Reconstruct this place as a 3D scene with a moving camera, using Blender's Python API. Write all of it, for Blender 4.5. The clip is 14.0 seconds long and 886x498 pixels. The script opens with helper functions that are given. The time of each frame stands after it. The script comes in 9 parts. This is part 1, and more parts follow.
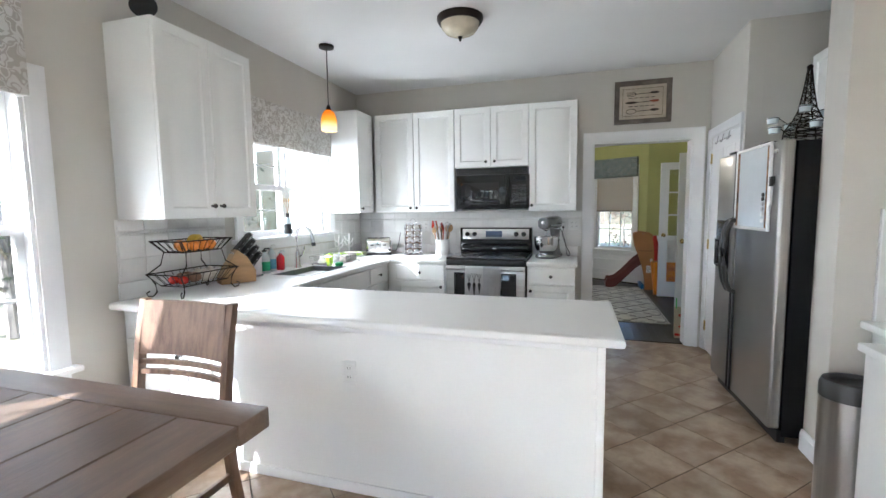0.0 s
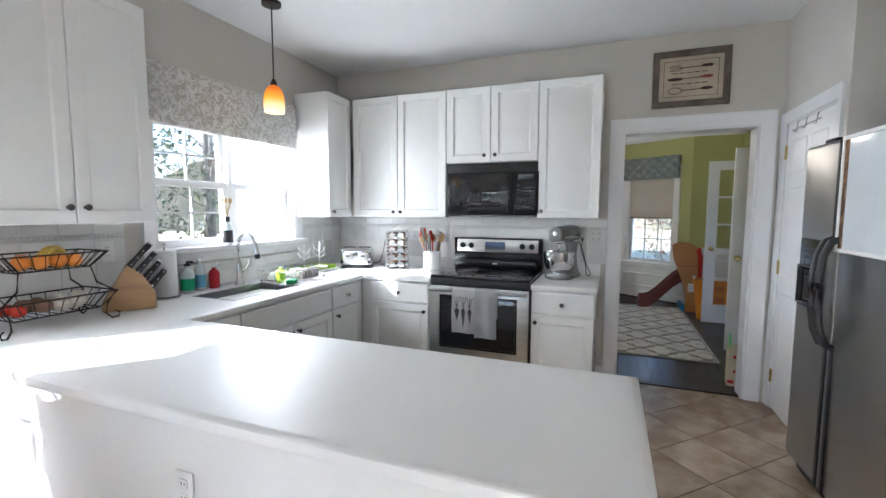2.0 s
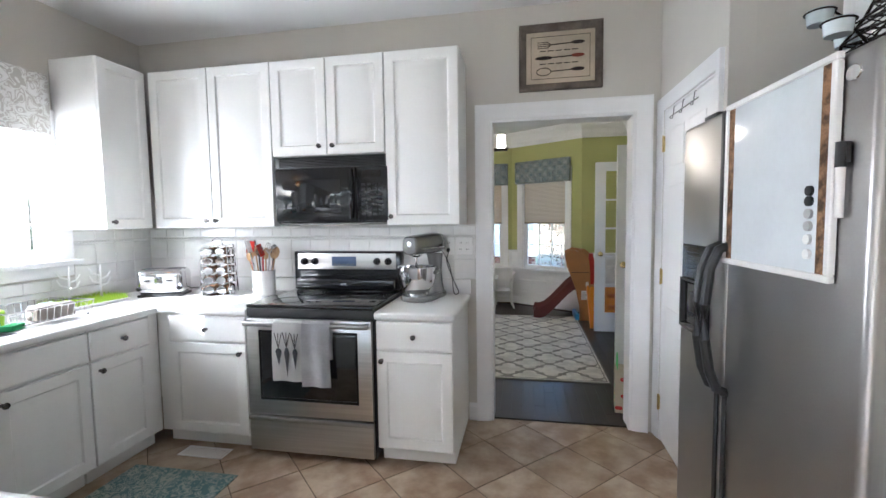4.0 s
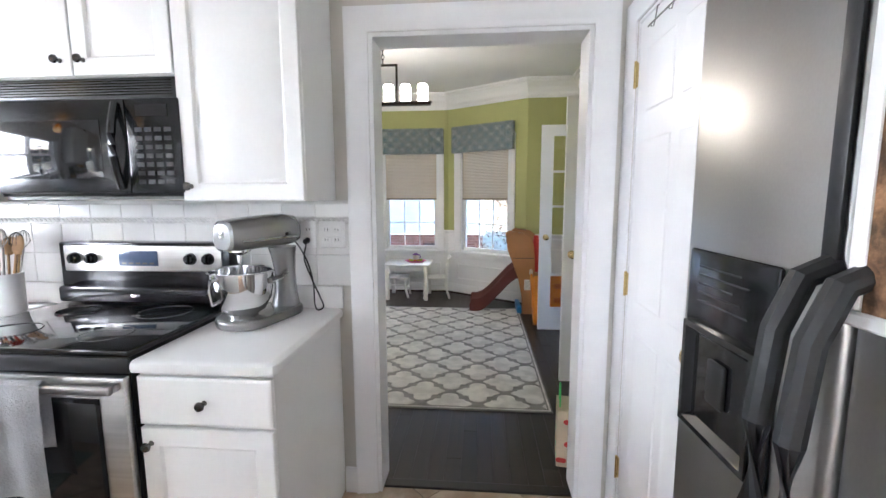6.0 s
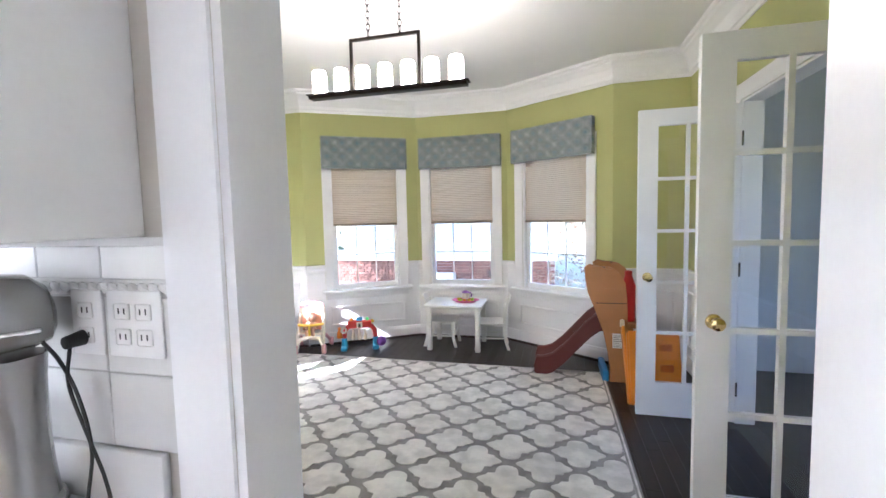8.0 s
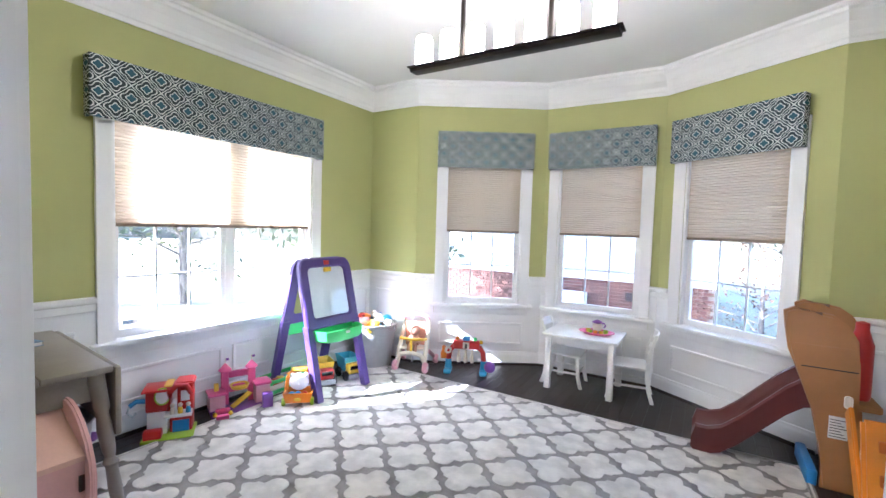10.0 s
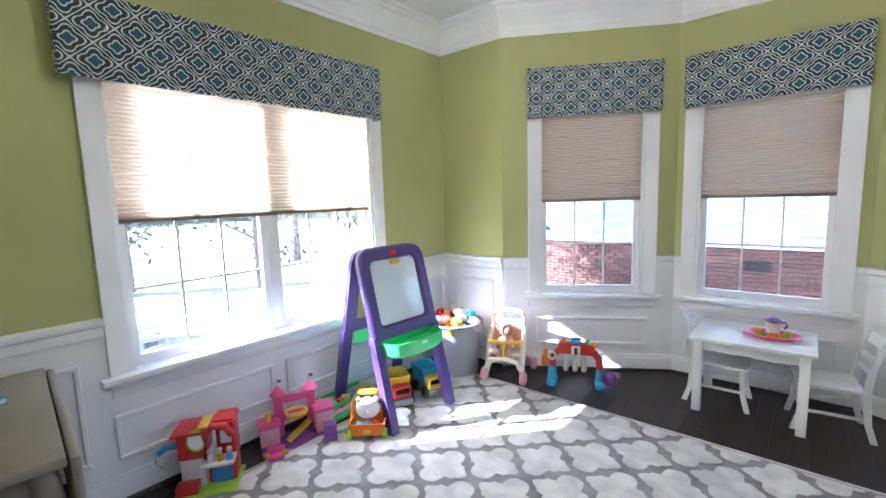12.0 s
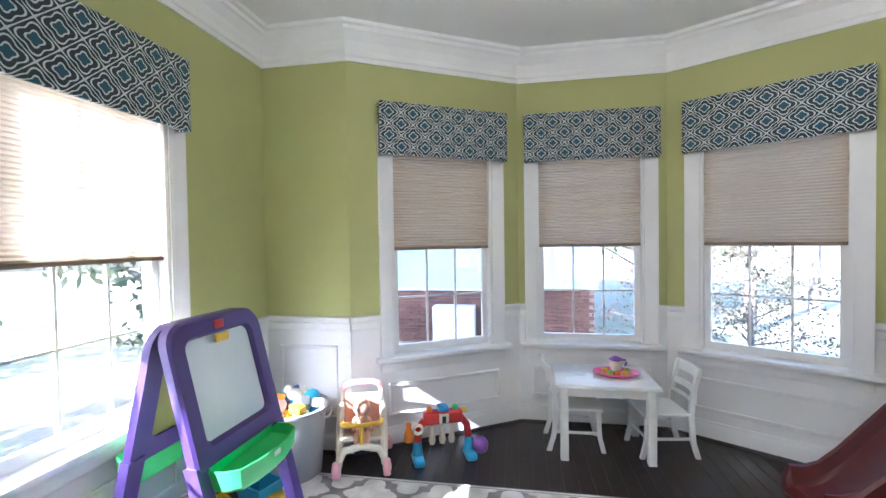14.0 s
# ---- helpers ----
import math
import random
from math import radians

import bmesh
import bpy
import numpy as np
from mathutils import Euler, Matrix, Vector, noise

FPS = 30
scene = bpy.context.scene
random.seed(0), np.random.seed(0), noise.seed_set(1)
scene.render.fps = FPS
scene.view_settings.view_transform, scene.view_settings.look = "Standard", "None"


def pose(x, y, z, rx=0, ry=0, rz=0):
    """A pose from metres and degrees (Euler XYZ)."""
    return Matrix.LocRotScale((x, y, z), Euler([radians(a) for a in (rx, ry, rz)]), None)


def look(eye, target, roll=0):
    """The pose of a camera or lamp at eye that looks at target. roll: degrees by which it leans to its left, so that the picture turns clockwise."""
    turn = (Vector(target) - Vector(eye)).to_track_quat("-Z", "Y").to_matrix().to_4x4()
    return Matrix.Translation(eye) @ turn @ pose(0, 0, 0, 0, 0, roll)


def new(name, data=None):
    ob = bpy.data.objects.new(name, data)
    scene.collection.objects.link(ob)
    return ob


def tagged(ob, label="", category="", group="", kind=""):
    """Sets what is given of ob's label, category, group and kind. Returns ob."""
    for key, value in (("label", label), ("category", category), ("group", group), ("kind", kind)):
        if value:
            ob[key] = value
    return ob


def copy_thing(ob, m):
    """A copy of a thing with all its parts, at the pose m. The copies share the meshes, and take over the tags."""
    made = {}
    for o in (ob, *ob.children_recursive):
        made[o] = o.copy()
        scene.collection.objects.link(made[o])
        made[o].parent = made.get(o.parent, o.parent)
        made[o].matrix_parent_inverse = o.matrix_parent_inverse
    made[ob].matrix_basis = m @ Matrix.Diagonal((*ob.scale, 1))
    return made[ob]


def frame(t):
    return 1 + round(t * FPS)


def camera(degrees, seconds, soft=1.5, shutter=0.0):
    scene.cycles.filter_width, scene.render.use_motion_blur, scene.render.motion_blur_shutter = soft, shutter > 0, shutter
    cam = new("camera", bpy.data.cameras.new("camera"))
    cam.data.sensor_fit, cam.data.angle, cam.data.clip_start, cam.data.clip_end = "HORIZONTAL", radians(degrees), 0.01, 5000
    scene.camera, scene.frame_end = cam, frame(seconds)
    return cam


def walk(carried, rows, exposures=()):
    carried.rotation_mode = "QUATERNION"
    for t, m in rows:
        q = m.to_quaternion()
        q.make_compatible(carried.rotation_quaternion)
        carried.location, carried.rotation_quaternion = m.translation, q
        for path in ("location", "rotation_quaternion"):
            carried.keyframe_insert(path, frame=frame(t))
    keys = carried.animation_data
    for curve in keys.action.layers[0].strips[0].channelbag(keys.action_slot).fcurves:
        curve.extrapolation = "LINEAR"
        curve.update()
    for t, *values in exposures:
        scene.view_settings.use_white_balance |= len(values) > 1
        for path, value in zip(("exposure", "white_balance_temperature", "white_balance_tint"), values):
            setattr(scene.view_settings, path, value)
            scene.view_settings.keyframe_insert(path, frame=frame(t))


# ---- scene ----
cam = camera(91.2, 14.0)
PATH = [
    (0, (0.239, -0.071, 1.393), (-0.345, 1.833, 1.21), -0.7),
    (0.5, (0.262, 0.186, 1.396), (-0.336, 2.083, 1.189), -0.7),
    (1, (0.296, 0.423, 1.401), (-0.368, 2.298, 1.192), -0.6),
    (1.5, (0.309, 0.658, 1.402), (-0.398, 2.518, 1.2), -0.2),
    (2, (0.326, 0.899, 1.42), (-0.391, 2.758, 1.245), 0.2),
    (2.5, (0.403, 1.11, 1.437), (-0.274, 2.986, 1.293), -0.3),
    (3, (0.488, 1.305, 1.416), (-0.084, 3.218, 1.303), -0.8),
    (3.5, (0.55, 1.555, 1.407), (0.078, 3.494, 1.283), -0.9),
    (4, (0.624, 1.766, 1.399), (0.254, 3.727, 1.262), -0.8),
    (4.2, (0.655, 1.858, 1.387), (0.33, 3.826, 1.243), -0.9),
    (6.3, (0.874, 3.021, 1.389), (0.707, 4.997, 1.133), -0.2),
    (6.5, (0.877, 3.138, 1.386), (0.684, 5.113, 1.135), -0.5),
    (7, (0.882, 3.486, 1.386), (0.604, 5.452, 1.152), -1.0),
    (7.5, (0.908, 3.811, 1.378), (0.524, 5.765, 1.188), -1.5),
    (7.7, (0.921, 3.941, 1.389), (0.493, 5.888, 1.219), -1.5),
    (9.8, (0.778, 4.695, 1.342), (-0.194, 6.441, 1.271), 1.8),
    (10, (0.775, 4.768, 1.359), (-0.266, 6.473, 1.255), 1.7),
    (10.5, (0.641, 4.952, 1.356), (-0.541, 6.554, 1.173), 1.1),
    (11, (0.491, 5.112, 1.327), (-0.777, 6.642, 1.097), -0.3),
    (11.5, (0.328, 5.283, 1.37), (-0.985, 6.77, 1.118), -1.5),
    (12, (0.138, 5.415, 1.384), (-1.149, 6.927, 1.14), -1.8),
    (12.5, (-0.041, 5.498, 1.387), (-1.152, 7.147, 1.173), -0.9),
    (13, (-0.232, 5.552, 1.364), (-1.113, 7.342, 1.22), -0.2),
    (13.5, (-0.419, 5.601, 1.378), (-1.054, 7.496, 1.293), -0.2),
    (14, (-0.613, 5.643, 1.381), (-0.959, 7.612, 1.335), -0.9),
]
EXPOSURES = [
    (0.0, 2.3, 5450, 10), (2.0, 2.25, 5400, 11), (3.0, 2.4, 5450, 12), (4.2, 2.7, 5450, 13), (6.3, 3.15, 5450, 15), (7.7, 3.45, 5400, 17),
    (9.8, 3.65, 5150, 19), (11.5, 3.35, 5100, 17), (14.0, 3.1, 5100, 16),
]
walk(cam, [(t, look(eye, target, roll)) for t, eye, target, roll in PATH], EXPOSURES)

# ---- light and exposure ----
SUN_AZ, SUN_EL = 48.0, 30.0      # the sun's rays run towards +x and +y, in degrees from +x
world = bpy.data.worlds.new("sky")
scene.world = world
world.use_nodes = True
sky = world.node_tree.nodes.new("ShaderNodeTexSky")
sky.sky_type, sky.sun_disc = "NISHITA", False
sky.sun_elevation = radians(SUN_EL)
sky.sun_rotation = radians(270.0 - SUN_AZ)
sky.air_density, sky.dust_density, sky.ozone_density = 1.0, 1.5, 1.0
background = world.node_tree.nodes["Background"]
background.inputs["Strength"].default_value = 0.15
world.node_tree.links.new(sky.outputs["Color"], background.inputs["Color"])
sun = new("sun", bpy.data.lights.new("sun", "SUN"))
sun.data.energy, sun.data.angle, sun.data.color = 4.5, radians(0.5), (1.0, 0.95, 0.87)
sun.matrix_basis = look((0, 0, 0), (math.cos(radians(SUN_AZ)) * math.cos(radians(SUN_EL)), math.sin(radians(SUN_AZ)) * math.cos(radians(SUN_EL)), -math.sin(radians(SUN_EL))))

# added area lamp in the sink window's north half: brightens kitchen, whitens panes
sink_fill = new("sink_window_fill", bpy.data.lights.new("sink_window_fill", "AREA"))
sink_fill.data.shape, sink_fill.data.size, sink_fill.data.size_y = "RECTANGLE", 0.56, 0.80
sink_fill.data.energy, sink_fill.data.color = 5.8, (1.0, 0.96, 0.90)
sink_fill.matrix_basis = look((-2.43, 3.68, 1.60), (0.0, 3.68, 1.60))

# ---- materials ----
def material(name, color, rough=0.5, metal=0.0, vary=0.06, scale=3.0, fine=60.0, bump=0.0, tone=None, stretch=(1, 1, 1), jitter=0.0, coat=0.0, emit=0.0, mix=None, spread=0.12):
    """A surface with blotches at a large scale, grain at a fine one, relief and uneven gloss."""
    if 0.205 < rough < 0.345:
        rough = 0.205 if rough < 0.26 else 0.345
    m = bpy.data.materials.new(name)
    m.use_nodes = True
    n, l = m.node_tree.nodes, m.node_tree.links
    b = n["Principled BSDF"]
    tc, mp = n.new("ShaderNodeTexCoord"), n.new("ShaderNodeMapping")
    mp.inputs["Scale"].default_value = stretch
    l.new(tc.outputs["Object"], mp.inputs["Vector"])
    big, small = n.new("ShaderNodeTexNoise"), n.new("ShaderNodeTexNoise")
    big.inputs["Scale"].default_value, big.inputs["Detail"].default_value = scale, 5
    small.inputs["Scale"].default_value, small.inputs["Detail"].default_value = fine, 3
    for t in (big, small):
        l.new(mp.outputs["Vector"], t.inputs["Vector"])
    ramp = n.new("ShaderNodeValToRGB")
    c = Vector(color)
    other = Vector(tone) if tone else c * (1 - 2.5 * vary)
    ramp.color_ramp.elements[0].position, ramp.color_ramp.elements[1].position = 0.5 - spread, 0.5 + spread
    ramp.color_ramp.elements[0].color, ramp.color_ramp.elements[1].color = (*other, 1), (*c, 1)
    l.new(big.outputs["Fac"], ramp.inputs["Fac"])
    last = ramp.outputs["Color"]
    grain = n.new("ShaderNodeMix")
    grain.data_type, grain.blend_type = "RGBA", "MULTIPLY"
    grain.inputs["Factor"].default_value = 1.0
    ramp2 = n.new("ShaderNodeValToRGB")
    ramp2.color_ramp.elements[0].position, ramp2.color_ramp.elements[1].position = 0.3, 0.7
    ramp2.color_ramp.elements[0].color = (1 - vary, 1 - vary, 1 - vary, 1)
    l.new(small.outputs["Fac"], ramp2.inputs["Fac"])
    l.new(last, grain.inputs["A"])
    l.new(ramp2.outputs["Color"], grain.inputs["B"])
    last = grain.outputs["Result"]
    if jitter:
        info, hsv, mr = n.new("ShaderNodeObjectInfo"), n.new("ShaderNodeHueSaturation"), n.new("ShaderNodeMapRange")
        mr.inputs["To Min"].default_value, mr.inputs["To Max"].default_value = 1 - jitter, 1 + jitter
        l.new(info.outputs["Random"], mr.inputs["Value"])
        l.new(mr.outputs["Result"], hsv.inputs["Value"])
        l.new(last, hsv.inputs["Color"])
        last = hsv.outputs["Color"]
        add = n.new("ShaderNodeVectorMath")
        mul = n.new("ShaderNodeMath")
        mul.operation = "MULTIPLY"
        mul.inputs[1].default_value = 37.0
        l.new(info.outputs["Random"], mul.inputs[0])
        l.new(tc.outputs["Object"], add.inputs[0])
        l.new(mul.outputs["Value"], add.inputs[1])
        l.new(add.outputs["Vector"], mp.inputs["Vector"])
    l.new(last, b.inputs["Base Color"])
    rr = n.new("ShaderNodeMapRange")
    rr.inputs["To Min"].default_value, rr.inputs["To Max"].default_value = max(0.02, rough - 0.06), min(1, rough + 0.06)
    l.new(big.outputs["Fac"], rr.inputs["Value"])
    l.new(rr.outputs["Result"], b.inputs["Roughness"])
    b.inputs["Metallic"].default_value = metal
    b.inputs["Coat Weight"].default_value = coat
    b.inputs["Coat Roughness"].default_value = 0.08
    if bump:
        bp = n.new("ShaderNodeBump")
        bp.inputs["Strength"].default_value, bp.inputs["Distance"].default_value = min(1, bump), 0.004
        l.new(small.outputs["Fac"], bp.inputs["Height"])
        l.new(bp.outputs["Normal"], b.inputs["Normal"])
    if emit:
        b.inputs["Emission Color"].default_value = (*color, 1)
        b.inputs["Emission Strength"].default_value = emit
    return m


def quatrefoil_fabric(name, ground, line, core, px, pz):
    """A woven fabric: staggered blue quatrefoils ringed by white contour lines that link up."""
    m = material(name, ground, 0.9, vary=0.1, fine=400, bump=0.25)
    n, l = m.node_tree.nodes, m.node_tree.links
    b = n["Principled BSDF"]
    tc, sep = n.new("ShaderNodeTexCoord"), n.new("ShaderNodeSeparateXYZ")
    l.new(tc.outputs["Object"], sep.inputs["Vector"])

    def op(kind, *ins):
        k = n.new("ShaderNodeMath")
        k.operation = kind
        for i, v in enumerate(ins):
            if isinstance(v, (int, float)):
                k.inputs[i].default_value = v
            else:
                l.new(v, k.inputs[i])
        return k.outputs["Value"]

    u = op("DIVIDE", op("ADD", sep.outputs["X"], sep.outputs["Y"]), px)
    v = op("DIVIDE", sep.outputs["Z"], pz)
    fields = []
    for shift in (0.0, 0.5):
        x = op("SUBTRACT", op("FRACT", op("ADD", u, shift)), 0.5)
        y = op("SUBTRACT", op("FRACT", op("ADD", v, shift)), 0.5)
        x2, y2 = op("MULTIPLY", x, x), op("MULTIPLY", y, y)
        r2 = op("MAXIMUM", op("ADD", x2, y2), 0.0001)
        cross = op("DIVIDE", op("MULTIPLY", x2, y2), op("MULTIPLY", r2, r2))
        lobes = op("SUBTRACT", 1.17, op("MULTIPLY", cross, 1.4))
        fields.append(op("DIVIDE", op("SQRT", r2), lobes))
    near, far = op("MINIMUM", *fields), op("MAXIMUM", *fields)
    lines = [op("LESS_THAN", op("ABSOLUTE", op("SUBTRACT", near, c)), w) for c, w in ((0.155, 0.020), (0.30, 0.020))]
    link = op("LESS_THAN", op("SUBTRACT", far, near), 0.034)
    mask = op("MAXIMUM", op("MAXIMUM", *lines), link)
    old = b.inputs["Base Color"].links[0].from_socket
    for fac, tint in ((op("LESS_THAN", near, 0.13), core), (mask, line)):
        mx = n.new("ShaderNodeMix")
        mx.data_type = "RGBA"
        mx.inputs["B"].default_value = (*tint, 1)
        l.new(fac, mx.inputs["Factor"])
        l.new(old, mx.inputs["A"])
        old = mx.outputs["Result"]
    l.new(old, b.inputs["Base Color"])
    return m


def trellis(name, ground, line, period, width=0.12, amp=0.25):
    """A woven fabric with two families of crossing wavy lines and a ring in each cell."""
    m = material(name, ground, 0.9, vary=0.1, fine=400, bump=0.25)
    n, l = m.node_tree.nodes, m.node_tree.links
    b = n["Principled BSDF"]
    tc, sep = n.new("ShaderNodeTexCoord"), n.new("ShaderNodeSeparateXYZ")
    l.new(tc.outputs["Object"], sep.inputs["Vector"])

    def op(kind, a, c=None):
        k = n.new("ShaderNodeMath")
        k.operation = kind
        for i, v in enumerate((a, c)):
            if v is None:
                continue
            if isinstance(v, (int, float)):
                k.inputs[i].default_value = v
            else:
                l.new(v, k.inputs[i])
        return k.outputs["Value"]

    u = op("DIVIDE", op("ADD", sep.outputs["X"], sep.outputs["Y"]), period)
    v = op("DIVIDE", sep.outputs["Z"], period * 0.8)
    s = op("MULTIPLY", op("SINE", op("MULTIPLY", u, 2 * math.pi)), amp)
    lines = []
    for sign in (1.0, -1.0):
        w = op("ADD", v, op("MULTIPLY", s, sign))
        lines.append(op("ABSOLUTE", op("SUBTRACT", op("FRACT", op("ADD", w, 0.25 * sign)), 0.5)))
    near = op("MINIMUM", lines[0], lines[1])
    du = op("ABSOLUTE", op("SUBTRACT", op("FRACT", op("ADD", op("MULTIPLY", u, 2.0), 0.5)), 0.5))
    inner = op("LESS_THAN", op("ABSOLUTE", op("SUBTRACT", near, 0.205)), width * 0.45)
    mask = op("MAXIMUM", op("LESS_THAN", near, width), inner)
    mx = n.new("ShaderNodeMix")
    mx.data_type = "RGBA"
    mx.inputs["B"].default_value = (*line, 1)
    l.new(mask, mx.inputs["Factor"])
    old = b.inputs["Base Color"].links[0].from_socket
    l.new(old, mx.inputs["A"])
    l.new(mx.outputs["Result"], b.inputs["Base Color"])
    return m


def scroll_fabric(name, ground, line, scale=16.0):
    """A woven fabric with a flowing, scrolling printed line."""
    m = material(name, ground, 0.9, vary=0.06, fine=500, bump=0.2)
    n, l = m.node_tree.nodes, m.node_tree.links
    b = n["Principled BSDF"]
    tc, nz = n.new("ShaderNodeTexCoord"), n.new("ShaderNodeTexNoise")
    nz.inputs["Scale"].default_value, nz.inputs["Detail"].default_value, nz.inputs["Distortion"].default_value = scale, 0.0, 1.6
    l.new(tc.outputs["Object"], nz.inputs["Vector"])
    ramp = n.new("ShaderNodeValToRGB")
    e = ramp.color_ramp.elements
    e[0].position, e[1].position = 0.40, 0.44
    e[0].color, e[1].color = (0, 0, 0, 1), (1, 1, 1, 1)
    for p, c in ((0.50, 1), (0.53, 0), (0.60, 0), (0.63, 1)):
        k = e.new(p)
        k.color = (c, c, c, 1)
    l.new(nz.outputs["Fac"], ramp.inputs["Fac"])
    mx = n.new("ShaderNodeMix")
    mx.data_type = "RGBA"
    mx.inputs["B"].default_value = (*line, 1)
    l.new(ramp.outputs["Color"], mx.inputs["Factor"])
    l.new(b.inputs["Base Color"].links[0].from_socket, mx.inputs["A"])
    l.new(mx.outputs["Result"], b.inputs["Base Color"])
    return m


def glass(name, color=(1, 1, 1), rough=0.0, ior=1.45):
    m = bpy.data.materials.new(name)
    m.use_nodes = True
    b = m.node_tree.nodes["Principled BSDF"]
    b.inputs["Base Color"].default_value = (*color, 1)
    b.inputs["Transmission Weight"].default_value = 1.0
    b.inputs["Roughness"].default_value = rough
    b.inputs["IOR"].default_value = ior
    return m


def translucent(name, color, through_part=0.55, ridge=0.0):
    """A cloth that lets part of the light behind it through."""
    m = bpy.data.materials.new(name)
    m.use_nodes = True
    n, l = m.node_tree.nodes, m.node_tree.links
    n.remove(n["Principled BSDF"])
    d, t, mix = n.new("ShaderNodeBsdfDiffuse"), n.new("ShaderNodeBsdfTranslucent"), n.new("ShaderNodeMixShader")
    nz, mx = n.new("ShaderNodeTexNoise"), n.new("ShaderNodeMix")
    nz.inputs["Scale"].default_value = 120
    mx.data_type = "RGBA"
    mx.inputs["A"].default_value, mx.inputs["B"].default_value = (*color, 1), (*(Vector(color) * 0.95), 1)
    tc = n.new("ShaderNodeTexCoord")
    l.new(tc.outputs["Object"], nz.inputs["Vector"])
    l.new(nz.outputs["Fac"], mx.inputs["Factor"])
    for s in (d, t):
        l.new(mx.outputs["Result"], s.inputs["Color"])
    mix.inputs["Fac"].default_value = through_part
    l.new(d.outputs["BSDF"], mix.inputs[1])
    l.new(t.outputs["BSDF"], mix.inputs[2])
    l.new(mix.outputs["Shader"], n["Material Output"].inputs["Surface"])
    return m


M = {}
M["wall_k"] = material("greige wall paint", (0.60, 0.575, 0.52), 0.75, vary=0.02, scale=1.2, fine=180, bump=0.05)
M["wall_d"] = material("olive green wall paint", (0.44, 0.45, 0.175), 0.7, vary=0.025, scale=1.2, fine=180, bump=0.05)
M["wall_hall"] = material("pale grey hall paint", (0.66, 0.68, 0.74), 0.75, vary=0.02, scale=1.2, fine=180, bump=0.05)
M["ceiling"] = material("flat white ceiling paint", (0.80, 0.80, 0.79), 0.9, vary=0.02, scale=1.0, fine=220, bump=0.08)
M["trim"] = material("white semi-gloss trim paint", (0.82, 0.82, 0.82), 0.32, vary=0.02, scale=2, fine=90, bump=0.02)
M["cabinet"] = material("white cabinet foil", (0.80, 0.80, 0.775), 0.34, vary=0.02, scale=1.5, fine=70, bump=0.02)
M["counter"] = material("pale laminate worktop", (0.76, 0.755, 0.735), 0.40, vary=0.012, scale=2, fine=420)
M["splash"] = material("white glazed wall tile", (0.78, 0.775, 0.75), 0.16, vary=0.03, scale=4, fine=30, bump=0.02, jitter=0.02)
M["grout_w"] = material("pale wall grout", (0.74, 0.73, 0.70), 0.9, vary=0.06)
M["tile"] = material("mottled beige ceramic floor tile", (0.44, 0.345, 0.245), 0.36, vary=0.10, scale=6, fine=45, bump=0.05, tone=(0.25, 0.165, 0.10), jitter=0.09, spread=0.13)
M["grout_f"] = material("brown floor grout", (0.15, 0.112, 0.08), 0.95, vary=0.12)
M["wood_f"] = material("dark stained oak floor board", (0.024, 0.014, 0.010), 0.30, vary=0.2, scale=5, fine=60, bump=0.06, stretch=(8, 0.6, 8), jitter=0.3)
M["steel"] = material("brushed stainless steel", (0.43, 0.42, 0.405), 0.26, 1.0, vary=0.05, scale=2, fine=240, bump=0.02, stretch=(1, 40, 0.6))
M["steel_r"] = material("brushed stainless steel front", (0.55, 0.54, 0.52), 0.30, 1.0, vary=0.05, scale=2, fine=240, bump=0.02, stretch=(0.6, 40, 40))
M["chrome"] = material("polished chrome", (0.72, 0.72, 0.72), 0.08, 1.0, vary=0.03)
M["nickel"] = material("dark nickel knob", (0.20, 0.19, 0.18), 0.22, 1.0, vary=0.1)
M["brass"] = material("polished brass", (0.72, 0.55, 0.24), 0.16, 1.0, vary=0.06)
M["black"] = material("black enamel", (0.012, 0.012, 0.013), 0.16, vary=0.1)
M["black_m"] = material("black moulded plastic", (0.018, 0.018, 0.018), 0.42, vary=0.1, fine=300, bump=0.05)
M["black_glass"] = material("black glass", (0.008, 0.008, 0.009), 0.04, vary=0.05, coat=0.5)
M["display"] = material("dim blue display", (0.06, 0.09, 0.16), 0.12, vary=0.05)
M["grey"] = material("grey enamel", (0.30, 0.30, 0.29), 0.22, 0.6, vary=0.03, scale=3, fine=300, coat=0.4)
M["white_p"] = material("white plastic", (0.80, 0.80, 0.78), 0.35, vary=0.02)
M["iron"] = material("dark bronze iron", (0.035, 0.026, 0.02), 0.45, 0.7, vary=0.2, fine=150, bump=0.1)
M["pane"] = glass("window glass")
M["clear"] = glass("clear glass")
M["blind"] = translucent("beige honeycomb cloth", (0.60, 0.50, 0.375), 0.36)
M["val_k"] = scroll_fabric("cream and taupe scroll fabric", (0.70, 0.69, 0.66), (0.43, 0.41, 0.37))
M["val_d"] = quatrefoil_fabric("blue and white trellis fabric", (0.040, 0.062, 0.075), (0.60, 0.64, 0.62), (0.032, 0.10, 0.14), 0.163, 0.147)
M["table"] = material("weathered brown plank wood", (0.20, 0.135, 0.092), 0.42, vary=0.2, scale=4, fine=40, bump=0.2, tone=(0.085, 0.052, 0.034), stretch=(1, 8, 8), spread=0.25)
M["chairwood"] = material("brown stained wood", (0.20, 0.115, 0.068), 0.42, vary=0.15, scale=5, fine=40, bump=0.1, tone=(0.13, 0.072, 0.042), stretch=(8, 8, 1))
M["maple"] = material("honey maple wood", (0.48, 0.29, 0.13), 0.45, vary=0.1, scale=4, fine=30, stretch=(1, 6, 6))
M["taupe"] = material("taupe painted wood", (0.27, 0.24, 0.20), 0.5, vary=0.08, scale=3, fine=80, bump=0.06)
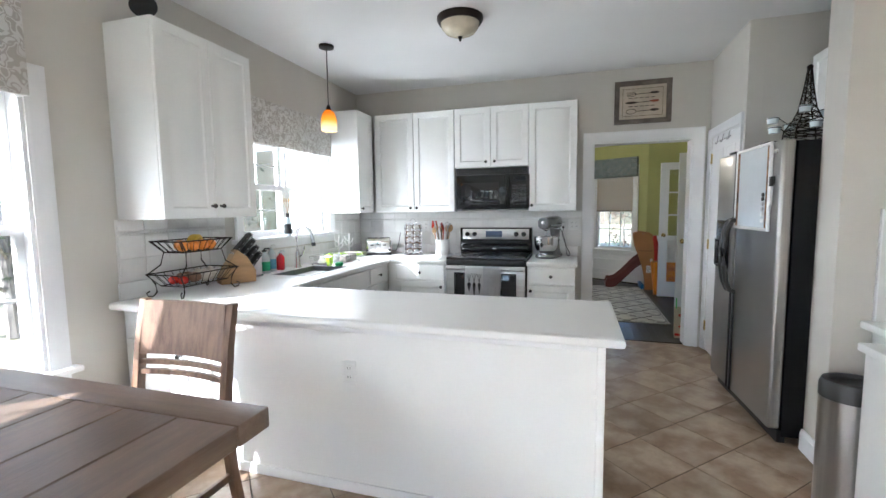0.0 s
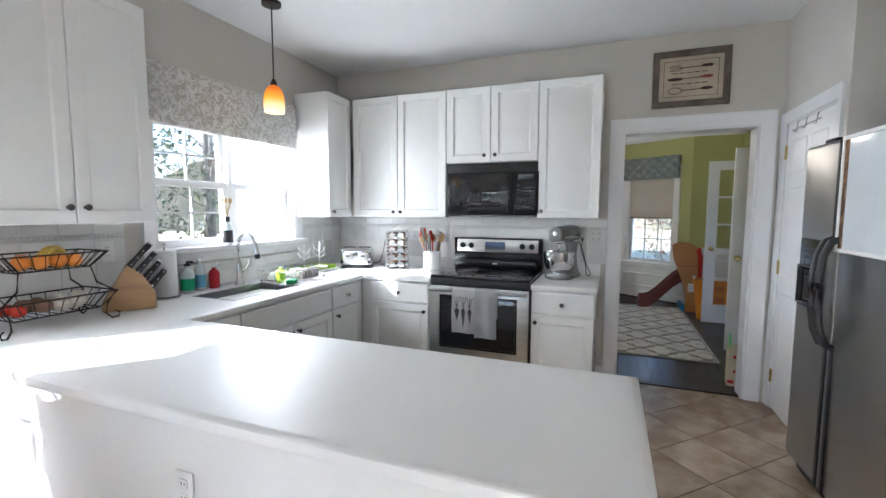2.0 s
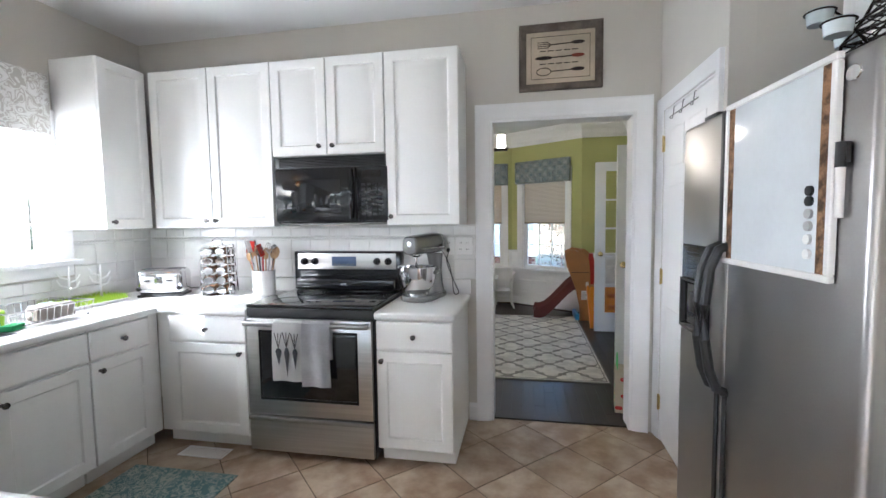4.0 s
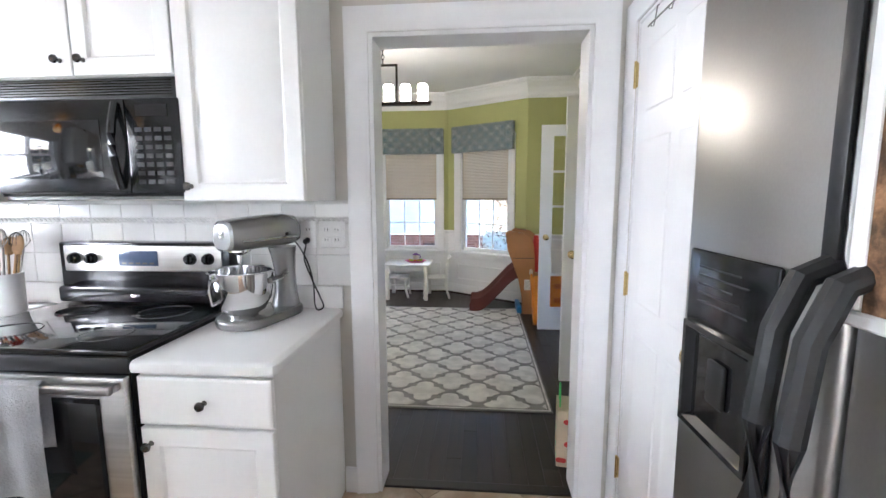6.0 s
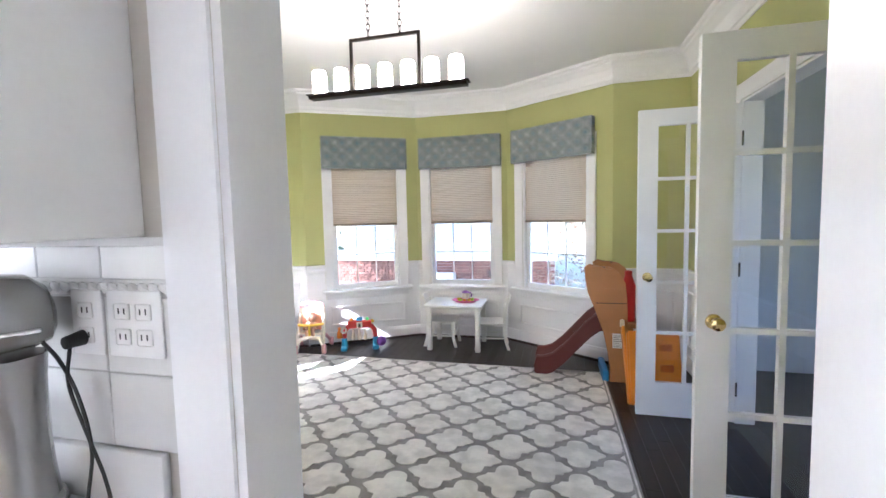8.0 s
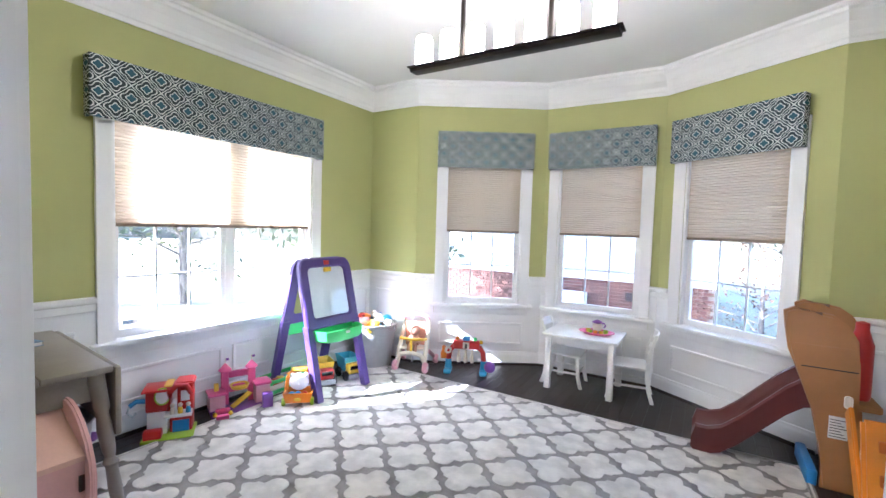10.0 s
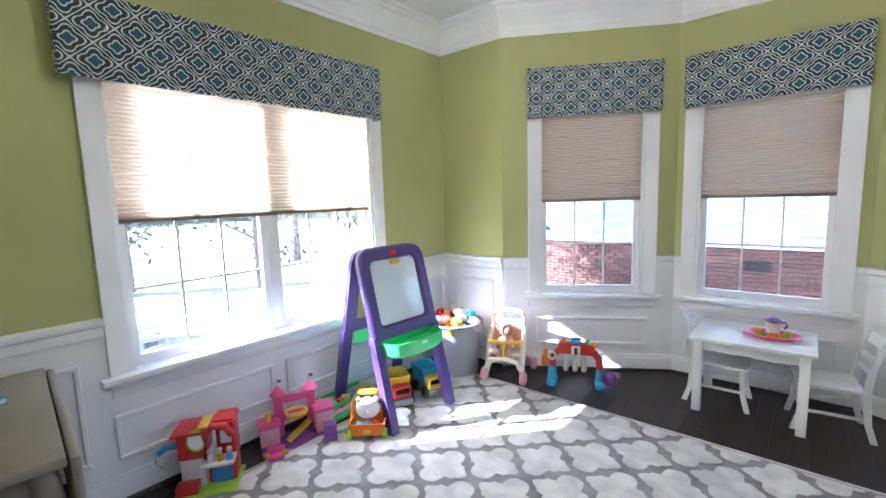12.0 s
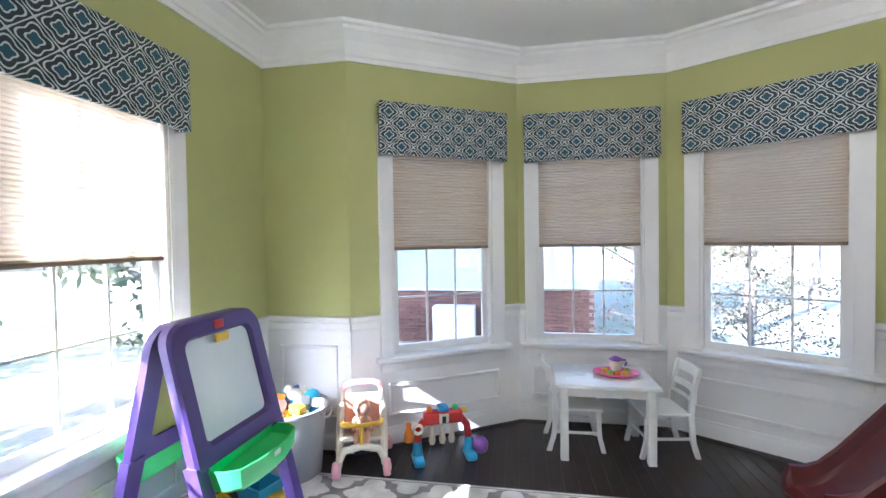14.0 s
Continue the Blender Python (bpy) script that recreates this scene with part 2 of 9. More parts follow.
M["lamp_glass"] = material("warm frosted lamp glass", (1.0, 0.66, 0.32), 0.3, vary=0.02, emit=1.5)
M["candle"] = material("warm white candle shade", (1.0, 0.86, 0.66), 0.4, vary=0.02, emit=5.5)


# ---- building helpers ----
def box(bm, x0, x1, y0, y1, z0, z1, bevel=0.0, seg=2):
    r = bmesh.ops.create_cube(bm, size=1.0, matrix=Matrix.Translation(((x0 + x1) / 2, (y0 + y1) / 2, (z0 + z1) / 2)) @ Matrix.Diagonal((x1 - x0, y1 - y0, z1 - z0, 1)))
    if bevel:
        edges = list({e for v in r["verts"] for e in v.link_edges})
        bmesh.ops.bevel(bm, geom=edges, offset=bevel, segments=seg, affect="EDGES", profile=0.5)
    return bm


def rod(bm, p, q, r0, r1=None, seg=12):
    p, q = Vector(p), Vector(q)
    d = q - p
    m = Matrix.Translation((p + q) / 2) @ d.to_track_quat("Z", "Y").to_matrix().to_4x4()
    bmesh.ops.create_cone(bm, cap_ends=True, segments=seg, radius1=r0, radius2=r0 if r1 is None else r1, depth=d.length, matrix=m)
    return bm


def ball(bm, c, r, sx=1.0, sy=1.0, sz=1.0, seg=14):
    bmesh.ops.create_uvsphere(bm, u_segments=seg, v_segments=max(6, seg // 2 + 1), radius=r, matrix=Matrix.Translation(c) @ Matrix.Diagonal((sx, sy, sz, 1)))
    return bm


def tube(bm, points, r, seg=8, closed=False):
    pts = [Vector(p) for p in points]
    rings = []
    n = len(pts)
    up = Vector((0, 0, 1))
    for i, p in enumerate(pts):
        a = pts[(i - 1) % n] if (closed or i) else p
        c = pts[(i + 1) % n] if (closed or i < n - 1) else p
        d = (c - a).normalized()
        side = d.cross(up)
        if side.length < 1e-3:
            side = d.cross(Vector((1, 0, 0)))
        side.normalize()
        up2 = side.cross(d).normalized()
        rr = r[i] if isinstance(r, (list, tuple)) else r
        rings.append([bm.verts.new(p + (side * math.cos(2 * math.pi * k / seg) + up2 * math.sin(2 * math.pi * k / seg)) * rr) for k in range(seg)])
    for i in range(n if closed else n - 1):
        a, c = rings[i], rings[(i + 1) % n]
        for k in range(seg):
            bm.faces.new((a[k], a[(k + 1) % seg], c[(k + 1) % seg], c[k]))
    if not closed:
        bm.faces.new(rings[0][::-1])
        bm.faces.new(rings[-1])
    return bm


def lathe(bm, profile, c=(0, 0, 0), seg=24, sx=1.0, sy=1.0):
    """Turns (radius, z) pairs round the z axis through c."""
    rings = []
    for r, z in profile:
        if r < 1e-5:
            rings.append([bm.verts.new((c[0], c[1], c[2] + z))])
        else:
            rings.append([bm.verts.new((c[0] + r * sx * math.cos(2 * math.pi * k / seg), c[1] + r * sy * math.sin(2 * math.pi * k / seg), c[2] + z)) for k in range(seg)])
    for a, b in zip(rings, rings[1:]):
        for k in range(seg):
            j = (k + 1) % seg
            if len(a) == 1 and len(b) == 1:
                continue
            if len(a) == 1:
                bm.faces.new((a[0], b[j], b[k]))
            elif len(b) == 1:
                bm.faces.new((a[k], a[j], b[0]))
            else:
                bm.faces.new((a[k], a[j], b[j], b[k]))
    return bm


def prism(bm, outline, z0, z1, bevel=0.0, seg=2):
    """A plate from a plan outline (x, y), from z0 to z1."""
    low = [bm.verts.new((x, y, z0)) for x, y in outline]
    high = [bm.verts.new((x, y, z1)) for x, y in outline]
    n = len(outline)
    faces = [bm.faces.new(low[::-1]), bm.faces.new(high)]
    for i in range(n):
        j = (i + 1) % n
        faces.append(bm.faces.new((low[i], low[j], high[j], high[i])))
    if bevel:
        edges = [e for e in faces[1].edges] + [e for e in faces[0].edges]
        bmesh.ops.bevel(bm, geom=edges, offset=bevel, segments=seg, affect="EDGES", profile=0.5)
    return bm


def relief(bm, w, h, profile, x=0.0, z=0.0, y=0.0):
    """A front of nested rectangles, facing -y: (inset, forward) pairs from the back's rim to the middle."""
    rings = []
    for inset, out in profile:
        rings.append([bm.verts.new(p) for p in ((x + inset, y - out, z + inset), (x + w - inset, y - out, z + inset), (x + w - inset, y - out, z + h - inset), (x + inset, y - out, z + h - inset))])
    for a, b in zip(rings, rings[1:]):
        for k in range(4):
            bm.faces.new((a[k], a[(k + 1) % 4], b[(k + 1) % 4], b[k]))
    bm.faces.new(rings[-1])
    bm.faces.new(rings[0][::-1])
    return bm


def sweep(bm, path, profile, closed=False):
    """Runs a profile of (outward, up) along a plan path of (x, y); outward lies to the path's right. Mitred corners."""
    pts = [Vector((x, y)) for x, y in path]
    n = len(pts)
    rings = []
    for i, p in enumerate(pts):
        d0 = (p - pts[i - 1]).normalized() if (i or closed) else (pts[1] - p).normalized()
        d1 = (pts[(i + 1) % n] - p).normalized() if (i < n - 1 or closed) else d0
        n0, n1 = Vector((d0.y, -d0.x)), Vector((d1.y, -d1.x))
        m = (n0 + n1).normalized()
        m /= max(0.3, m.dot(n0))
        rings.append([bm.verts.new((p.x + m.x * o, p.y + m.y * o, u)) for o, u in profile])
    k = len(profile)
    for i in range(n if closed else n - 1):
        a, b = rings[i], rings[(i + 1) % n]
        for j in range(k):
            bm.faces.new((a[j], a[(j + 1) % k], b[(j + 1) % k], b[j]))
    if not closed:
        bm.faces.new(rings[0])
        bm.faces.new(rings[-1][::-1])
    return bm


def finish(bm, name, mat, smooth=True):
    bmesh.ops.recalc_face_normals(bm, faces=bm.faces)
    me = bpy.data.meshes.new(name)
    if smooth:
        for e in bm.edges:
            if len(e.link_faces) == 2 and e.calc_face_angle(0) > 0.6:
                e.smooth = False
        for f in bm.faces:
            f.smooth = True
    bm.to_mesh(me)
    bm.free()
    me.materials.append(mat)
    return me


def part(name, bm, mat, parent, label="", at=None):
    ob = new(name, finish(bm, name, mat))
    ob.parent = parent
    if at is not None:
        ob.matrix_basis = at
    if label:
        ob["label"] = label
    return ob


def thing(name, label, category, at=None, group=""):
    ob = new(name)
    ob.empty_display_size = 0.05
    if at is not None:
        ob.matrix_basis = at
    return tagged(ob, label, category, group, "")


def solid(name, bm, mat, label, category, at=None, group=""):
    ob = new(name, finish(bm, name, mat))
    if at is not None:
        ob.matrix_basis = at
    return tagged(ob, label, category, group, "")


def structure(name, bm, mat, label, category, parent=None):
    ob = new(name, finish(bm, name, mat, smooth=False))
    return tagged(ob, label, category, "", "structure")


def B(*a, **k):
    return box(bmesh.new(), *a, **k)


# ---- the shell ----
KX, KY, KZ = -2.28, 4.70, 2.755        # kitchen: west wall, north wall, ceiling
DY0, DY1, DX1, DZ = 4.862, 8.29, 2.05, 2.74   # dining room: south, north and east walls, ceiling
CT = 0.886                             # worktop height


def wall_mesh(length, z0, z1, thick, openings=(), y0=0.0):
    """A wall along x with its inner face at y0, cut through by openings (x0, x1, z0, z1)."""
    bm = bmesh.new()
    cuts = sorted({0.0, length, *(c for o in openings for c in o[:2])})
    for a, b in zip(cuts, cuts[1:]):
        here = [o for o in openings if o[0] <= a + 1e-6 and o[1] >= b - 1e-6]
        zs = [(z0, z1)]
        for o in here:
            zs = [s for lo, hi in zs for s in ((lo, min(hi, o[2])), (max(lo, o[3]), hi)) if s[1] - s[0] > 1e-4]
        for lo, hi in zs:
            box(bm, a, b, y0, y0 + thick, lo, hi)
    return bm


def wall(name, at, length, z1, thick, mat, label, openings=()):
    ob = structure(name, wall_mesh(length, 0.0, z1, thick, openings), mat, label, "wall")
    ob.matrix_basis = at
    return ob


P_KW = pose(KX, -2.6, 0, 0, 0, 90)
P_KN = pose(KX, KY, 0)
P_KS = pose(2.30, -2.6, 0, 0, 0, 180)
P_DW = pose(KX, 4.765, 0, 0, 0, 90)
P_N1 = pose(KX, DY1, 0)
BAY = [(-1.69, DY1), (-0.62, 8.95), (0.42, 8.95), (1.43, DY1)]


def seg_pose(a, b):
    return pose(a[0], a[1], 0, 0, 0, math.degrees(math.atan2(b[1] - a[1], b[0] - a[0]))), math.hypot(b[0] - a[0], b[1] - a[1])


P_B = [seg_pose(a, b) for a, b in zip(BAY, BAY[1:])]
P_N2 = pose(1.43, DY1, 0)
P_DE = pose(DX1, DY1, 0, 0, 0, -90)
P_DS = pose(DX1, DY0, 0, 0, 0, 180)

OPEN_B = (3.14, 3.97, 0.60, 2.02)          # breakfast window, along the west wall from y = -2.6
OPEN_Z = (0.25, 1.30, 0.30, 2.00)          # unseen window behind the start, added for more light from the west
OPEN_A = (2.10, 2.66, 0.60, 1.66)          # its twin, nearer the table's end
OPEN_S = (1.60, 4.40, 0.10, 2.40)        # wide glazing behind the start
OPEN_K = (5.35, 6.60, 1.17, 2.02)         # window over the sink
OPEN_D = (1.19, 2.725, 0.60, 2.05)       # dining west window
DOOR = (0.395, 1.31, 2.05)               # kitchen to dining
wall("wall_west_kitchen", P_KW, KY + 0.065 + 2.6, KZ, 0.16, M["wall_k"], "greige painted kitchen wall with four windows", [OPEN_Z, OPEN_A, OPEN_B, OPEN_K])
wall("wall_north_kitchen", P_KN, 4.58, KZ, 0.064, M["wall_k"], "greige painted wall behind the stove with a doorway", [(DOOR[0] - KX, DOOR[1] - KX, 0, DOOR[2])])
wall("wall_south_kitchen", P_KS, 4.58, KZ, 0.15, M["wall_k"], "greige painted breakfast room wall with wide glazing", [OPEN_S])
wall("wall_pantry", pose(1.45, KY, 0, 0, 0, -90), 0.91, KZ, 0.10, M["wall_k"], "greige painted wall round the pantry door", [(0.075, 0.805, 0, 2.03)])
wall("wall_alcove_north", pose(1.55, 3.79, 0), 0.75, KZ, 0.10, M["wall_k"], "greige painted side of the fridge alcove")
wall("wall_alcove_east", pose(2.15, 3.79, 0, 0, 0, -90), 1.0, KZ, 0.10, M["wall_k"], "greige painted back of the fridge alcove")
bm = B(1.495, 2.30, 2.58, 2.79, 0, KZ)
structure("wall_stub", bm, M["wall_k"], "greige painted end of a short wall beside the fridge", "wall")
wall("wall_east_kitchen", pose(2.30, 2.58, 0, 0, 0, -90), 5.18, KZ, 0.12, M["wall_k"], "greige painted breakfast room wall")
wall("wall_west_dining", P_DW, DY1 + 0.15 - 4.765, DZ, 0.16, M["wall_d"], "olive green dining room wall with a wide window", [OPEN_D])
wall("wall_north_west", P_N1, 0.59, DZ, 0.15, M["wall_d"], "narrow olive green wall beside the bay")
bay_open = []
for (p, length), name in zip(P_B, ("wall_bay_west", "wall_bay_north", "wall_bay_east")):
    mid = length / 2 + {"wall_bay_west": 0.03, "wall_bay_north": -0.007, "wall_bay_east": -0.02}[name]
    o = (mid - 0.378, mid + 0.378, 0.60, 2.05)
    bay_open.append(o)
    wall(name, p, length, DZ, 0.15, M["wall_d"], "olive green bay wall with one window", [o])
wall("wall_north_east", P_N2, 0.62, DZ, 0.15, M["wall_d"], "narrow olive green wall beside the bay")
wall("wall_east_dining", P_DE, DY1 - 4.766, DZ, 0.12, M["wall_d"], "olive green wall with a double doorway", [(1.05, 2.28, 0, 2.07)])
wall("wall_south_dining", P_DS, DX1 - KX, DZ, 0.096, M["wall_d"], "olive green wall with a doorway to the kitchen", [(DX1 - DOOR[1], DX1 - DOOR[0], 0, DOOR[2])])
# pantry closet and hall, closed off plainly save a hall gap added for daylight
structure("wall_pantry_back", B(2.30, 2.40, 3.70, 4.83, 0, KZ), M["wall_k"], "plain back wall of the pantry", "wall")
bm = bmesh.new()
box(bm, 3.70, 3.80, 4.70, 5.30, 0, DZ)
box(bm, 3.70, 3.80, 6.70, 8.44, 0, DZ)
box(bm, 3.70, 3.80, 5.30, 6.70, 0, 0.80)
box(bm, 3.70, 3.80, 5.30, 6.70, 2.10, DZ)
box(bm, 2.17, 3.70, 8.32, 8.44, 0, DZ)
box(bm, 2.17, 3.70, 4.70, 4.80, 0, DZ)
structure("wall_hall", bm, M["wall_hall"], "pale grey hall walls beyond the double doors", "wall")

structure("ceiling_kitchen", B(KX - 0.16, 2.42, -2.75, 4.765, KZ, KZ + 0.12), M["ceiling"], "flat white kitchen ceiling", "ceiling")
bm = bmesh.new()
box(bm, KX - 0.16, 3.80, 4.766, DY1 + 0.15, DZ, DZ + 0.12)
prism(bm, [(-1.85, DY1 + 0.15), (-0.66, 9.10), (0.46, 9.10), (1.60, DY1 + 0.15)], DZ, DZ + 0.12)
structure("ceiling_dining", bm, M["ceiling"], "flat white dining room ceiling with a bay", "ceiling")
floor_k = structure("floor_kitchen", B(KX - 0.16, 2.42, -2.75, 4.755, -0.12, -0.004), M["grout_f"], "beige ceramic tiles laid diagonally with brown grout", "floor")
bm = bmesh.new()
box(bm, KX - 0.16, 3.80, 4.756, DY1 + 0.15, -0.12, -0.004)
prism(bm, [(-1.85, DY1 + 0.15), (-0.66, 9.10), (0.46, 9.10), (1.60, DY1 + 0.15)], -0.12, -0.004)
floor_d = structure("floor_dining", bm, M["wood_f"], "dark stained narrow oak boards", "floor")


# ---- trim ----
def casing_profile(w=0.09, d=0.022):
    return [(0, 0), (0, d), (w * 0.12, d), (w * 0.22, d * 0.8), (w * 0.75, d * 0.62), (w * 0.86, d * 0.4), (w, d * 0.35), (w, 0)]


def casing(bm, x0, x1, z0, z1, w=0.09, d=0.022, y=0.0, floor_cut=True):
    """Three-sided architrave round an opening, on the face y, standing towards -y; inner edge at the opening."""
    prof = casing_profile(w, d)
    prof = [(w - a, b) for a, b in prof]
    path = [(x0, z0), (x0, z1), (x1, z1), (x1, z0)]
    rings = []
    for i, (px, pz) in enumerate(path):
        sx = -1 if i < 2 else 1
        sz = 0 if i in (0, 3) else 1
        rings.append([bm.verts.new((px + sx * a, y - b, pz + sz * a)) for a, b in prof])
    k = len(prof)
    for a, b in zip(rings, rings[1:]):
        for j in range(k):
            bm.faces.new((a[j], a[(j + 1) % k], b[(j + 1) % k], b[j]))
    bm.faces.new(rings[0])
    bm.faces.new(rings[-1][::-1])
    return bm


def window(name, at, o, thick, sashes, rows, cols, label, stool=True, grid_top=True):
    """A double-hung window in the opening o: casing, jamb lining, stool, apron, two sashes a light, panes, muntins."""
    x0, x1, z0, z1 = o
    w = tagged(new(name), label, "window", "", "structure")
    w.matrix_basis = at
    part("casing", casing(bmesh.new(), x0, x1, z0 - (0.0 if stool else 0.09), z1, 0.088, 0.024), M["trim"], w)
    bm = bmesh.new()
    box(bm, x0, x0 + 0.018, 0.003, thick - 0.01, z0, z1)
    box(bm, x1 - 0.018, x1, 0.003, thick - 0.01, z0, z1)
    box(bm, x0 + 0.018, x1 - 0.018, 0.003, thick - 0.01, z1 - 0.018, z1)
    box(bm, x0 + 0.018, x1 - 0.018, 0.0905, thick + 0.03, z0 - 0.02, z0 + 0.013)
    part("window_frame", bm, M["trim"], w)
    part("window_sill", box(bmesh.new(), x0 - 0.125, x1 + 0.125, -0.062, 0.09, z0 - 0.028, z0 + 0.004, 0.008), M["trim"], w)
    part("apron", box(bmesh.new(), x0 - 0.088, x1 + 0.088, -0.018, -0.001, z0 - 0.10, z0 - 0.03, 0.004), M["trim"], w)
    wide = (x1 - x0 - 0.036) / sashes
    for s in range(sashes):
        a = x0 + 0.018 + s * wide
        b = a + wide
        if s:
            part("mullion", box(bmesh.new(), a - 0.022, a + 0.022, 0.05, thick - 0.01, z0 + 0.013, z1 - 0.019), M["trim"], w)
            a += 0.022
        if s < sashes - 1:
            b -= 0.022
        zm = (z0 + z1) / 2
        for lo, hi, yy in ((z0 + 0.0045, zm + 0.02, 0.055), (zm - 0.02, z1 - 0.019, 0.093)):
            bm = bmesh.new()
            st = 0.036
            box(bm, a, a + st, yy, yy + 0.034, lo, hi)
            box(bm, b - st, b, yy, yy + 0.034, lo, hi)
            box(bm, a + st, b - st, yy, yy + 0.034, lo, lo + 0.05)
            box(bm, a + st, b - st, yy, yy + 0.034, hi - 0.036, hi)
            sash = part("sash", bm, M["trim"], w)
            gx0, gx1, gz0, gz1 = a + st, b - st, lo + 0.05, hi - 0.036
            for i in range(1, cols):
                x = gx0 + (gx1 - gx0) * i / cols
                part("muntin", box(bmesh.new(), x - 0.0065, x + 0.0065, yy + 0.008, yy + 0.026, gz0, gz1), M["trim"], sash)
            for i in range(1, rows):
                z = gz0 + (gz1 - gz0) * i / rows
                part("muntin", box(bmesh.new(), gx0, gx1, yy + 0.009, yy + 0.025, z - 0.0065, z + 0.0065), M["trim"], sash)
            g = part("pane", box(bmesh.new(), gx0 - 0.003, gx1 + 0.003, yy + 0.015, yy + 0.019, gz0 - 0.003, gz1 + 0.003), M["pane"], sash)
            g.visible_shadow = False
    return w


window("window_1", P_KW, OPEN_B, 0.16, 1, 2, 2, "white double-hung window beside the breakfast table")
window("window_8", P_KW, OPEN_A, 0.16, 1, 2, 2, "white double-hung window at the end of the breakfast table")
window("window_7", P_KW, OPEN_Z, 0.16, 1, 2, 2, "white double-hung window, unseen, added to light the breakfast room")
window("window_9", P_KS, OPEN_S, 0.15, 4, 1, 1, "wide white breakfast room glazing")
window("window_2", P_KW, OPEN_K, 0.16, 2, 2, 2, "white twin window over the kitchen sink")
window("window_3", P_DW, OPEN_D, 0.16, 2, 2, 3, "wide white twin double-hung window")
for i, ((p, length), o) in enumerate(zip(P_B, bay_open)):
    window("window_%d" % (4 + i), p, o, 0.15, 1, 2, 3, "white double-hung bay window with six-pane sashes")

# door lining and casings between kitchen and dining room
d1 = tagged(new("door_1"), "white cased doorway between kitchen and dining room", "doorway", "", "structure")
bm = bmesh.new()
box(bm, DOOR[0], DOOR[0] + 0.018, KY + 0.002, DY0 - 0.002, 0, DOOR[2])
box(bm, DOOR[1] - 0.018, DOOR[1], KY + 0.002, DY0 - 0.002, 0, DOOR[2])
box(bm, DOOR[0] + 0.018, DOOR[1] - 0.018, KY + 0.002, DY0 - 0.002, DOOR[2] - 0.018, DOOR[2])
part("jamb", bm, M["trim"], d1)
part("casing", casing(bmesh.new(), DOOR[0], DOOR[1], 0, DOOR[2], 0.095, 0.024, KY), M["trim"], d1)
part("casing", casing(bmesh.new(), DX1 - DOOR[1], DX1 - DOOR[0], 0, DOOR[2], 0.095, 0.024), M["trim"], d1, at=P_DS)

# crown, chair rail, wainscot and baseboard in the dining room
ring = [(KX, DY0), (KX, DY1), *BAY, (DX1, DY1), (DX1, DY0)]
crown = [(0, DZ - 0.215), (0.012, DZ - 0.215), (0.016, DZ - 0.19), (0.024, DZ - 0.18), (0.028, DZ - 0.15), (0.05, DZ - 0.10), (0.085, DZ - 0.06), (0.10, DZ - 0.05), (0.105, DZ - 0.03), (0.125, DZ - 0.022), (0.13, DZ - 0.001), (0, DZ - 0.001)]
structure("trim_crown", sweep(bmesh.new(), ring, crown, closed=True), M["trim"], "white stepped crown moulding", "moulding")

RAIL = [(0.0, 0.785), (0.010, 0.785), (0.012, 0.80), (0.018, 0.803), (0.018, 0.845), (0.03, 0.852), (0.036, 0.866), (0.036, 0.882), (0.028, 0.887), (0, 0.887)]
BASE = [(0.0, 0.0), (0.020, 0.0), (0.020, 0.095), (0.016, 0.105), (0.012, 0.115), (0.010, 0.128), (0, 0.13)]
SHOE = [(0.0215, 0.0), (0.038, 0.0), (0.036, 0.012), (0.030, 0.019), (0.0215, 0.021)]


def along(at, a, b):
    p, q = at @ Vector((a, 0, 0)), at @ Vector((b, 0, 0))
    return [(p.x, p.y), (q.x, q.y)]


def moulding(bm, x0, x1, z0, z1, w=0.022, d=0.013):
    """A thin picture-frame moulding on the wall face, towards -y."""
    for a, b, lo, hi in ((x0, x1, z0, z0 + w), (x0, x1, z1 - w, z1), (x0, x0 + w, z0 + w, z1 - w), (x1 - w, x1, z0 + w, z1 - w)):
        box(bm, a, b, -0.009 - d, -0.007, lo, hi, 0.004, 1)


def wainscot(name, at, length, gaps, panels, ends=(0.0, 0.0)):
    """White lower wall: boards, rail between the gaps (x0, x1, top), panel mouldings, baseboard and dark shoe."""
    w = tagged(new(name), "white panelled wainscot with chair rail and baseboard", "wainscot", "", "structure")
    w.matrix_basis = at
    opens = [(a, b, t, 1.0) for a, b, t in gaps]
    part("board", wall_mesh(length, 0.0, 0.80, 0.007, opens, -0.0075), M["trim"], w)
    edge = 0.0
    for a, b, t in [*gaps, (length, length, 0)]:
        if a - edge > 0.02:
            part("chair_rail", sweep(bmesh.new(), [(edge, 0), (a, 0)], RAIL), M["trim"], w)
        edge = b
    edge = 0.0
    for a, b, t in [*[g for g in gaps if g[2] <= 0], (length, length, 0)]:
        if a - edge > 0.02:
            part("baseboard", sweep(bmesh.new(), [(edge, 0), (a, 0)], [(o + 0.007, u) for o, u in BASE]), M["trim"], w)
            part("shoe", sweep(bmesh.new(), [(edge, 0), (a, 0)], [(o + 0.007, u) for o, u in SHOE]), M["wood_f"], w, "dark stained shoe moulding")
        edge = b
    for p in panels:
        bm = bmesh.new()
        moulding(bm, *p)
        part("panel_moulding", bm, M["trim"], w)
    return w


def gap(o):
    return (o[0] - 0.09, o[1] + 0.09, 0.50)


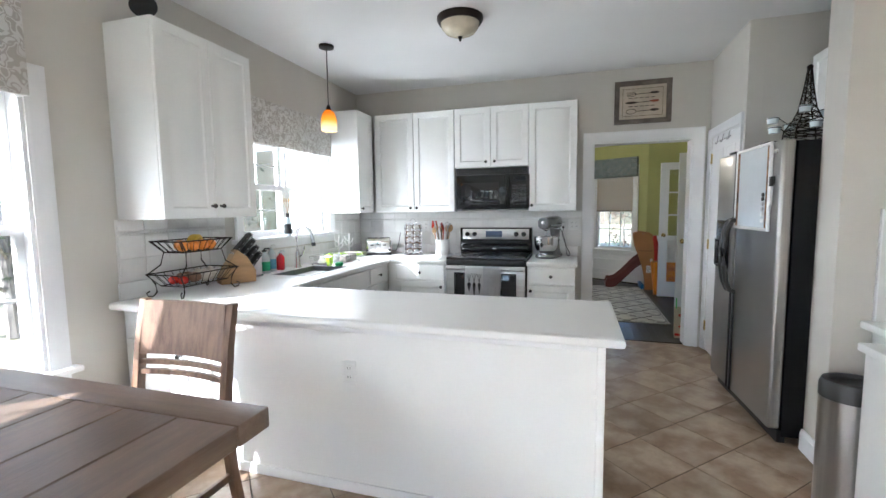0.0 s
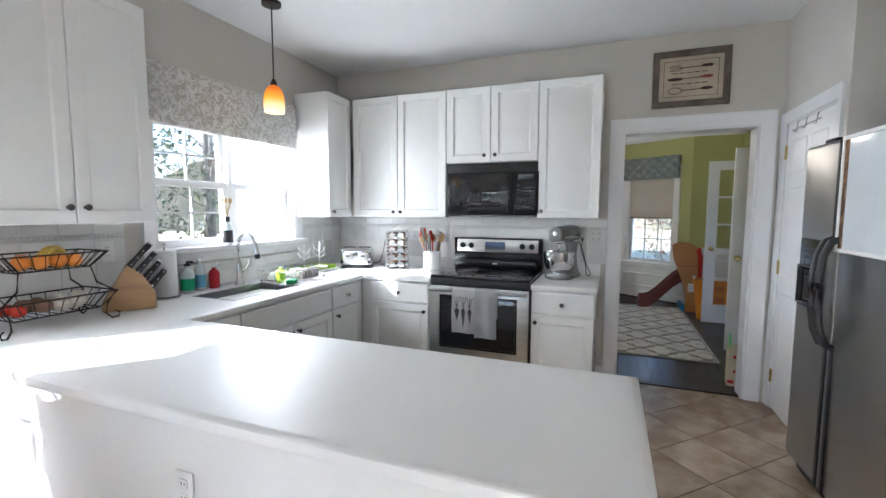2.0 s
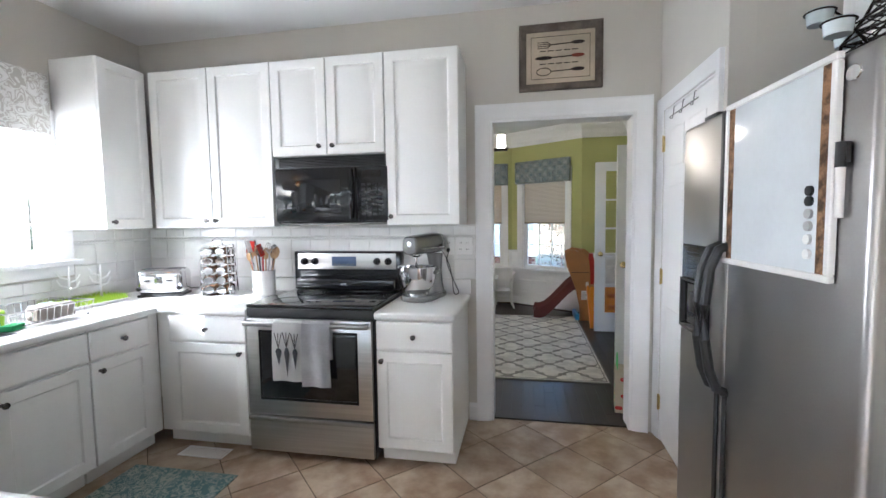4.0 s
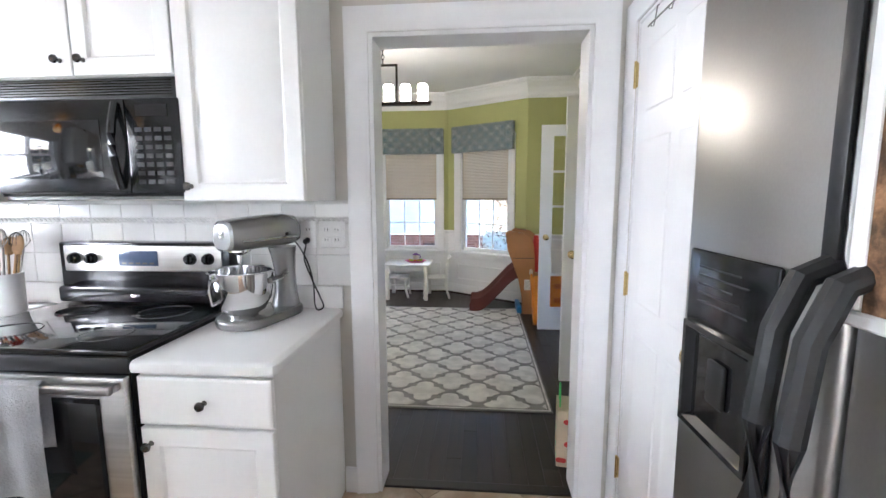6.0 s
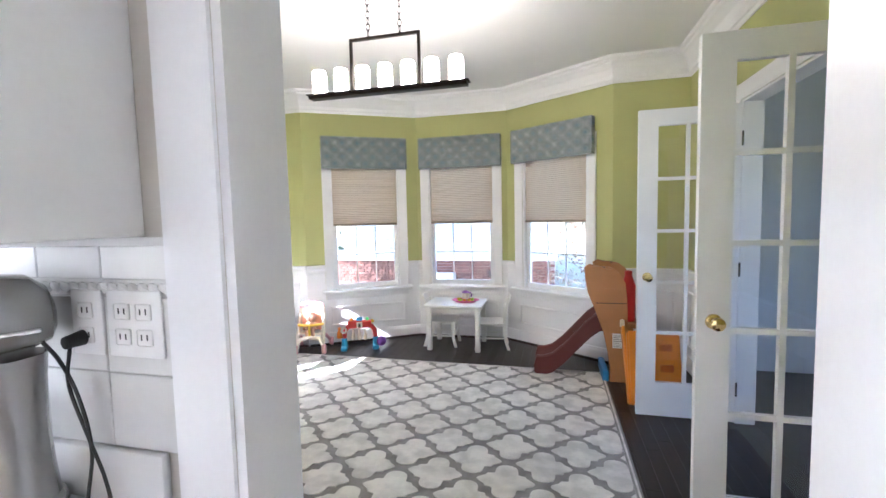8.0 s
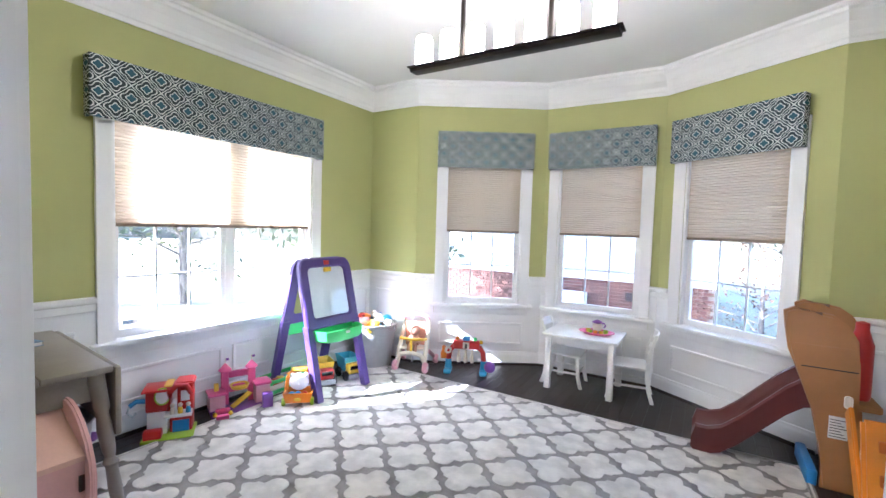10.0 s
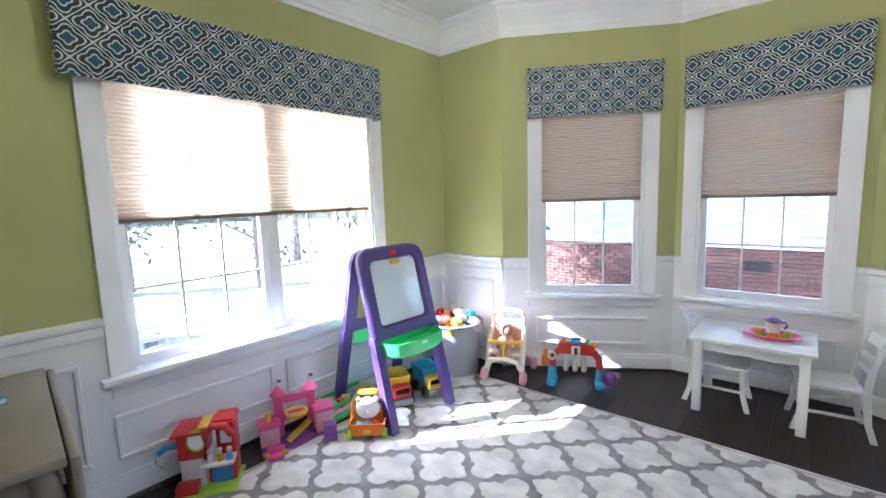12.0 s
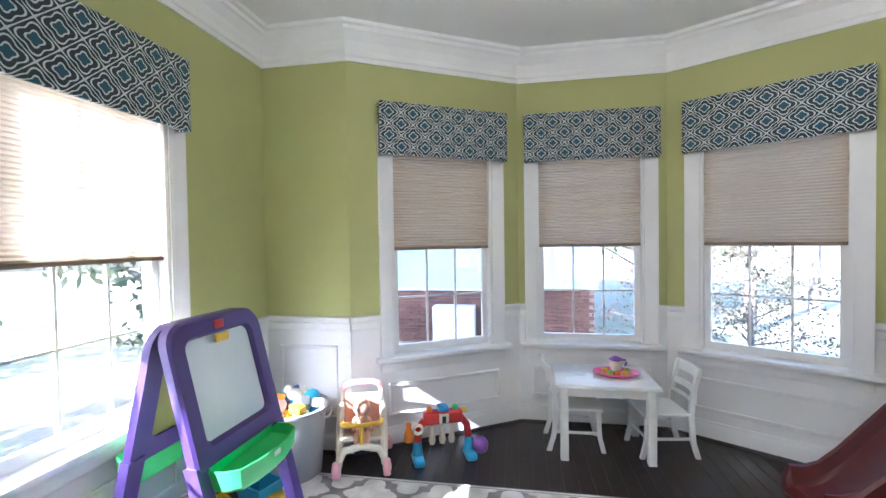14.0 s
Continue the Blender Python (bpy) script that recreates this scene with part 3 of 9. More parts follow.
wainscot("trim_wainscot_1", P_DW @ Matrix.Translation((DY0 - 4.765, 0, 0)), DY1 - DY0, [(OPEN_D[0] - 0.187, OPEN_D[1] - 0.007, 0.50)],
         [(0.06, 0.90, 0.22, 0.70), (1.0, 1.78, 0.20, 0.42), (1.86, 2.62, 0.20, 0.42), (2.78, 3.38, 0.22, 0.70)])
wainscot("trim_wainscot_2", P_N1, 0.59, [], [(0.10, 0.50, 0.22, 0.70)])
for i, ((p, length), o) in enumerate(zip(P_B, bay_open)):
    wainscot("trim_wainscot_%d" % (3 + i), p, length, [gap(o)], [(o[0] - 0.04, o[1] + 0.04, 0.20, 0.42)])
wainscot("trim_wainscot_6", P_N2, 0.62, [], [(0.10, 0.52, 0.22, 0.70)])
wainscot("trim_wainscot_7", P_DE, DY1 - DY0, [(0.955, 2.375, 0.0)], [(0.10, 0.85, 0.22, 0.70), (2.48, 3.36, 0.22, 0.70)])
wainscot("trim_wainscot_8", P_DS, DX1 - KX, [(DX1 - DOOR[1] - 0.096, DX1 - DOOR[0] + 0.096, 0.0)], [(0.08, 0.58, 0.22, 0.70), (1.86, 2.95, 0.22, 0.70), (3.05, 4.2, 0.22, 0.70)])

# kitchen baseboards where they show
KBASE = [(0.0, 0.0), (0.016, 0.0), (0.016, 0.095), (0.011, 0.108), (0.008, 0.12), (0, 0.12)]
for path in ([(1.45, 4.60), (1.45, 4.62)], [(0.245, KY), (0.298, KY)], [(2.15, 2.58), (1.495, 2.58), (1.495, 2.79)][::-1], [(KX, -2.6), (KX, 1.74)]):
    structure("baseboard", sweep(bmesh.new(), path, KBASE), M["trim"], "white kitchen baseboard", "baseboard")
structure("trim_threshold", B(DOOR[0] + 0.019, DOOR[1] - 0.019, 4.735, 4.79, -0.002, 0.010, 0.004), M["wood_f"], "dark wooden threshold", "threshold")


# ---- kitchen: fitted units ----
DOOR_PROFILE = [(0, 0), (0, 0.016), (0.003, 0.019), (0.058, 0.019), (0.066, 0.010), (0.074, 0.010), (0.098, 0.018)]
DRAWER_PROFILE = [(0, 0), (0, 0.015), (0.006, 0.019), (0.012, 0.019)]


def knob(parent, x, z, mat="nickel", size=1.0, y=-0.019):
    bm = lathe(bmesh.new(), [(0.0, 0), (0.009, 0), (0.006, 0.006), (0.005, 0.012), (0.012, 0.018), (0.0155, 0.024), (0.013, 0.030), (0.0, 0.032)], seg=14)
    part("knob", bm, M[mat], parent, at=pose(x, y, z, 90, 0, 0) @ Matrix.Scale(size, 4))


def front(parent, kind, x0, x1, z0, z1, knob_at=None, label=""):
    prof = DOOR_PROFILE if kind == "door" else DRAWER_PROFILE
    d = part(kind, relief(bmesh.new(), x1 - x0 - 0.005, z1 - z0 - 0.005, prof, x0 + 0.0025, z0 + 0.0025), M["cabinet"], parent, label)
    if knob_at:
        knob(d, *knob_at)
    return d


def cabinet(name, at, w, depth, z0, z1, fronts, label, group, toe=False):
    c = thing(name, label, "cabinet", at, group)
    bm = bmesh.new()
    if toe:
        box(bm, 0.001, w - 0.001, 0.001, depth, z0 + 0.095, z1)
        box(bm, 0.004, w - 0.004, 0.065, depth, z0, z0 + 0.095)
    else:
        box(bm, 0.001, w - 0.001, 0.001, depth, z0, z1, 0.002, 1)
    part("body", bm, M["cabinet"], c)
    for f in fronts:
        front(c, *f)
    return c


UG, BG = "upper cabinets", "base cabinets"
ZU0, ZU1 = 1.365, 2.42
cabinet("wall_cabinet", pose(-1.945, 1.77, 0, 0, 0, 90), 0.73, 0.334, 1.355, 2.44,
        [("door", 0.0, 0.37, 1.355, 2.44, (0.335, 1.43)), ("door", 0.37, 0.73, 1.355, 2.44, (0.405, 1.43))], "white two-door wall cabinet beside the sink window", UG)
cabinet("wall_cabinet", pose(-1.945, 4.03, 0, 0, 0, 90), 0.36, 0.334, ZU0, ZU1,
        [("door", 0.0, 0.345, ZU0, ZU1, (0.045, 1.41))], "narrow white wall cabinet in the corner", UG)
cabinet("wall_cabinet", pose(-1.905, 4.379, 0), 0.92, 0.32, ZU0, ZU1,
        [("door", 0.015, 0.465, ZU0, ZU1, (0.43, 1.41)), ("door", 0.465, 0.92, ZU0, ZU1, (0.50, 1.41))], "white two-door wall cabinet with raised panels", UG)
cabinet("wall_cabinet", pose(-0.983, 4.379, 0), 0.762, 0.32, 1.815, ZU1,
        [("door", 0.0, 0.381, 1.815, ZU1, (0.335, 1.87)), ("door", 0.381, 0.762, 1.815, ZU1, (0.425, 1.87))], "short white wall cabinet above the microwave", UG)
cabinet("wall_cabinet", pose(-0.219, 4.379, 0), 0.459, 0.32, ZU0, ZU1,
        [("door", 0.0, 0.459, ZU0, ZU1, (0.035, 1.42))], "white single-door wall cabinet beside the doorway", UG)
cabinet("wall_cabinet", pose(1.86, 3.775, 0, 0, 0, -90), 0.975, 0.28, 1.98, 2.45,
        [("door", 0.0, 0.487, 1.98, 2.45), ("door", 0.487, 0.975, 1.98, 2.45)], "white wall cabinet above the fridge", UG)

cabinet("base_cabinet", pose(-1.632, 2.75, 0, 0, 0, 90), 0.86, 0.645, 0, CT - 0.041,
        [("drawer", 0.0, 0.86, 0.675, 0.835), ("door", 0.0, 0.43, 0.105, 0.668, (0.395, 0.615)), ("door", 0.43, 0.86, 0.105, 0.668, (0.465, 0.615))], "white sink cabinet with two doors", BG, True)
cabinet("base_cabinet", pose(-1.632, 2.42, 0, 0, 0, 90), 0.325, 0.645, 0, CT - 0.041,
        [("drawer", 0.02, 0.325, 0.675, 0.835), ("door", 0.02, 0.325, 0.105, 0.668, (0.29, 0.615))], "narrow white base cabinet next to the sink", BG, True)
cabinet("base_cabinet", pose(-1.632, 3.615, 0, 0, 0, 90), 0.446, 0.645, 0, CT - 0.041,
        [("drawer", 0.0, 0.37, 0.675, 0.835, (0.185, 0.755)), ("door", 0.0, 0.37, 0.105, 0.668, (0.045, 0.615))], "white base cabinet with one drawer in the corner", BG, True)
cabinet("base_cabinet", pose(-1.63, 4.062, 0), 0.63, 0.635, 0, CT - 0.041,
        [("drawer", 0.09, 0.62, 0.675, 0.835, (0.36, 0.755)), ("door", 0.09, 0.62, 0.105, 0.668, (0.585, 0.615))], "white base cabinet beside the stove", BG, True)
cabinet("base_cabinet", pose(-0.197, 4.062, 0), 0.437, 0.635, 0, CT - 0.041,
        [("drawer", 0.0, 0.437, 0.675, 0.835, (0.22, 0.755)), ("door", 0.0, 0.437, 0.105, 0.668, (0.035, 0.615))], "white base cabinet with a drawer beside the doorway", BG, True)
cabinet("base_cabinet", pose(KX + 0.004, 1.762, 0), 0.74, 0.62, 0, CT - 0.041,
        [("drawer", 0.03, 0.40, 0.675, 0.835, (0.30, 0.757)), ("drawer", 0.40, 0.735, 0.675, 0.835), ("door", 0.03, 0.40, 0.105, 0.668), ("door", 0.40, 0.735, 0.105, 0.668, (0.43, 0.60))], "white base cabinet at the end of the peninsula", BG, True)

# peninsula
pen = thing("peninsula", "white panelled kitchen peninsula", "peninsula", pose(-1.535, 1.745, 0))
part("body", B(0, 1.885, 0, 0.62, 0.0, CT - 0.041, 0.003, 1), M["cabinet"], pen)
part("corner_post", B(1.865, 1.897, -0.012, 0.02, 0.0, CT - 0.042, 0.006), M["cabinet"], pen)
part("base_trim", B(0.0, 1.864, -0.012, -0.001, 0.0, 0.055, 0.004), M["trim"], pen)
part("top_trim", B(0.0, 1.864, -0.010, -0.001, CT - 0.075, CT - 0.043, 0.004), M["trim"], pen)


def outlet(at, sockets=1, label="white electrical outlet plate"):
    o = thing("outlet", label, "outlet", at, "outlets")
    w = 0.035 + 0.023 * (sockets - 1)
    part("plate", box(bmesh.new(), -w, w, -0.006, 0, -0.058, 0.058, 0.003), M["white_p"], o)
    for i in range(sockets):
        x = (i - (sockets - 1) / 2) * 0.046
        for z in (-0.022, 0.022):
            s = part("socket", box(bmesh.new(), x - 0.016, x + 0.016, -0.0085, -0.006, z - 0.014, z + 0.014, 0.003), M["white_p"], o)
            for dx in (-0.006, 0.006):
                part("slot", box(bmesh.new(), x + dx - 0.0012, x + dx + 0.0012, -0.0092, -0.0086, z - 0.004, z + 0.006), M["black_m"], s)
    return o


outlet(pose(-0.797, 1.744, 0.612))

# worktops
top = thing("worktop", "pale laminate worktop running round the sink and peninsula", "worktop")
part("peninsula_slab", B(KX + 0.002, 0.405, 1.705, 2.385, CT - 0.04, CT), M["counter"], top)
SX0, SX1, SY0, SY1 = -2.07, -1.74, 2.82, 3.38
bm = bmesh.new()
box(bm, KX + 0.002, -1.625, 2.385, SY0, CT - 0.04, CT)
box(bm, KX + 0.002, SX0, SY0, SY1, CT - 0.04, CT)
box(bm, SX1, -1.625, SY0, SY1, CT - 0.04, CT)
box(bm, KX + 0.002, -1.625, SY1, KY - 0.002, CT - 0.04, CT)
part("sink_slab", bm, M["counter"], top)
part("corner_slab", B(-1.625, -0.995, 4.055, KY - 0.002, CT - 0.04, CT), M["counter"], top)
NOSE = [(0, CT - 0.04), (0.014, CT - 0.04), (0.022, CT - 0.034), (0.025, CT - 0.02), (0.022, CT - 0.007), (0.014, CT - 0.0015), (0, CT)]
path = [(KX + 0.003, 1.705), (0.405, 1.705), (0.405, 2.385), (-1.625, 2.385), (-1.625, 4.055), (-0.996, 4.055)]
part("front_edge", sweep(bmesh.new(), path, NOSE), M["counter"], top)
part("upstand", B(KX + 0.002, KX + 0.02, 1.74, KY - 0.02, CT + 0.001, CT + 0.10, 0.004), M["counter"], top)
part("upstand", B(KX + 0.022, -0.99, KY - 0.02, KY - 0.002, CT + 0.001, CT + 0.10, 0.004), M["counter"], top)
top2 = thing("worktop", "short pale laminate worktop beside the stove", "worktop")
part("slab", B(-0.200, 0.235, 4.055, KY - 0.002, CT - 0.04, CT), M["counter"], top2)
part("front_edge", sweep(bmesh.new(), [(-0.200, 4.055), (0.215, 4.055), (0.229, 4.061), (0.235, 4.075), (0.235, KY - 0.022)], NOSE), M["counter"], top2)
part("upstand", B(-0.200, 0.26, KY - 0.02, KY - 0.002, CT + 0.001, CT + 0.10, 0.004), M["counter"], top2)

# sink and tap
sink = thing("sink", "stainless steel kitchen sink set into the worktop", "sink")
bm = bmesh.new()
prof = [(-0.012, 0.0015), (0.0, 0.003), (0.006, 0.0), (0.012, -0.02), (0.02, -0.15), (0.05, -0.17)]
rings = []
for o, z in prof:
    rings.append([bm.verts.new(p) for p in ((SX0 + o, SY0 + o, CT + z), (SX1 - o, SY0 + o, CT + z), (SX1 - o, SY1 - o, CT + z), (SX0 + o, SY1 - o, CT + z))])
for a, b in zip(rings, rings[1:]):
    for k in range(4):
        bm.faces.new((a[k], a[(k + 1) % 4], b[(k + 1) % 4], b[k]))
bm.faces.new(rings[-1])
M["sink_s"] = material("satin steel basin", (0.17, 0.17, 0.18), 0.45, 1.0, vary=0.05, scale=5, fine=200)
part("basin", bm, M["sink_s"], sink)
part("drain", lathe(bmesh.new(), [(0.04, 0), (0.035, 0.004), (0.02, 0.002), (0, 0.002)], (-1.90, 3.10, CT - 0.169)), M["chrome"], sink)
tap = thing("tap", "tall chrome gooseneck kitchen tap with a black nozzle", "tap", pose(-2.15, 3.255, CT, 0, 0, 0))
part("base", lathe(bmesh.new(), [(0, 0), (0.032, 0), (0.032, 0.008), (0.024, 0.02), (0.020, 0.13), (0.016, 0.15), (0, 0.15)]), M["chrome"], tap)
arc = [(0, 0, 0.15), (0, 0, 0.28)] + [(0.075 - 0.075 * math.cos(a), 0, 0.28 + 0.095 * math.sin(a)) for a in [radians(k) for k in range(20, 161, 20)]]
part("spout", tube(bmesh.new(), arc, 0.0125, 12), M["chrome"], tap)
part("nozzle", rod(bmesh.new(), (0.148, 0, 0.315), (0.168, 0, 0.225), 0.016, 0.019, 14), M["chrome"], tap)
part("nozzle_tip", rod(bmesh.new(), (0.168, 0, 0.226), (0.174, 0, 0.195), 0.019, 0.017, 14), M["black_m"], tap)
part("lever", tube(bmesh.new(), [(0, 0.02, 0.09), (0.01, 0.05, 0.11), (0.02, 0.065, 0.15), (0.03, 0.07, 0.19)], [0.012, 0.010, 0.007, 0.006]), M["chrome"], tap)

# ---- stove ----
st = thing("stove", "stainless and black electric range with a glass top", "stove", pose(-0.990, 4.045, 0))
SW = 0.785
part("body", B(0.004, SW - 0.004, 0.002, 0.62, 0.03, 0.895), M["black_m"], st)
part("cooktop", B(0.0, SW, -0.012, 0.60, 0.896, 0.918, 0.006), M["black_glass"], st)
for x, y, r in ((0.20, 0.14, 0.10), (0.58, 0.14, 0.08), (0.20, 0.42, 0.075), (0.58, 0.42, 0.10)):
    bm = bmesh.new()
    tube(bm, [(x + r * math.cos(a), y + r * math.sin(a), 0.9186) for a in [2 * math.pi * k / 28 for k in range(28)]], 0.0014, 4, True)
    part("burner_ring", bm, M["grey"], st)
part("front_panel", B(0.002, SW - 0.002, -0.012, 0.0, 0.845, 0.894, 0.003), M["black_m"], st)
dr = part("oven_door", B(0.006, SW - 0.006, -0.030, -0.001, 0.265, 0.838, 0.006), M["steel_r"], st, "brushed steel oven door")
part("window", B(0.102, SW - 0.102, -0.033, -0.0305, 0.375, 0.755, 0.001), M["black_glass"], dr, "dark oven window")
bm = bmesh.new()
for a, b, lo, hi in ((0.088, SW - 0.088, 0.358, 0.374), (0.088, SW - 0.088, 0.756, 0.772), (0.088, 0.101, 0.374, 0.756), (SW - 0.101, SW - 0.088, 0.374, 0.756)):
    box(bm, a, b, -0.0345, -0.0305, lo, hi, 0.001, 1)
part("window_trim", bm, M["black"], dr)
part("handle", B(0.012, SW - 0.012, -0.078, -0.055, 0.800, 0.830, 0.010, 3), M["steel"], dr)
for x in (0.03, SW - 0.03):
    part("handle_post", B(x - 0.015, x + 0.015, -0.056, -0.030, 0.803, 0.827, 0.003), M["steel"], dr)
dw = part("drawer", B(0.006, SW - 0.006, -0.030, -0.001, 0.045, 0.255, 0.006), M["steel_r"], st, "brushed steel warming drawer")
part("drawer_lip", B(0.006, SW - 0.006, -0.042, -0.0305, 0.232, 0.254, 0.004), M["steel"], dw)
bk = part("backguard", box(bmesh.new(), 0.0, SW, 0.555, 0.64, 0.919, 1.185, 0.006), M["black"], st)
part("ledge", B(0.03, SW - 0.03, 0.50, 0.554, 0.930, 1.00, 0.012), M["black"], bk)
cp = part("control_panel", B(0.03, SW - 0.03, 0.545, 0.5545, 1.06, 1.172, 0.004), M["steel_r"], bk, "steel control panel")
part("clock", B(0.29, 0.47, 0.5415, 0.5448, 1.085, 1.150, 0.002), M["display"], cp, "dim blue clock display")
for i in range(5):
    part("button", B(0.305 + i * 0.032, 0.325 + i * 0.032, 0.5395, 0.5412, 1.092, 1.10), M["grey"], cp)
for x in (0.085, 0.165, SW - 0.165, SW - 0.085):
    k = part("dial", lathe(bmesh.new(), [(0, 0), (0.026, 0), (0.024, 0.014), (0.019, 0.024), (0, 0.024)]), M["black"], cp, "black stove dial", pose(x, 0.544, 1.117, 90, 0, 0))
    part("dial_grip", box(bmesh.new(), -0.005, 0.005, -0.019, 0.019, 0.024, 0.032, 0.002), M["black"], k)
part("badge", B(0.37, 0.41, 0.497, 0.4995, 0.955, 0.968, 0.001), M["chrome"], bk)

# towels over the oven handle
def towel(label, x0, x1, drop, mat, marks):
    t = thing("towel", label, "towel", pose(-0.990, 4.045, 0), "tea towels")
    bm = bmesh.new()
    cols, rows = 12, 14
    grid = []
    prof = [(-0.050, 0.62), (-0.050, 0.80), (-0.060, 0.838), (-0.070, 0.842), (-0.083, 0.832), (-0.086, 0.80)] + [(-0.088, 0.80 - drop * k / 8) for k in range(1, 9)]
    for i in range(cols + 1):
        u = i / cols
        grid.append([bm.verts.new((x0 + (x1 - x0) * u + 0.004 * math.sin(7 * z), y - 0.006 * (1 + math.sin(u * 9 + z * 3)) * min(1, max(0, (0.84 - z) * 6)), z)) for y, z in prof])
    for a, b in zip(grid, grid[1:]):
        for k in range(len(prof) - 1):
            bm.faces.new((a[k], a[k + 1], b[k + 1], b[k]))
    bmesh.ops.solidify(bm, geom=bm.faces, thickness=0.003)
    part("cloth", bm, mat, t)
    for name, b in marks:
        part(name, b, M["towel_ink"], t)
    return t


M["towel_w"] = material("white cotton", (0.78, 0.78, 0.76), 0.95, vary=0.06, fine=300, bump=0.4)
M["towel_g"] = material("pale grey waffle cotton", (0.70, 0.70, 0.71), 0.95, vary=0.10, scale=6, fine=160, bump=0.9)
M["towel_ink"] = material("dark grey print", (0.045, 0.045, 0.05), 0.95, vary=0.1)
marks = []
for j, (cx, cz, ln, wd) in enumerate(((0.255, 0.64, 0.10, 0.020), (0.305, 0.61, 0.17, 0.016), (0.355, 0.63, 0.12, 0.016))):
    b = bmesh.new()
    lathe(b, [(0.0, -ln / 2), (wd * 0.25, -ln * 0.3), (wd * 0.6, 0), (wd, ln * 0.3), (wd * 0.6, ln * 0.46), (0, ln / 2)], (cx, -0.1015, cz), 10, 1.0, 0.08)
    marks.append(("printed_root", b))
    for s in (-1, 0, 1):
        b = bmesh.new()
        tube(b, [(cx, -0.1025, cz + ln / 2), (cx + s * 0.010, -0.1035, cz + ln / 2 + 0.04), (cx + s * 0.022, -0.1025, cz + ln / 2 + 0.085)], 0.0022, 5)
        marks.append(("printed_leaf", b))
towel("white tea towel printed with dark root vegetables", 0.215, 0.395, 0.30, M["towel_w"], marks)
towel("pale grey waffle tea towel over the oven handle", 0.392, 0.560, 0.325, M["towel_g"], [])

# ---- microwave ----
mw = thing("microwave", "black over-the-range microwave with a curved handle", "microwave", pose(-0.970, 4.372, 1.385))
MW, MH = 0.765, 0.425
part("body", B(0, MW, 0.012, 0.345, 0.0, MH, 0.004), M["black"], mw)
part("vent_panel", B(0.002, MW - 0.002, -0.004, 0.011, 0.352, MH - 0.002, 0.004), M["black_m"], mw)
for i in range(6):
    part("vent_slot", B(0.03, MW - 0.03, -0.0065, -0.0045, 0.362 + i * 0.0095, 0.3665 + i * 0.0095), M["black"], mw)
dd = part("door", B(0.003, 0.555, -0.018, 0.011, 0.012, 0.348, 0.006), M["black"], mw, "black glass microwave door")
part("window", B(0.055, 0.455, -0.0205, -0.0185, 0.065, 0.275, 0.001), M["black_glass"], dd)
arc = [(0.525, -0.022, 0.03)] + [(0.525 + 0.018 * math.sin(math.pi * k / 8), -0.022 - 0.05 * math.sin(math.pi * k / 8), 0.03 + 0.30 * k / 8) for k in range(1, 8)] + [(0.525, -0.022, 0.33)]
part("handle", tube(bmesh.new(), arc, 0.014, 10), M["black"], dd, "curved black handle")
pn = part("control_panel", B(0.558, MW - 0.003, -0.018, 0.011, 0.012, 0.348, 0.006), M["black"], mw)
part("display", B(0.60, 0.72, -0.0202, -0.0185, 0.285, 0.325), M["black_glass"], pn)
for r in range(7):
    for c in range(4):
        part("key", B(0.592 + c * 0.037, 0.618 + c * 0.037, -0.0200, -0.0183, 0.045 + r * 0.031, 0.060 + r * 0.031), M["key"] if "key" in M else M.setdefault("key", material("grey key legend", (0.035, 0.035, 0.035), 0.45)), pn)
part("base_plate", B(0.01, MW - 0.01, 0.02, 0.33, -0.012, -0.001), M["grey"], mw)

# ---- fridge ----
M["fridge_k"] = material("black textured steel case", (0.006, 0.006, 0.007), 0.6, vary=0.1, scale=8, fine=300, bump=0.1)
M["fridge_k"].node_tree.nodes["Principled BSDF"].inputs["Specular IOR Level"].default_value = 0.15
fr = thing("fridge", "stainless side-by-side fridge with black sides and handles", "fridge", pose(1.277, 3.755, 0, 0, 0, -87.4))
FW = 0.962
part("body", B(0.006, FW - 0.006, 0.075, 0.79, 0.05, 1.745, 0.004), M["fridge_k"], fr, "black textured fridge case")
part("kick_plate", B(0.01, FW - 0.01, 0.055, 0.10, 0.012, 0.085, 0.004), M["black_m"], fr)
for x0, x1 in ((0.0, 0.368), (0.376, FW)):
    d = part("door", box(bmesh.new(), x0, x1, 0.0, 0.068, 0.095, 1.755, 0.018, 4), M["steel"], fr, "brushed steel fridge door")
    part("hinge_cap", B((x0 + x1) / 2 - 0.05, (x0 + x1) / 2 + 0.05, 0.02, 0.11, 1.756, 1.775, 0.006), M["black_m"], d)
for x, s in ((0.345, -1), (0.400, 1)):
    arc = [(x, 0.002, 1.30), (x, -0.035, 1.285), (x, -0.062, 1.22), (x, -0.074, 1.10), (x, -0.072, 0.98), (x, -0.055, 0.87), (x, -0.03, 0.81), (x, 0.002, 0.795)]
    part("handle", tube(bmesh.new(), arc, 0.0165, 10), M["black_m"], fr, "bowed black plastic handle")
    part("handle_strip", B(x - 0.012, x + 0.012, -0.008, -0.0005, 0.10, 0.79, 0.003), M["black_m"], fr)
    part("handle_strip", B(x - 0.012, x + 0.012, -0.008, -0.0005, 1.305, 1.75, 0.003), M["black_m"], fr)
ds = part("dispenser", B(0.035, 0.275, -0.010, -0.0005, 0.935, 1.285, 0.006), M["black"], fr, "black ice and water dispenser")
part("recess", relief(bmesh.new(), 0.20, 0.20, [(0, 0.0005), (0, 0.014), (0.010, 0.014), (0.022, -0.0), (0.03, -0.0)], 0.055, 0.95, -0.010), M["black_glass"], ds)
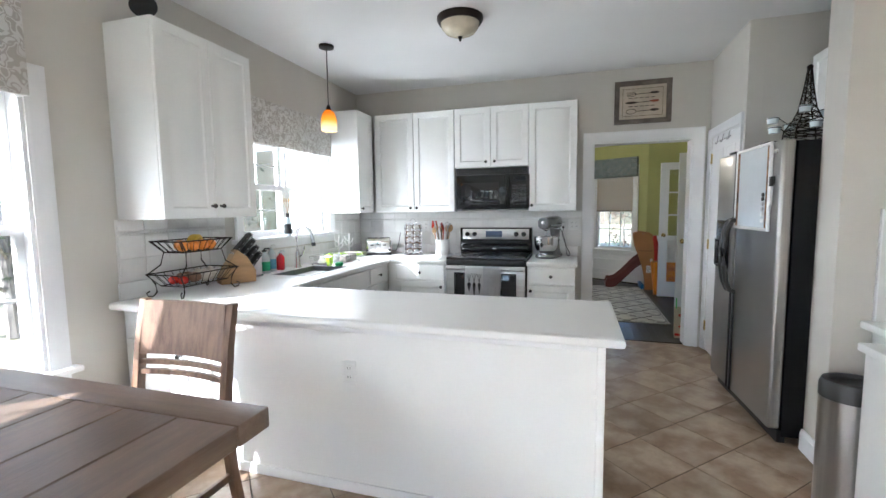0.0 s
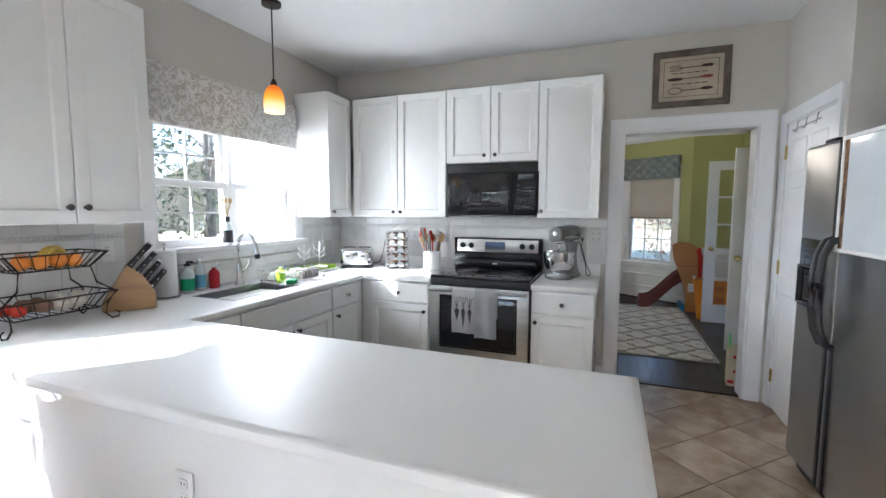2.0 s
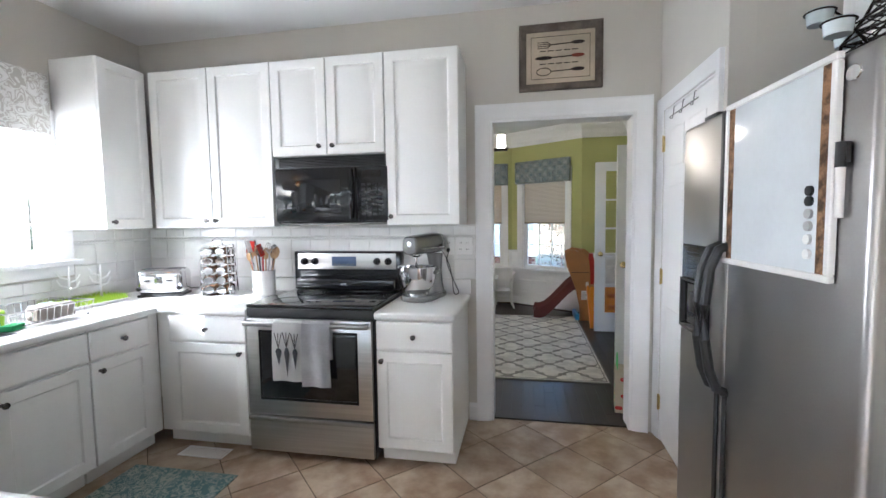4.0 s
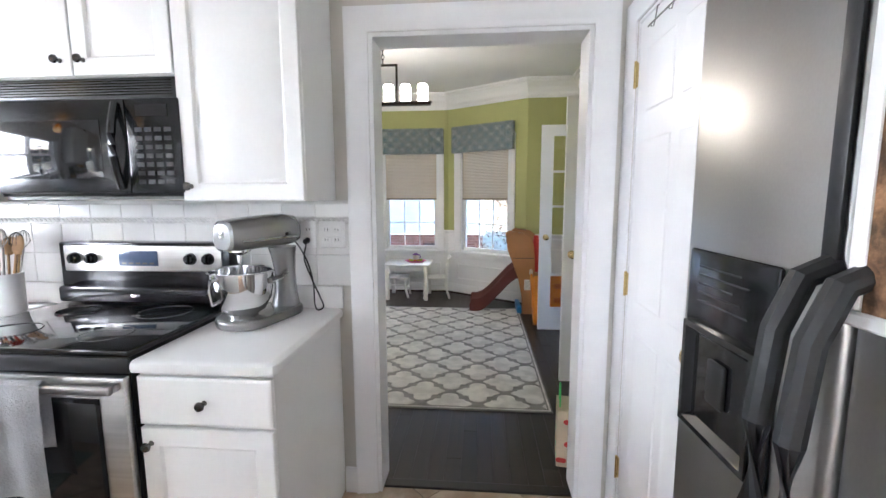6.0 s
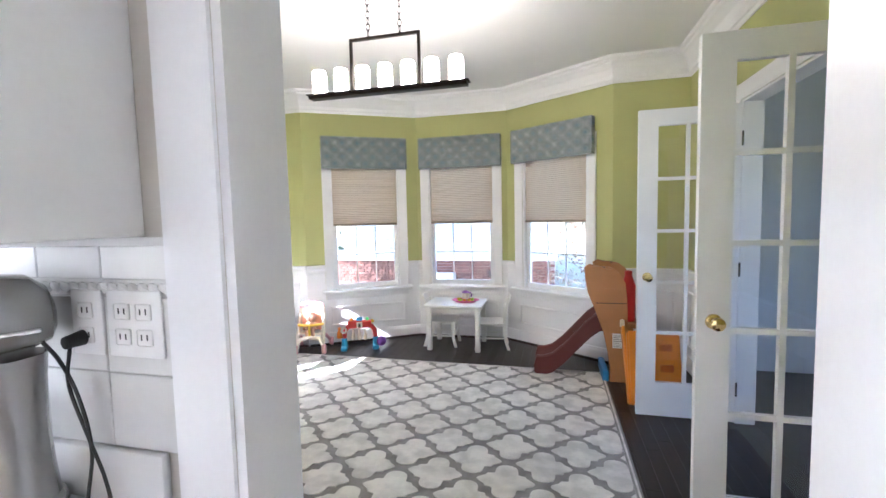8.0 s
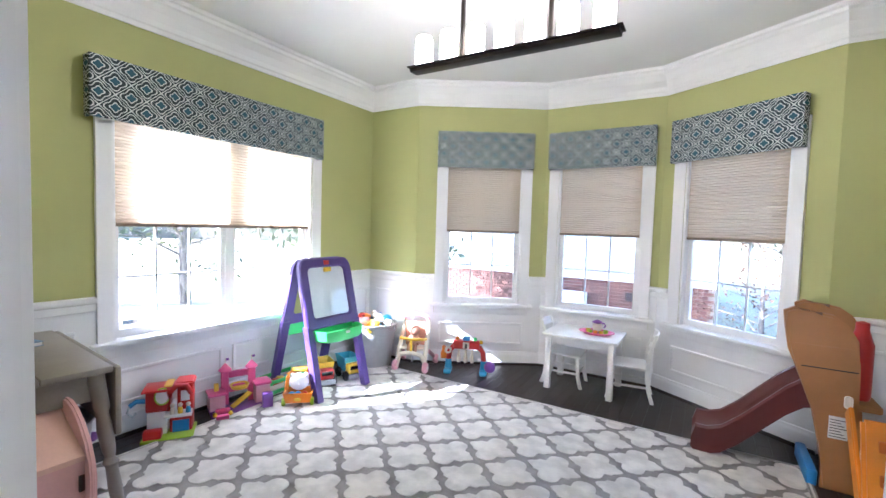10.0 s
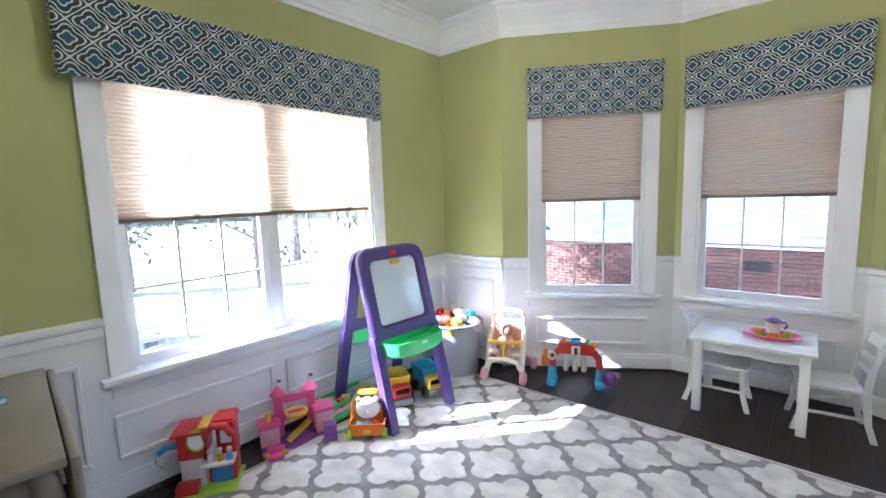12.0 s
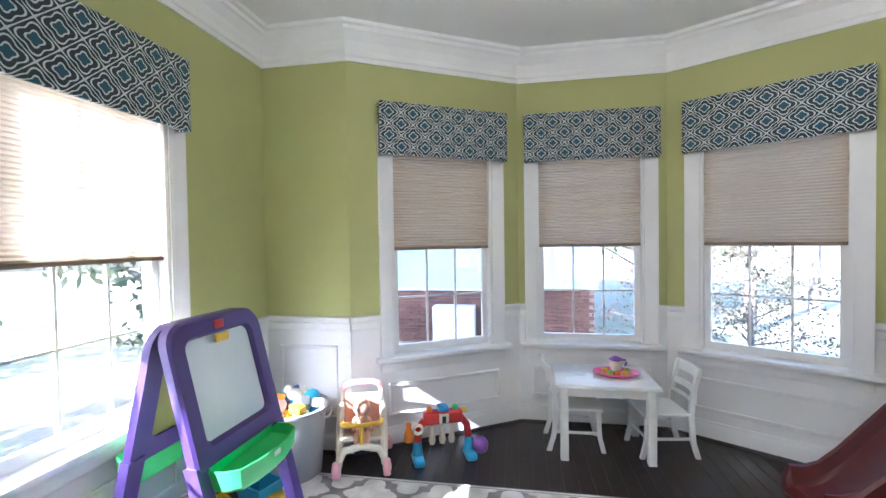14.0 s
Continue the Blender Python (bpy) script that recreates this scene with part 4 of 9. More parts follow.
for i in range(5):
    part("label_bar", B(0.075, 0.215 - 0.02 * (i % 3), -0.0112, -0.0102, 1.19 + i * 0.016, 1.193 + i * 0.016), M["key"], ds)
part("paddle", B(0.13, 0.18, -0.02, -0.0105, 1.02, 1.10, 0.006), M["black_m"], ds)
part("badge", lathe(bmesh.new(), [(0, 0), (0.022, 0), (0.02, 0.003), (0, 0.003)], seg=20, sy=0.8), M["chrome"], fr, at=pose(FW - 0.07, -0.0005, 1.70, 90, 0, 0))

wbd = thing("whiteboard", "white magnetic board with cork strips and magnets", "whiteboard", fr.matrix_basis @ pose(0.385, -0.0015, 1.24))
WBW, WBH = 0.485, 0.515
bm = bmesh.new()
for a, b, lo, hi in ((0, WBW, 0, 0.018), (0, WBW, WBH - 0.018, WBH), (0, 0.018, 0.018, WBH - 0.018), (WBW - 0.018, WBW, 0.018, WBH - 0.018)):
    box(bm, a, b, -0.018, -0.001, lo, hi, 0.003, 1)
part("frame", bm, M["white_p"], wbd)
M["enamel_w"] = material("white dry-erase enamel", (0.70, 0.74, 0.76), 0.10, vary=0.03)
M["cork"] = material("cork", (0.36, 0.20, 0.10), 0.95, vary=0.3, scale=40, fine=200, bump=0.4)
part("board", B(0.05, WBW - 0.05, -0.012, -0.001, 0.018, WBH - 0.018), M["enamel_w"], wbd)
for x in (0.019, WBW - 0.049):
    part("cork_strip", B(x, x + 0.03, -0.013, -0.001, 0.018, WBH - 0.018), M["cork"], wbd, "brown cork strip")
M["magnet_g"] = material("grey magnet", (0.45, 0.46, 0.46), 0.4, vary=0.05)
for i, (z, m) in enumerate(((0.215, "black_m"), (0.190, "black_m"), (0.160, "magnet_g"), (0.130, "magnet_g"), (0.098, "white_p"), (0.062, "white_p"))):
    part("magnet", lathe(bmesh.new(), [(0, 0), (0.0125, 0), (0.012, 0.007), (0, 0.008)], seg=16), M[m], wbd, at=pose(WBW - 0.075, -0.012, z, 90, 0, 0))
pen_ = thing("marker", "black and white dry-erase marker clipped to the board", "marker", fr.matrix_basis @ pose(0.88, -0.0015, 1.47))
part("barrel", rod(bmesh.new(), (0.008, -0.014, -0.08), (0.008, -0.014, 0.03), 0.009), M["white_p"], pen_)
part("cap", rod(bmesh.new(), (0.008, -0.014, 0.03), (0.008, -0.014, 0.085), 0.0105), M["black_m"], pen_)
part("clip", B(-0.006, 0.02, -0.012, -0.001, 0.04, 0.085, 0.002), M["black_m"], pen_)

# ---- pantry door ----
P_PD = pose(1.45, KY, 0, 0, 0, -90)
pd = tagged(new("door_2"), "closed white six-panel pantry door with brass hinges", "door", "", "structure")
pd.matrix_basis = P_PD
part("casing", casing(bmesh.new(), 0.075, 0.805, 0, 2.03, 0.073, 0.02), M["trim"], pd)
bm = bmesh.new()
box(bm, 0.0755, 0.0885, 0.003, 0.099, 0, 2.03)
box(bm, 0.7915, 0.8045, 0.003, 0.099, 0, 2.03)
box(bm, 0.0885, 0.7915, 0.003, 0.099, 2.017, 2.0295)
part("jamb", bm, M["trim"], pd)
slab = part("slab", B(0.091, 0.789, 0.004, 0.039, 0.008, 2.014, 0.002, 1), M["trim"], pd)
for x0, x1 in ((0.18, 0.41), (0.47, 0.70)):
    for z0, z1 in ((0.22, 0.86), (0.98, 1.58), (1.68, 1.90)):
        part("panel", relief(bmesh.new(), x1 - x0, z1 - z0, [(0, -0.0005), (0.0, 0.0), (0.006, 0.003), (0.014, 0.0008), (0.028, 0.0008), (0.05, 0.003)], x0, z0, 0.0038), M["trim"], slab)
for z in (0.24, 1.03, 1.83):
    h = part("hinge", B(0.083, 0.097, -0.004, 0.003, z - 0.045, z + 0.045, 0.002, 1), M["brass"], pd, "brass butt hinge")
    part("hinge_pin", rod(bmesh.new(), (0.0895, -0.007, z - 0.048), (0.0895, -0.007, z + 0.050), 0.0055), M["brass"], h)
part("door_handle", lathe(bmesh.new(), [(0, 0), (0.032, 0), (0.030, 0.006), (0.013, 0.010), (0.011, 0.03), (0.022, 0.038), (0.029, 0.05), (0.027, 0.062), (0.015, 0.07), (0, 0.071)]), M["brass"], pd, "round brass door knob", pose(0.725, 0.004, 0.965, 90, 0, 0))
hk = thing("over_door_hook", "thin metal hook rail over the pantry door", "hook rail", P_PD)
part("rail", tube(bmesh.new(), [(0.20, -0.008, 1.965), (0.62, -0.008, 1.965)], 0.003, 6), M["grey"], hk)
for x in (0.26, 0.40, 0.56):
    part("hook", tube(bmesh.new(), [(x, 0.0035, 2.013), (x, -0.003, 2.008), (x, -0.007, 1.97), (x, -0.012, 1.945), (x, -0.020, 1.945), (x, -0.022, 1.955)], 0.0022, 6), M["grey"], hk)

# ---- lamps ----
pl = thing("pendant_lamp", "amber glass pendant lamp on a thin stem", "lamp", pose(-1.765, 3.228, 0))
part("canopy", lathe(bmesh.new(), [(0, KZ), (0.062, KZ), (0.060, KZ - 0.02), (0.012, KZ - 0.03), (0, KZ - 0.03)]), M["iron"], pl)
part("stem", rod(bmesh.new(), (0, 0, 2.26), (0, 0, KZ - 0.029), 0.0045), M["iron"], pl)
part("cap", lathe(bmesh.new(), [(0, 2.275), (0.010, 2.275), (0.018, 2.255), (0.024, 2.235), (0.02, 2.232), (0, 2.232)]), M["iron"], pl)
M["amber"] = material("amber and cream blown glass", (1.0, 0.42, 0.05), 0.12, vary=0.03, coat=0.3)
a = M["amber"]
an, al = a.node_tree.nodes, a.node_tree.links
tc, sp, mr, rp = an.new("ShaderNodeTexCoord"), an.new("ShaderNodeSeparateXYZ"), an.new("ShaderNodeMapRange"), an.new("ShaderNodeValToRGB")
al.new(tc.outputs["Object"], sp.inputs["Vector"])
mr.inputs["From Min"].default_value, mr.inputs["From Max"].default_value = 2.06, 2.235
al.new(sp.outputs["Z"], mr.inputs["Value"])
al.new(mr.outputs["Result"], rp.inputs["Fac"])
rp.color_ramp.elements[0].position, rp.color_ramp.elements[1].position = 0.12, 0.85
rp.color_ramp.elements[0].color, rp.color_ramp.elements[1].color = (1.0, 0.80, 0.40, 1), (0.60, 0.13, 0.004, 1)
e = rp.color_ramp.elements.new(0.48)
e.color = (1.0, 0.36, 0.02, 1)
al.new(rp.outputs["Color"], an["Principled BSDF"].inputs["Base Color"])
al.new(rp.outputs["Color"], an["Principled BSDF"].inputs["Emission Color"])
an["Principled BSDF"].inputs["Emission Strength"].default_value = 0.22
part("shade", lathe(bmesh.new(), [(0.022, 2.234), (0.042, 2.222), (0.056, 2.195), (0.066, 2.150), (0.068, 2.105), (0.063, 2.060), (0.059, 2.060), (0.064, 2.105), (0.062, 2.150), (0.052, 2.192), (0.038, 2.217), (0.020, 2.230)]), M["amber"], pl, "amber glass shade, paler below")
cl = thing("ceiling_light", "round ceiling light with cream glass and a dark bronze rim", "lamp", pose(-0.575, 3.065, 0))
part("rim", lathe(bmesh.new(), [(0, KZ), (0.165, KZ), (0.165, KZ - 0.02), (0.150, KZ - 0.045), (0.140, KZ - 0.045), (0.140, KZ - 0.03), (0, KZ - 0.03)], seg=36), M["iron"], cl)
M["bowl"] = material("cream alabaster glass", (0.66, 0.60, 0.46), 0.25, vary=0.06, scale=8)
part("bowl", lathe(bmesh.new(), [(0.139, KZ - 0.04), (0.132, KZ - 0.07), (0.105, KZ - 0.105), (0.06, KZ - 0.125), (0.012, KZ - 0.132), (0, KZ - 0.132)], seg=36), M["bowl"], cl, "cream glass bowl")
part("finial", lathe(bmesh.new(), [(0.0, KZ - 0.13), (0.018, KZ - 0.133), (0.012, KZ - 0.143), (0.010, KZ - 0.152), (0.006, KZ - 0.165), (0, KZ - 0.168)]), M["iron"], cl)


# ---- soft furnishings at the windows ----
def valance(name, at, x0, x1, z0, z1, depth, mat, label):
    v = thing(name, label, "valance", at, "valances")
    bm = bmesh.new()
    box(bm, x0, x1, -depth, -depth + 0.022, z0, z1, 0.008, 2)
    part("front_board", bm, mat, v)
    for a, b in ((x0, x0 + 0.02), (x1 - 0.02, x1)):
        part("return_board", box(bmesh.new(), a + 0.001 * (a == x0), b - 0.001 * (b == x1), -depth + 0.0225, -0.026, z0 + 0.002, z1 - 0.002, 0.004, 1), mat, v)
    part("top_board", B(x0 + 0.021, x1 - 0.021, -depth + 0.0225, -0.026, z1 - 0.022, z1 - 0.004), M["white_p"], v)
    return v


def blind(name, at, x0, x1, z0, z1, label):
    b = thing(name, label, "blind", at, "cellular blinds")
    bm = bmesh.new()
    n = int((z1 - z0 - 0.03) / 0.020)
    left, right = [], []
    for k in range(n * 2 + 1):
        z = z0 + 0.02 + (z1 - z0 - 0.05) * k / (n * 2)
        y = 0.026 + (0.007 if k % 2 else 0.0)
        left.append(bm.verts.new((x0, y, z)))
        right.append(bm.verts.new((x1, y, z)))
    for k in range(n * 2):
        bm.faces.new((left[k], right[k], right[k + 1], left[k + 1]))
    part("cellular_cloth", bm, M["blind"], b)
    part("bottom_rail", B(x0, x1, 0.020, 0.042, z0, z0 + 0.02, 0.004), M["blind_rail"] if "blind_rail" in M else M.setdefault("blind_rail", material("taupe blind rail", (0.26, 0.20, 0.14), 0.5)), b)
    part("head_rail", B(x0, x1, 0.018, 0.045, z1 - 0.03, z1, 0.003), M["white_p"], b)
    return b


valance("valance", P_KW, 5.262, 6.548, 1.935, 2.293, 0.10, M["val_k"], "cream and taupe patterned box valance over the sink window")
valance("valance", P_KW, 3.05, 3.945, 1.935, 2.375, 0.10, M["val_k"], "cream and taupe patterned box valance over the breakfast window")
valance("valance", P_DW, 1.045, 2.755, 1.915, 2.262, 0.11, M["val_d"], "wide blue and white trellis box valance")
blind("blind", P_DW, OPEN_D[0] + 0.02, OPEN_D[1] - 0.02, 1.30, 2.03, "wide beige cellular blind half lowered and glowing with sun")
for (p, length), o in zip(P_B, bay_open):
    valance("valance", p, o[0] - 0.088, o[1] + 0.088, 1.93, 2.275, 0.09, M["val_d"], "blue and white trellis box valance over a bay window")
    blind("blind", p, o[0] + 0.02, o[1] - 0.02, 1.31, 2.03, "beige cellular blind lowered half way in the bay")


# ---- breakfast table and chair ----
tb = thing("dining_table", "weathered brown plank table with breadboard ends", "table", pose(-0.71, 1.065, 0))
part("breadboard_end", B(-1.35, 0.0, -0.135, 0.0, 0.69, 0.76, 0.006), M["table_e"] if "table_e" in M else M.setdefault("table_e", material("weathered brown end board", (0.20, 0.135, 0.092), 0.42, vary=0.2, scale=4, fine=40, bump=0.2, tone=(0.12, 0.078, 0.052), stretch=(0.8, 8, 8), spread=0.25)), tb)
M["table_p"] = material("weathered brown plank", (0.20, 0.135, 0.092), 0.42, vary=0.2, scale=4, fine=40, bump=0.2, tone=(0.12, 0.078, 0.052), stretch=(8, 0.8, 8), spread=0.25, jitter=0.12)
for i in range(6):
    part("plank", B(-1.35 + i * 0.225 + 0.0015, -1.35 + (i + 1) * 0.225 - 0.0015, -1.75, -0.1375, 0.691, 0.7595, 0.004, 1), M["table_p"], tb)
part("breadboard_end", B(-1.35, 0.0, -1.888, -1.7525, 0.69, 0.76, 0.006), M["table_e"], tb)
for x in (-1.10, -0.25):
    for y in (-1.50, -0.42):
        part("leg", B(x - 0.055, x + 0.055, y - 0.055, y + 0.055, 0.0, 0.689, 0.008), M["chairwood"], tb)
part("apron", B(-1.044, -0.306, -0.432, -0.407, 0.61, 0.689), M["chairwood"], tb)
part("apron", B(-1.044, -0.306, -1.513, -1.488, 0.61, 0.689), M["chairwood"], tb)
for x in (-1.112, -0.262):
    part("apron", B(x, x + 0.025, -1.444, -0.476, 0.61, 0.689), M["chairwood"], tb)

ch = thing("dining_chair", "brown wooden dining chair with a wide top panel and slats", "chair", pose(-1.475, 1.30, 0))
for x in (-0.255, 0.255):
    pts = [(x, 0.16, 0.0), (x, 0.12, 0.22), (x, 0.10, 0.44), (x, 0.105, 0.58), (x, 0.135, 0.80), (x, 0.175, 0.985)]
    bm = bmesh.new()
    rings = []
    for (px, py, pz), w in zip(pts, (0.036, 0.040, 0.044, 0.042, 0.038, 0.034)):
        rings.append([bm.verts.new((px + a * 0.017, py + b * w / 2, pz)) for a, b in ((-1, -1), (1, -1), (1, 1), (-1, 1))])
    for a, b in zip(rings, rings[1:]):
        for k in range(4):
            bm.faces.new((a[k], a[(k + 1) % 4], b[(k + 1) % 4], b[k]))
    bm.faces.new(rings[0][::-1])
    bm.faces.new(rings[-1])
    part("back_post", bm, M["chairwood"], ch)
    part("front_leg", B(x - 0.019, x + 0.019, -0.30, -0.26, 0.0, 0.435, 0.004), M["chairwood"], ch)
    part("side_stretcher", B(x - 0.010, x + 0.010, -0.26, 0.10, 0.20, 0.235, 0.004), M["chairwood"], ch)


def curved_slat(z0, z1, y0, lean, bow=0.03, x=0.237, thick=0.018):
    bm = bmesh.new()
    n = 10
    rows = []
    for i in range(n + 1):
        u = -1 + 2 * i / n
        yy = y0 + bow * (1 - u * u)
        rows.append([bm.verts.new(p) for p in ((u * x, yy, z0), (u * x, yy + thick, z0), (u * x, yy + lean + thick, z1), (u * x, yy + lean, z1))])
    for a, b in zip(rows, rows[1:]):
        for k in range(4):
            bm.faces.new((a[k], a[(k + 1) % 4], b[(k + 1) % 4], b[k]))
    bm.faces.new(rows[0])
    bm.faces.new(rows[-1][::-1])
    return bm


part("top_panel", curved_slat(0.735, 0.980, 0.108, 0.045), M["chairwood"], ch)
for z in (0.64, 0.685):
    part("slat", curved_slat(z, z + 0.022, 0.096 + (z - 0.6) * 0.15, 0.004), M["chairwood"], ch)
part("seat", B(-0.26, 0.26, -0.31, 0.085, 0.437, 0.465, 0.010), M["chairwood"], ch)
part("seat_rail", B(-0.235, 0.235, -0.29, -0.27, 0.385, 0.436), M["chairwood"], ch)

# ---- bin, wall nook ----
can = thing("trash_can", "brushed steel trash can with a black lid", "trash can", pose(1.425, 2.21, 0))
part("body", lathe(bmesh.new(), [(0, 0), (0.125, 0), (0.128, 0.01), (0.128, 0.56), (0, 0.56)], seg=32, sx=1.0, sy=0.85), M["steel"], can)
part("lid", lathe(bmesh.new(), [(0.131, 0.545), (0.131, 0.60), (0.122, 0.622), (0.10, 0.625), (0.092, 0.605), (0, 0.60)], seg=32, sx=1.0, sy=0.85), M["black_m"], can, "black plastic lid")
nk = thing("built_in_desk", "white built-in desk with a pale ledge", "desk", pose(1.66, 2.578, 0))
part("ledge", B(-0.055, 0.63, -0.24, -0.002, 0.775, 0.815, 0.010), M["counter"], nk)
part("drawer_case", B(0.0, 0.63, -0.22, -0.004, 0.655, 0.774, 0.003), M["cabinet"], nk)
part("side_panel", B(-0.300, -0.281, -1.25, -0.53, 0.0, 0.80, 0.003), M["cabinet"], nk)
part("drawer_pedestal", B(-0.280, 0.63, -1.25, -0.53, 0.0, 0.80, 0.003), M["cabinet"], nk)
part("desk_top", B(-0.320, 0.63, -1.27, -0.51, 0.8005, 0.835, 0.008), M["counter"], nk)
part("wall_panel", B(0.005, 0.63, -0.012, -0.001, 0.8155, 1.36), M["splash"], nk, "pale tiled wall panel")
part("panel_trim", B(-0.004, 0.0045, -0.016, -0.001, 0.8155, 1.368), M["trim"], nk)

# ---- picture over the doorway ----
pic = thing("picture", "framed print of cutlery above the doorway", "picture", pose(0.59, KY - 0.001, 2.212))
PW, PH = 0.515, 0.412
M["frame_w"] = material("grey-brown distressed frame wood", (0.17, 0.135, 0.105), 0.6, vary=0.2, scale=8, fine=60, bump=0.2)
M["mat_b"] = material("aged cream paper", (0.55, 0.47, 0.36), 0.9, vary=0.08, scale=5)
bm = bmesh.new()
rings = []
for inset, out in [(0, 0), (0, 0.026), (0.012, 0.030), (0.040, 0.018), (0.046, 0.010), (0.046, 0.0)]:
    rings.append([bm.verts.new(p) for p in ((inset, -out, inset), (PW - inset, -out, inset), (PW - inset, -out, PH - inset), (inset, -out, PH - inset))])
for a, b in zip(rings, rings[1:]):
    for k in range(4):
        bm.faces.new((a[k], a[(k + 1) % 4], b[(k + 1) % 4], b[k]))
part("frame", bm, M["frame_w"], pic)
part("print", B(0.044, PW - 0.044, -0.007, -0.001, 0.044, PH - 0.044), M["mat_b"], pic)
M["ink"] = material("dark brown ink", (0.03, 0.022, 0.018), 0.9)
M["ink_r"] = material("dull red ink", (0.25, 0.06, 0.035), 0.9)
bm = bmesh.new()
for a, b, lo, hi in ((0.075, PW - 0.075, 0.074, 0.077), (0.075, PW - 0.075, PH - 0.077, PH - 0.074), (0.075, 0.078, 0.077, PH - 0.077), (PW - 0.078, PW - 0.075, 0.077, PH - 0.077)):
    box(bm, a, b, -0.0085, -0.0072, lo, hi)
part("border_line", bm, M["ink"], pic)
for z, kind in ((0.285, 0), (0.205, 1), (0.120, 2)):
    part("printed_shaft", tube(bmesh.new(), [(0.20, -0.008, z), (0.33, -0.008, z + 0.004)], 0.0032, 6), M["ink"], pic)
    part("printed_handle", ball(bmesh.new(), (0.365, -0.008, z + 0.006), 0.042, 1.0, 0.03, 0.28, 12), M["ink"] if kind != 1 else M["ink_r"], pic)
    if kind == 0:
        for k in range(4):
            part("printed_tine", tube(bmesh.new(), [(0.20, -0.008, z), (0.18, -0.008, z - 0.018 + 0.012 * k), (0.115, -0.008, z - 0.018 + 0.012 * k)], 0.0022, 5), M["ink"], pic)
    elif kind == 1:
        part("printed_blade", ball(bmesh.new(), (0.155, -0.008, z), 0.055, 1.0, 0.02, 0.22, 12), M["ink"], pic)
    else:
        part("printed_bowl", tube(bmesh.new(), [(0.155 + 0.045 * math.cos(t), -0.008, z + 0.024 * math.sin(t)) for t in [2 * math.pi * k / 20 for k in range(20)]], 0.0028, 5, True), M["ink"], pic)
for z in (0.245, 0.165):
    for k in range(5):
        part("caption_bar", B(0.13 + k * 0.05, 0.168 + k * 0.05, -0.0082, -0.0072, z, z + 0.006), M["ink"], pic)

# ---- things on the worktop ----
def worktop_at(x, y, rz=0):
    return pose(x, y, CT + 0.001, 0, 0, rz)


# two-tier wire fruit basket
fb = thing("fruit_basket", "two-tier black wire fruit basket on scroll feet", "basket", worktop_at(-2.06, 2.07, 90))


def wire_ring(w, d, z):
    return [(-w, -d, z), (w, -d, z), (w, d, z), (-w, d, z)]


def tray(z, top, bot, h):
    bm = bmesh.new()
    tube(bm, wire_ring(top[0], top[1], z + h), 0.0042, 6, True)
    tube(bm, wire_ring(bot[0], bot[1], z), 0.0034, 6, True)
    part("rim", bm, M["iron"], fb)
    for i in range(9):
        u = -1 + 2 * i / 8
        bm = bmesh.new()
        for s in (-1, 1):
            tube(bm, [(u * top[0], s * top[1], z + h), (u * (top[0] + bot[0]) / 2, s * (top[1] * 0.45 + bot[1] * 0.55), z + h * 0.45), (u * bot[0], s * bot[1], z)], 0.0022, 5)
        tube(bm, [(u * bot[0], -bot[1], z), (u * bot[0], bot[1], z)], 0.0022, 5)
        part("wire", bm, M["iron"], fb)
    for i in range(5):
        v = -1 + 2 * i / 4
        bm = bmesh.new()
        for s in (-1, 1):
            tube(bm, [(s * top[0], v * top[1], z + h), (s * (top[0] * 0.45 + bot[0] * 0.55), v * (top[1] + bot[1]) / 2, z + h * 0.45), (s * bot[0], v * bot[1], z)], 0.0022, 5)
        part("wire", bm, M["iron"], fb)


tray(0.065, (0.225, 0.13), (0.165, 0.09), 0.075)
tray(0.265, (0.20, 0.115), (0.14, 0.075), 0.07)
for sx in (-1, 1):
    for sy in (-1, 1):
        part("leg", tube(bmesh.new(), [(sx * 0.19, sy * 0.115, 0.335), (sx * 0.135, sy * 0.085, 0.27), (sx * 0.15, sy * 0.10, 0.19), (sx * 0.215, sy * 0.13, 0.14), (sx * 0.185, sy * 0.11, 0.08), (sx * 0.18, sy * 0.105, 0.03), (sx * 0.20, sy * 0.115, 0.006), (sx * 0.222, sy * 0.128, 0.010), (sx * 0.228, sy * 0.13, 0.03), (sx * 0.212, sy * 0.122, 0.04)], 0.0045, 6), M["iron"], fb)
M["orange_f"] = material("orange peel", (0.72, 0.24, 0.025), 0.45, vary=0.1, fine=250, bump=0.3)
M["banana"] = material("banana skin", (0.72, 0.50, 0.06), 0.5, vary=0.12)
M["onion"] = material("white onion skin", (0.62, 0.57, 0.48), 0.4, vary=0.12)
M["potato"] = material("brown potato skin", (0.28, 0.15, 0.09), 0.75, vary=0.2, fine=90, bump=0.2)
M["red_f"] = material("red tomato skin", (0.50, 0.035, 0.02), 0.25, vary=0.08)
P = fb.matrix_basis
for k, (x, y) in enumerate(((-0.10, -0.03), (-0.04, -0.045), (0.03, -0.04), (-0.07, 0.03), (0.09, -0.045))):
    solid("orange", ball(bmesh.new(), (0, 0, 0), 0.034, seg=16), M["orange_f"], "ripe orange in the upper wire tray", "orange", P @ pose(x, y, 0.302), "oranges")
for k in range(3):
    pts = [(0.0 + 0.055 * (t - 0.5) * 2, -0.012 * k, 0.045 * (1 - (2 * t - 1) ** 2)) for t in [i / 7 for i in range(8)]]
    solid("banana", tube(bmesh.new(), pts, [0.006, 0.013, 0.016, 0.017, 0.017, 0.016, 0.012, 0.004], 8), M["banana"], "yellow banana lying over the oranges", "banana", P @ pose(0.05, 0.045, 0.305, 0, 0, 8 * k), "bananas")
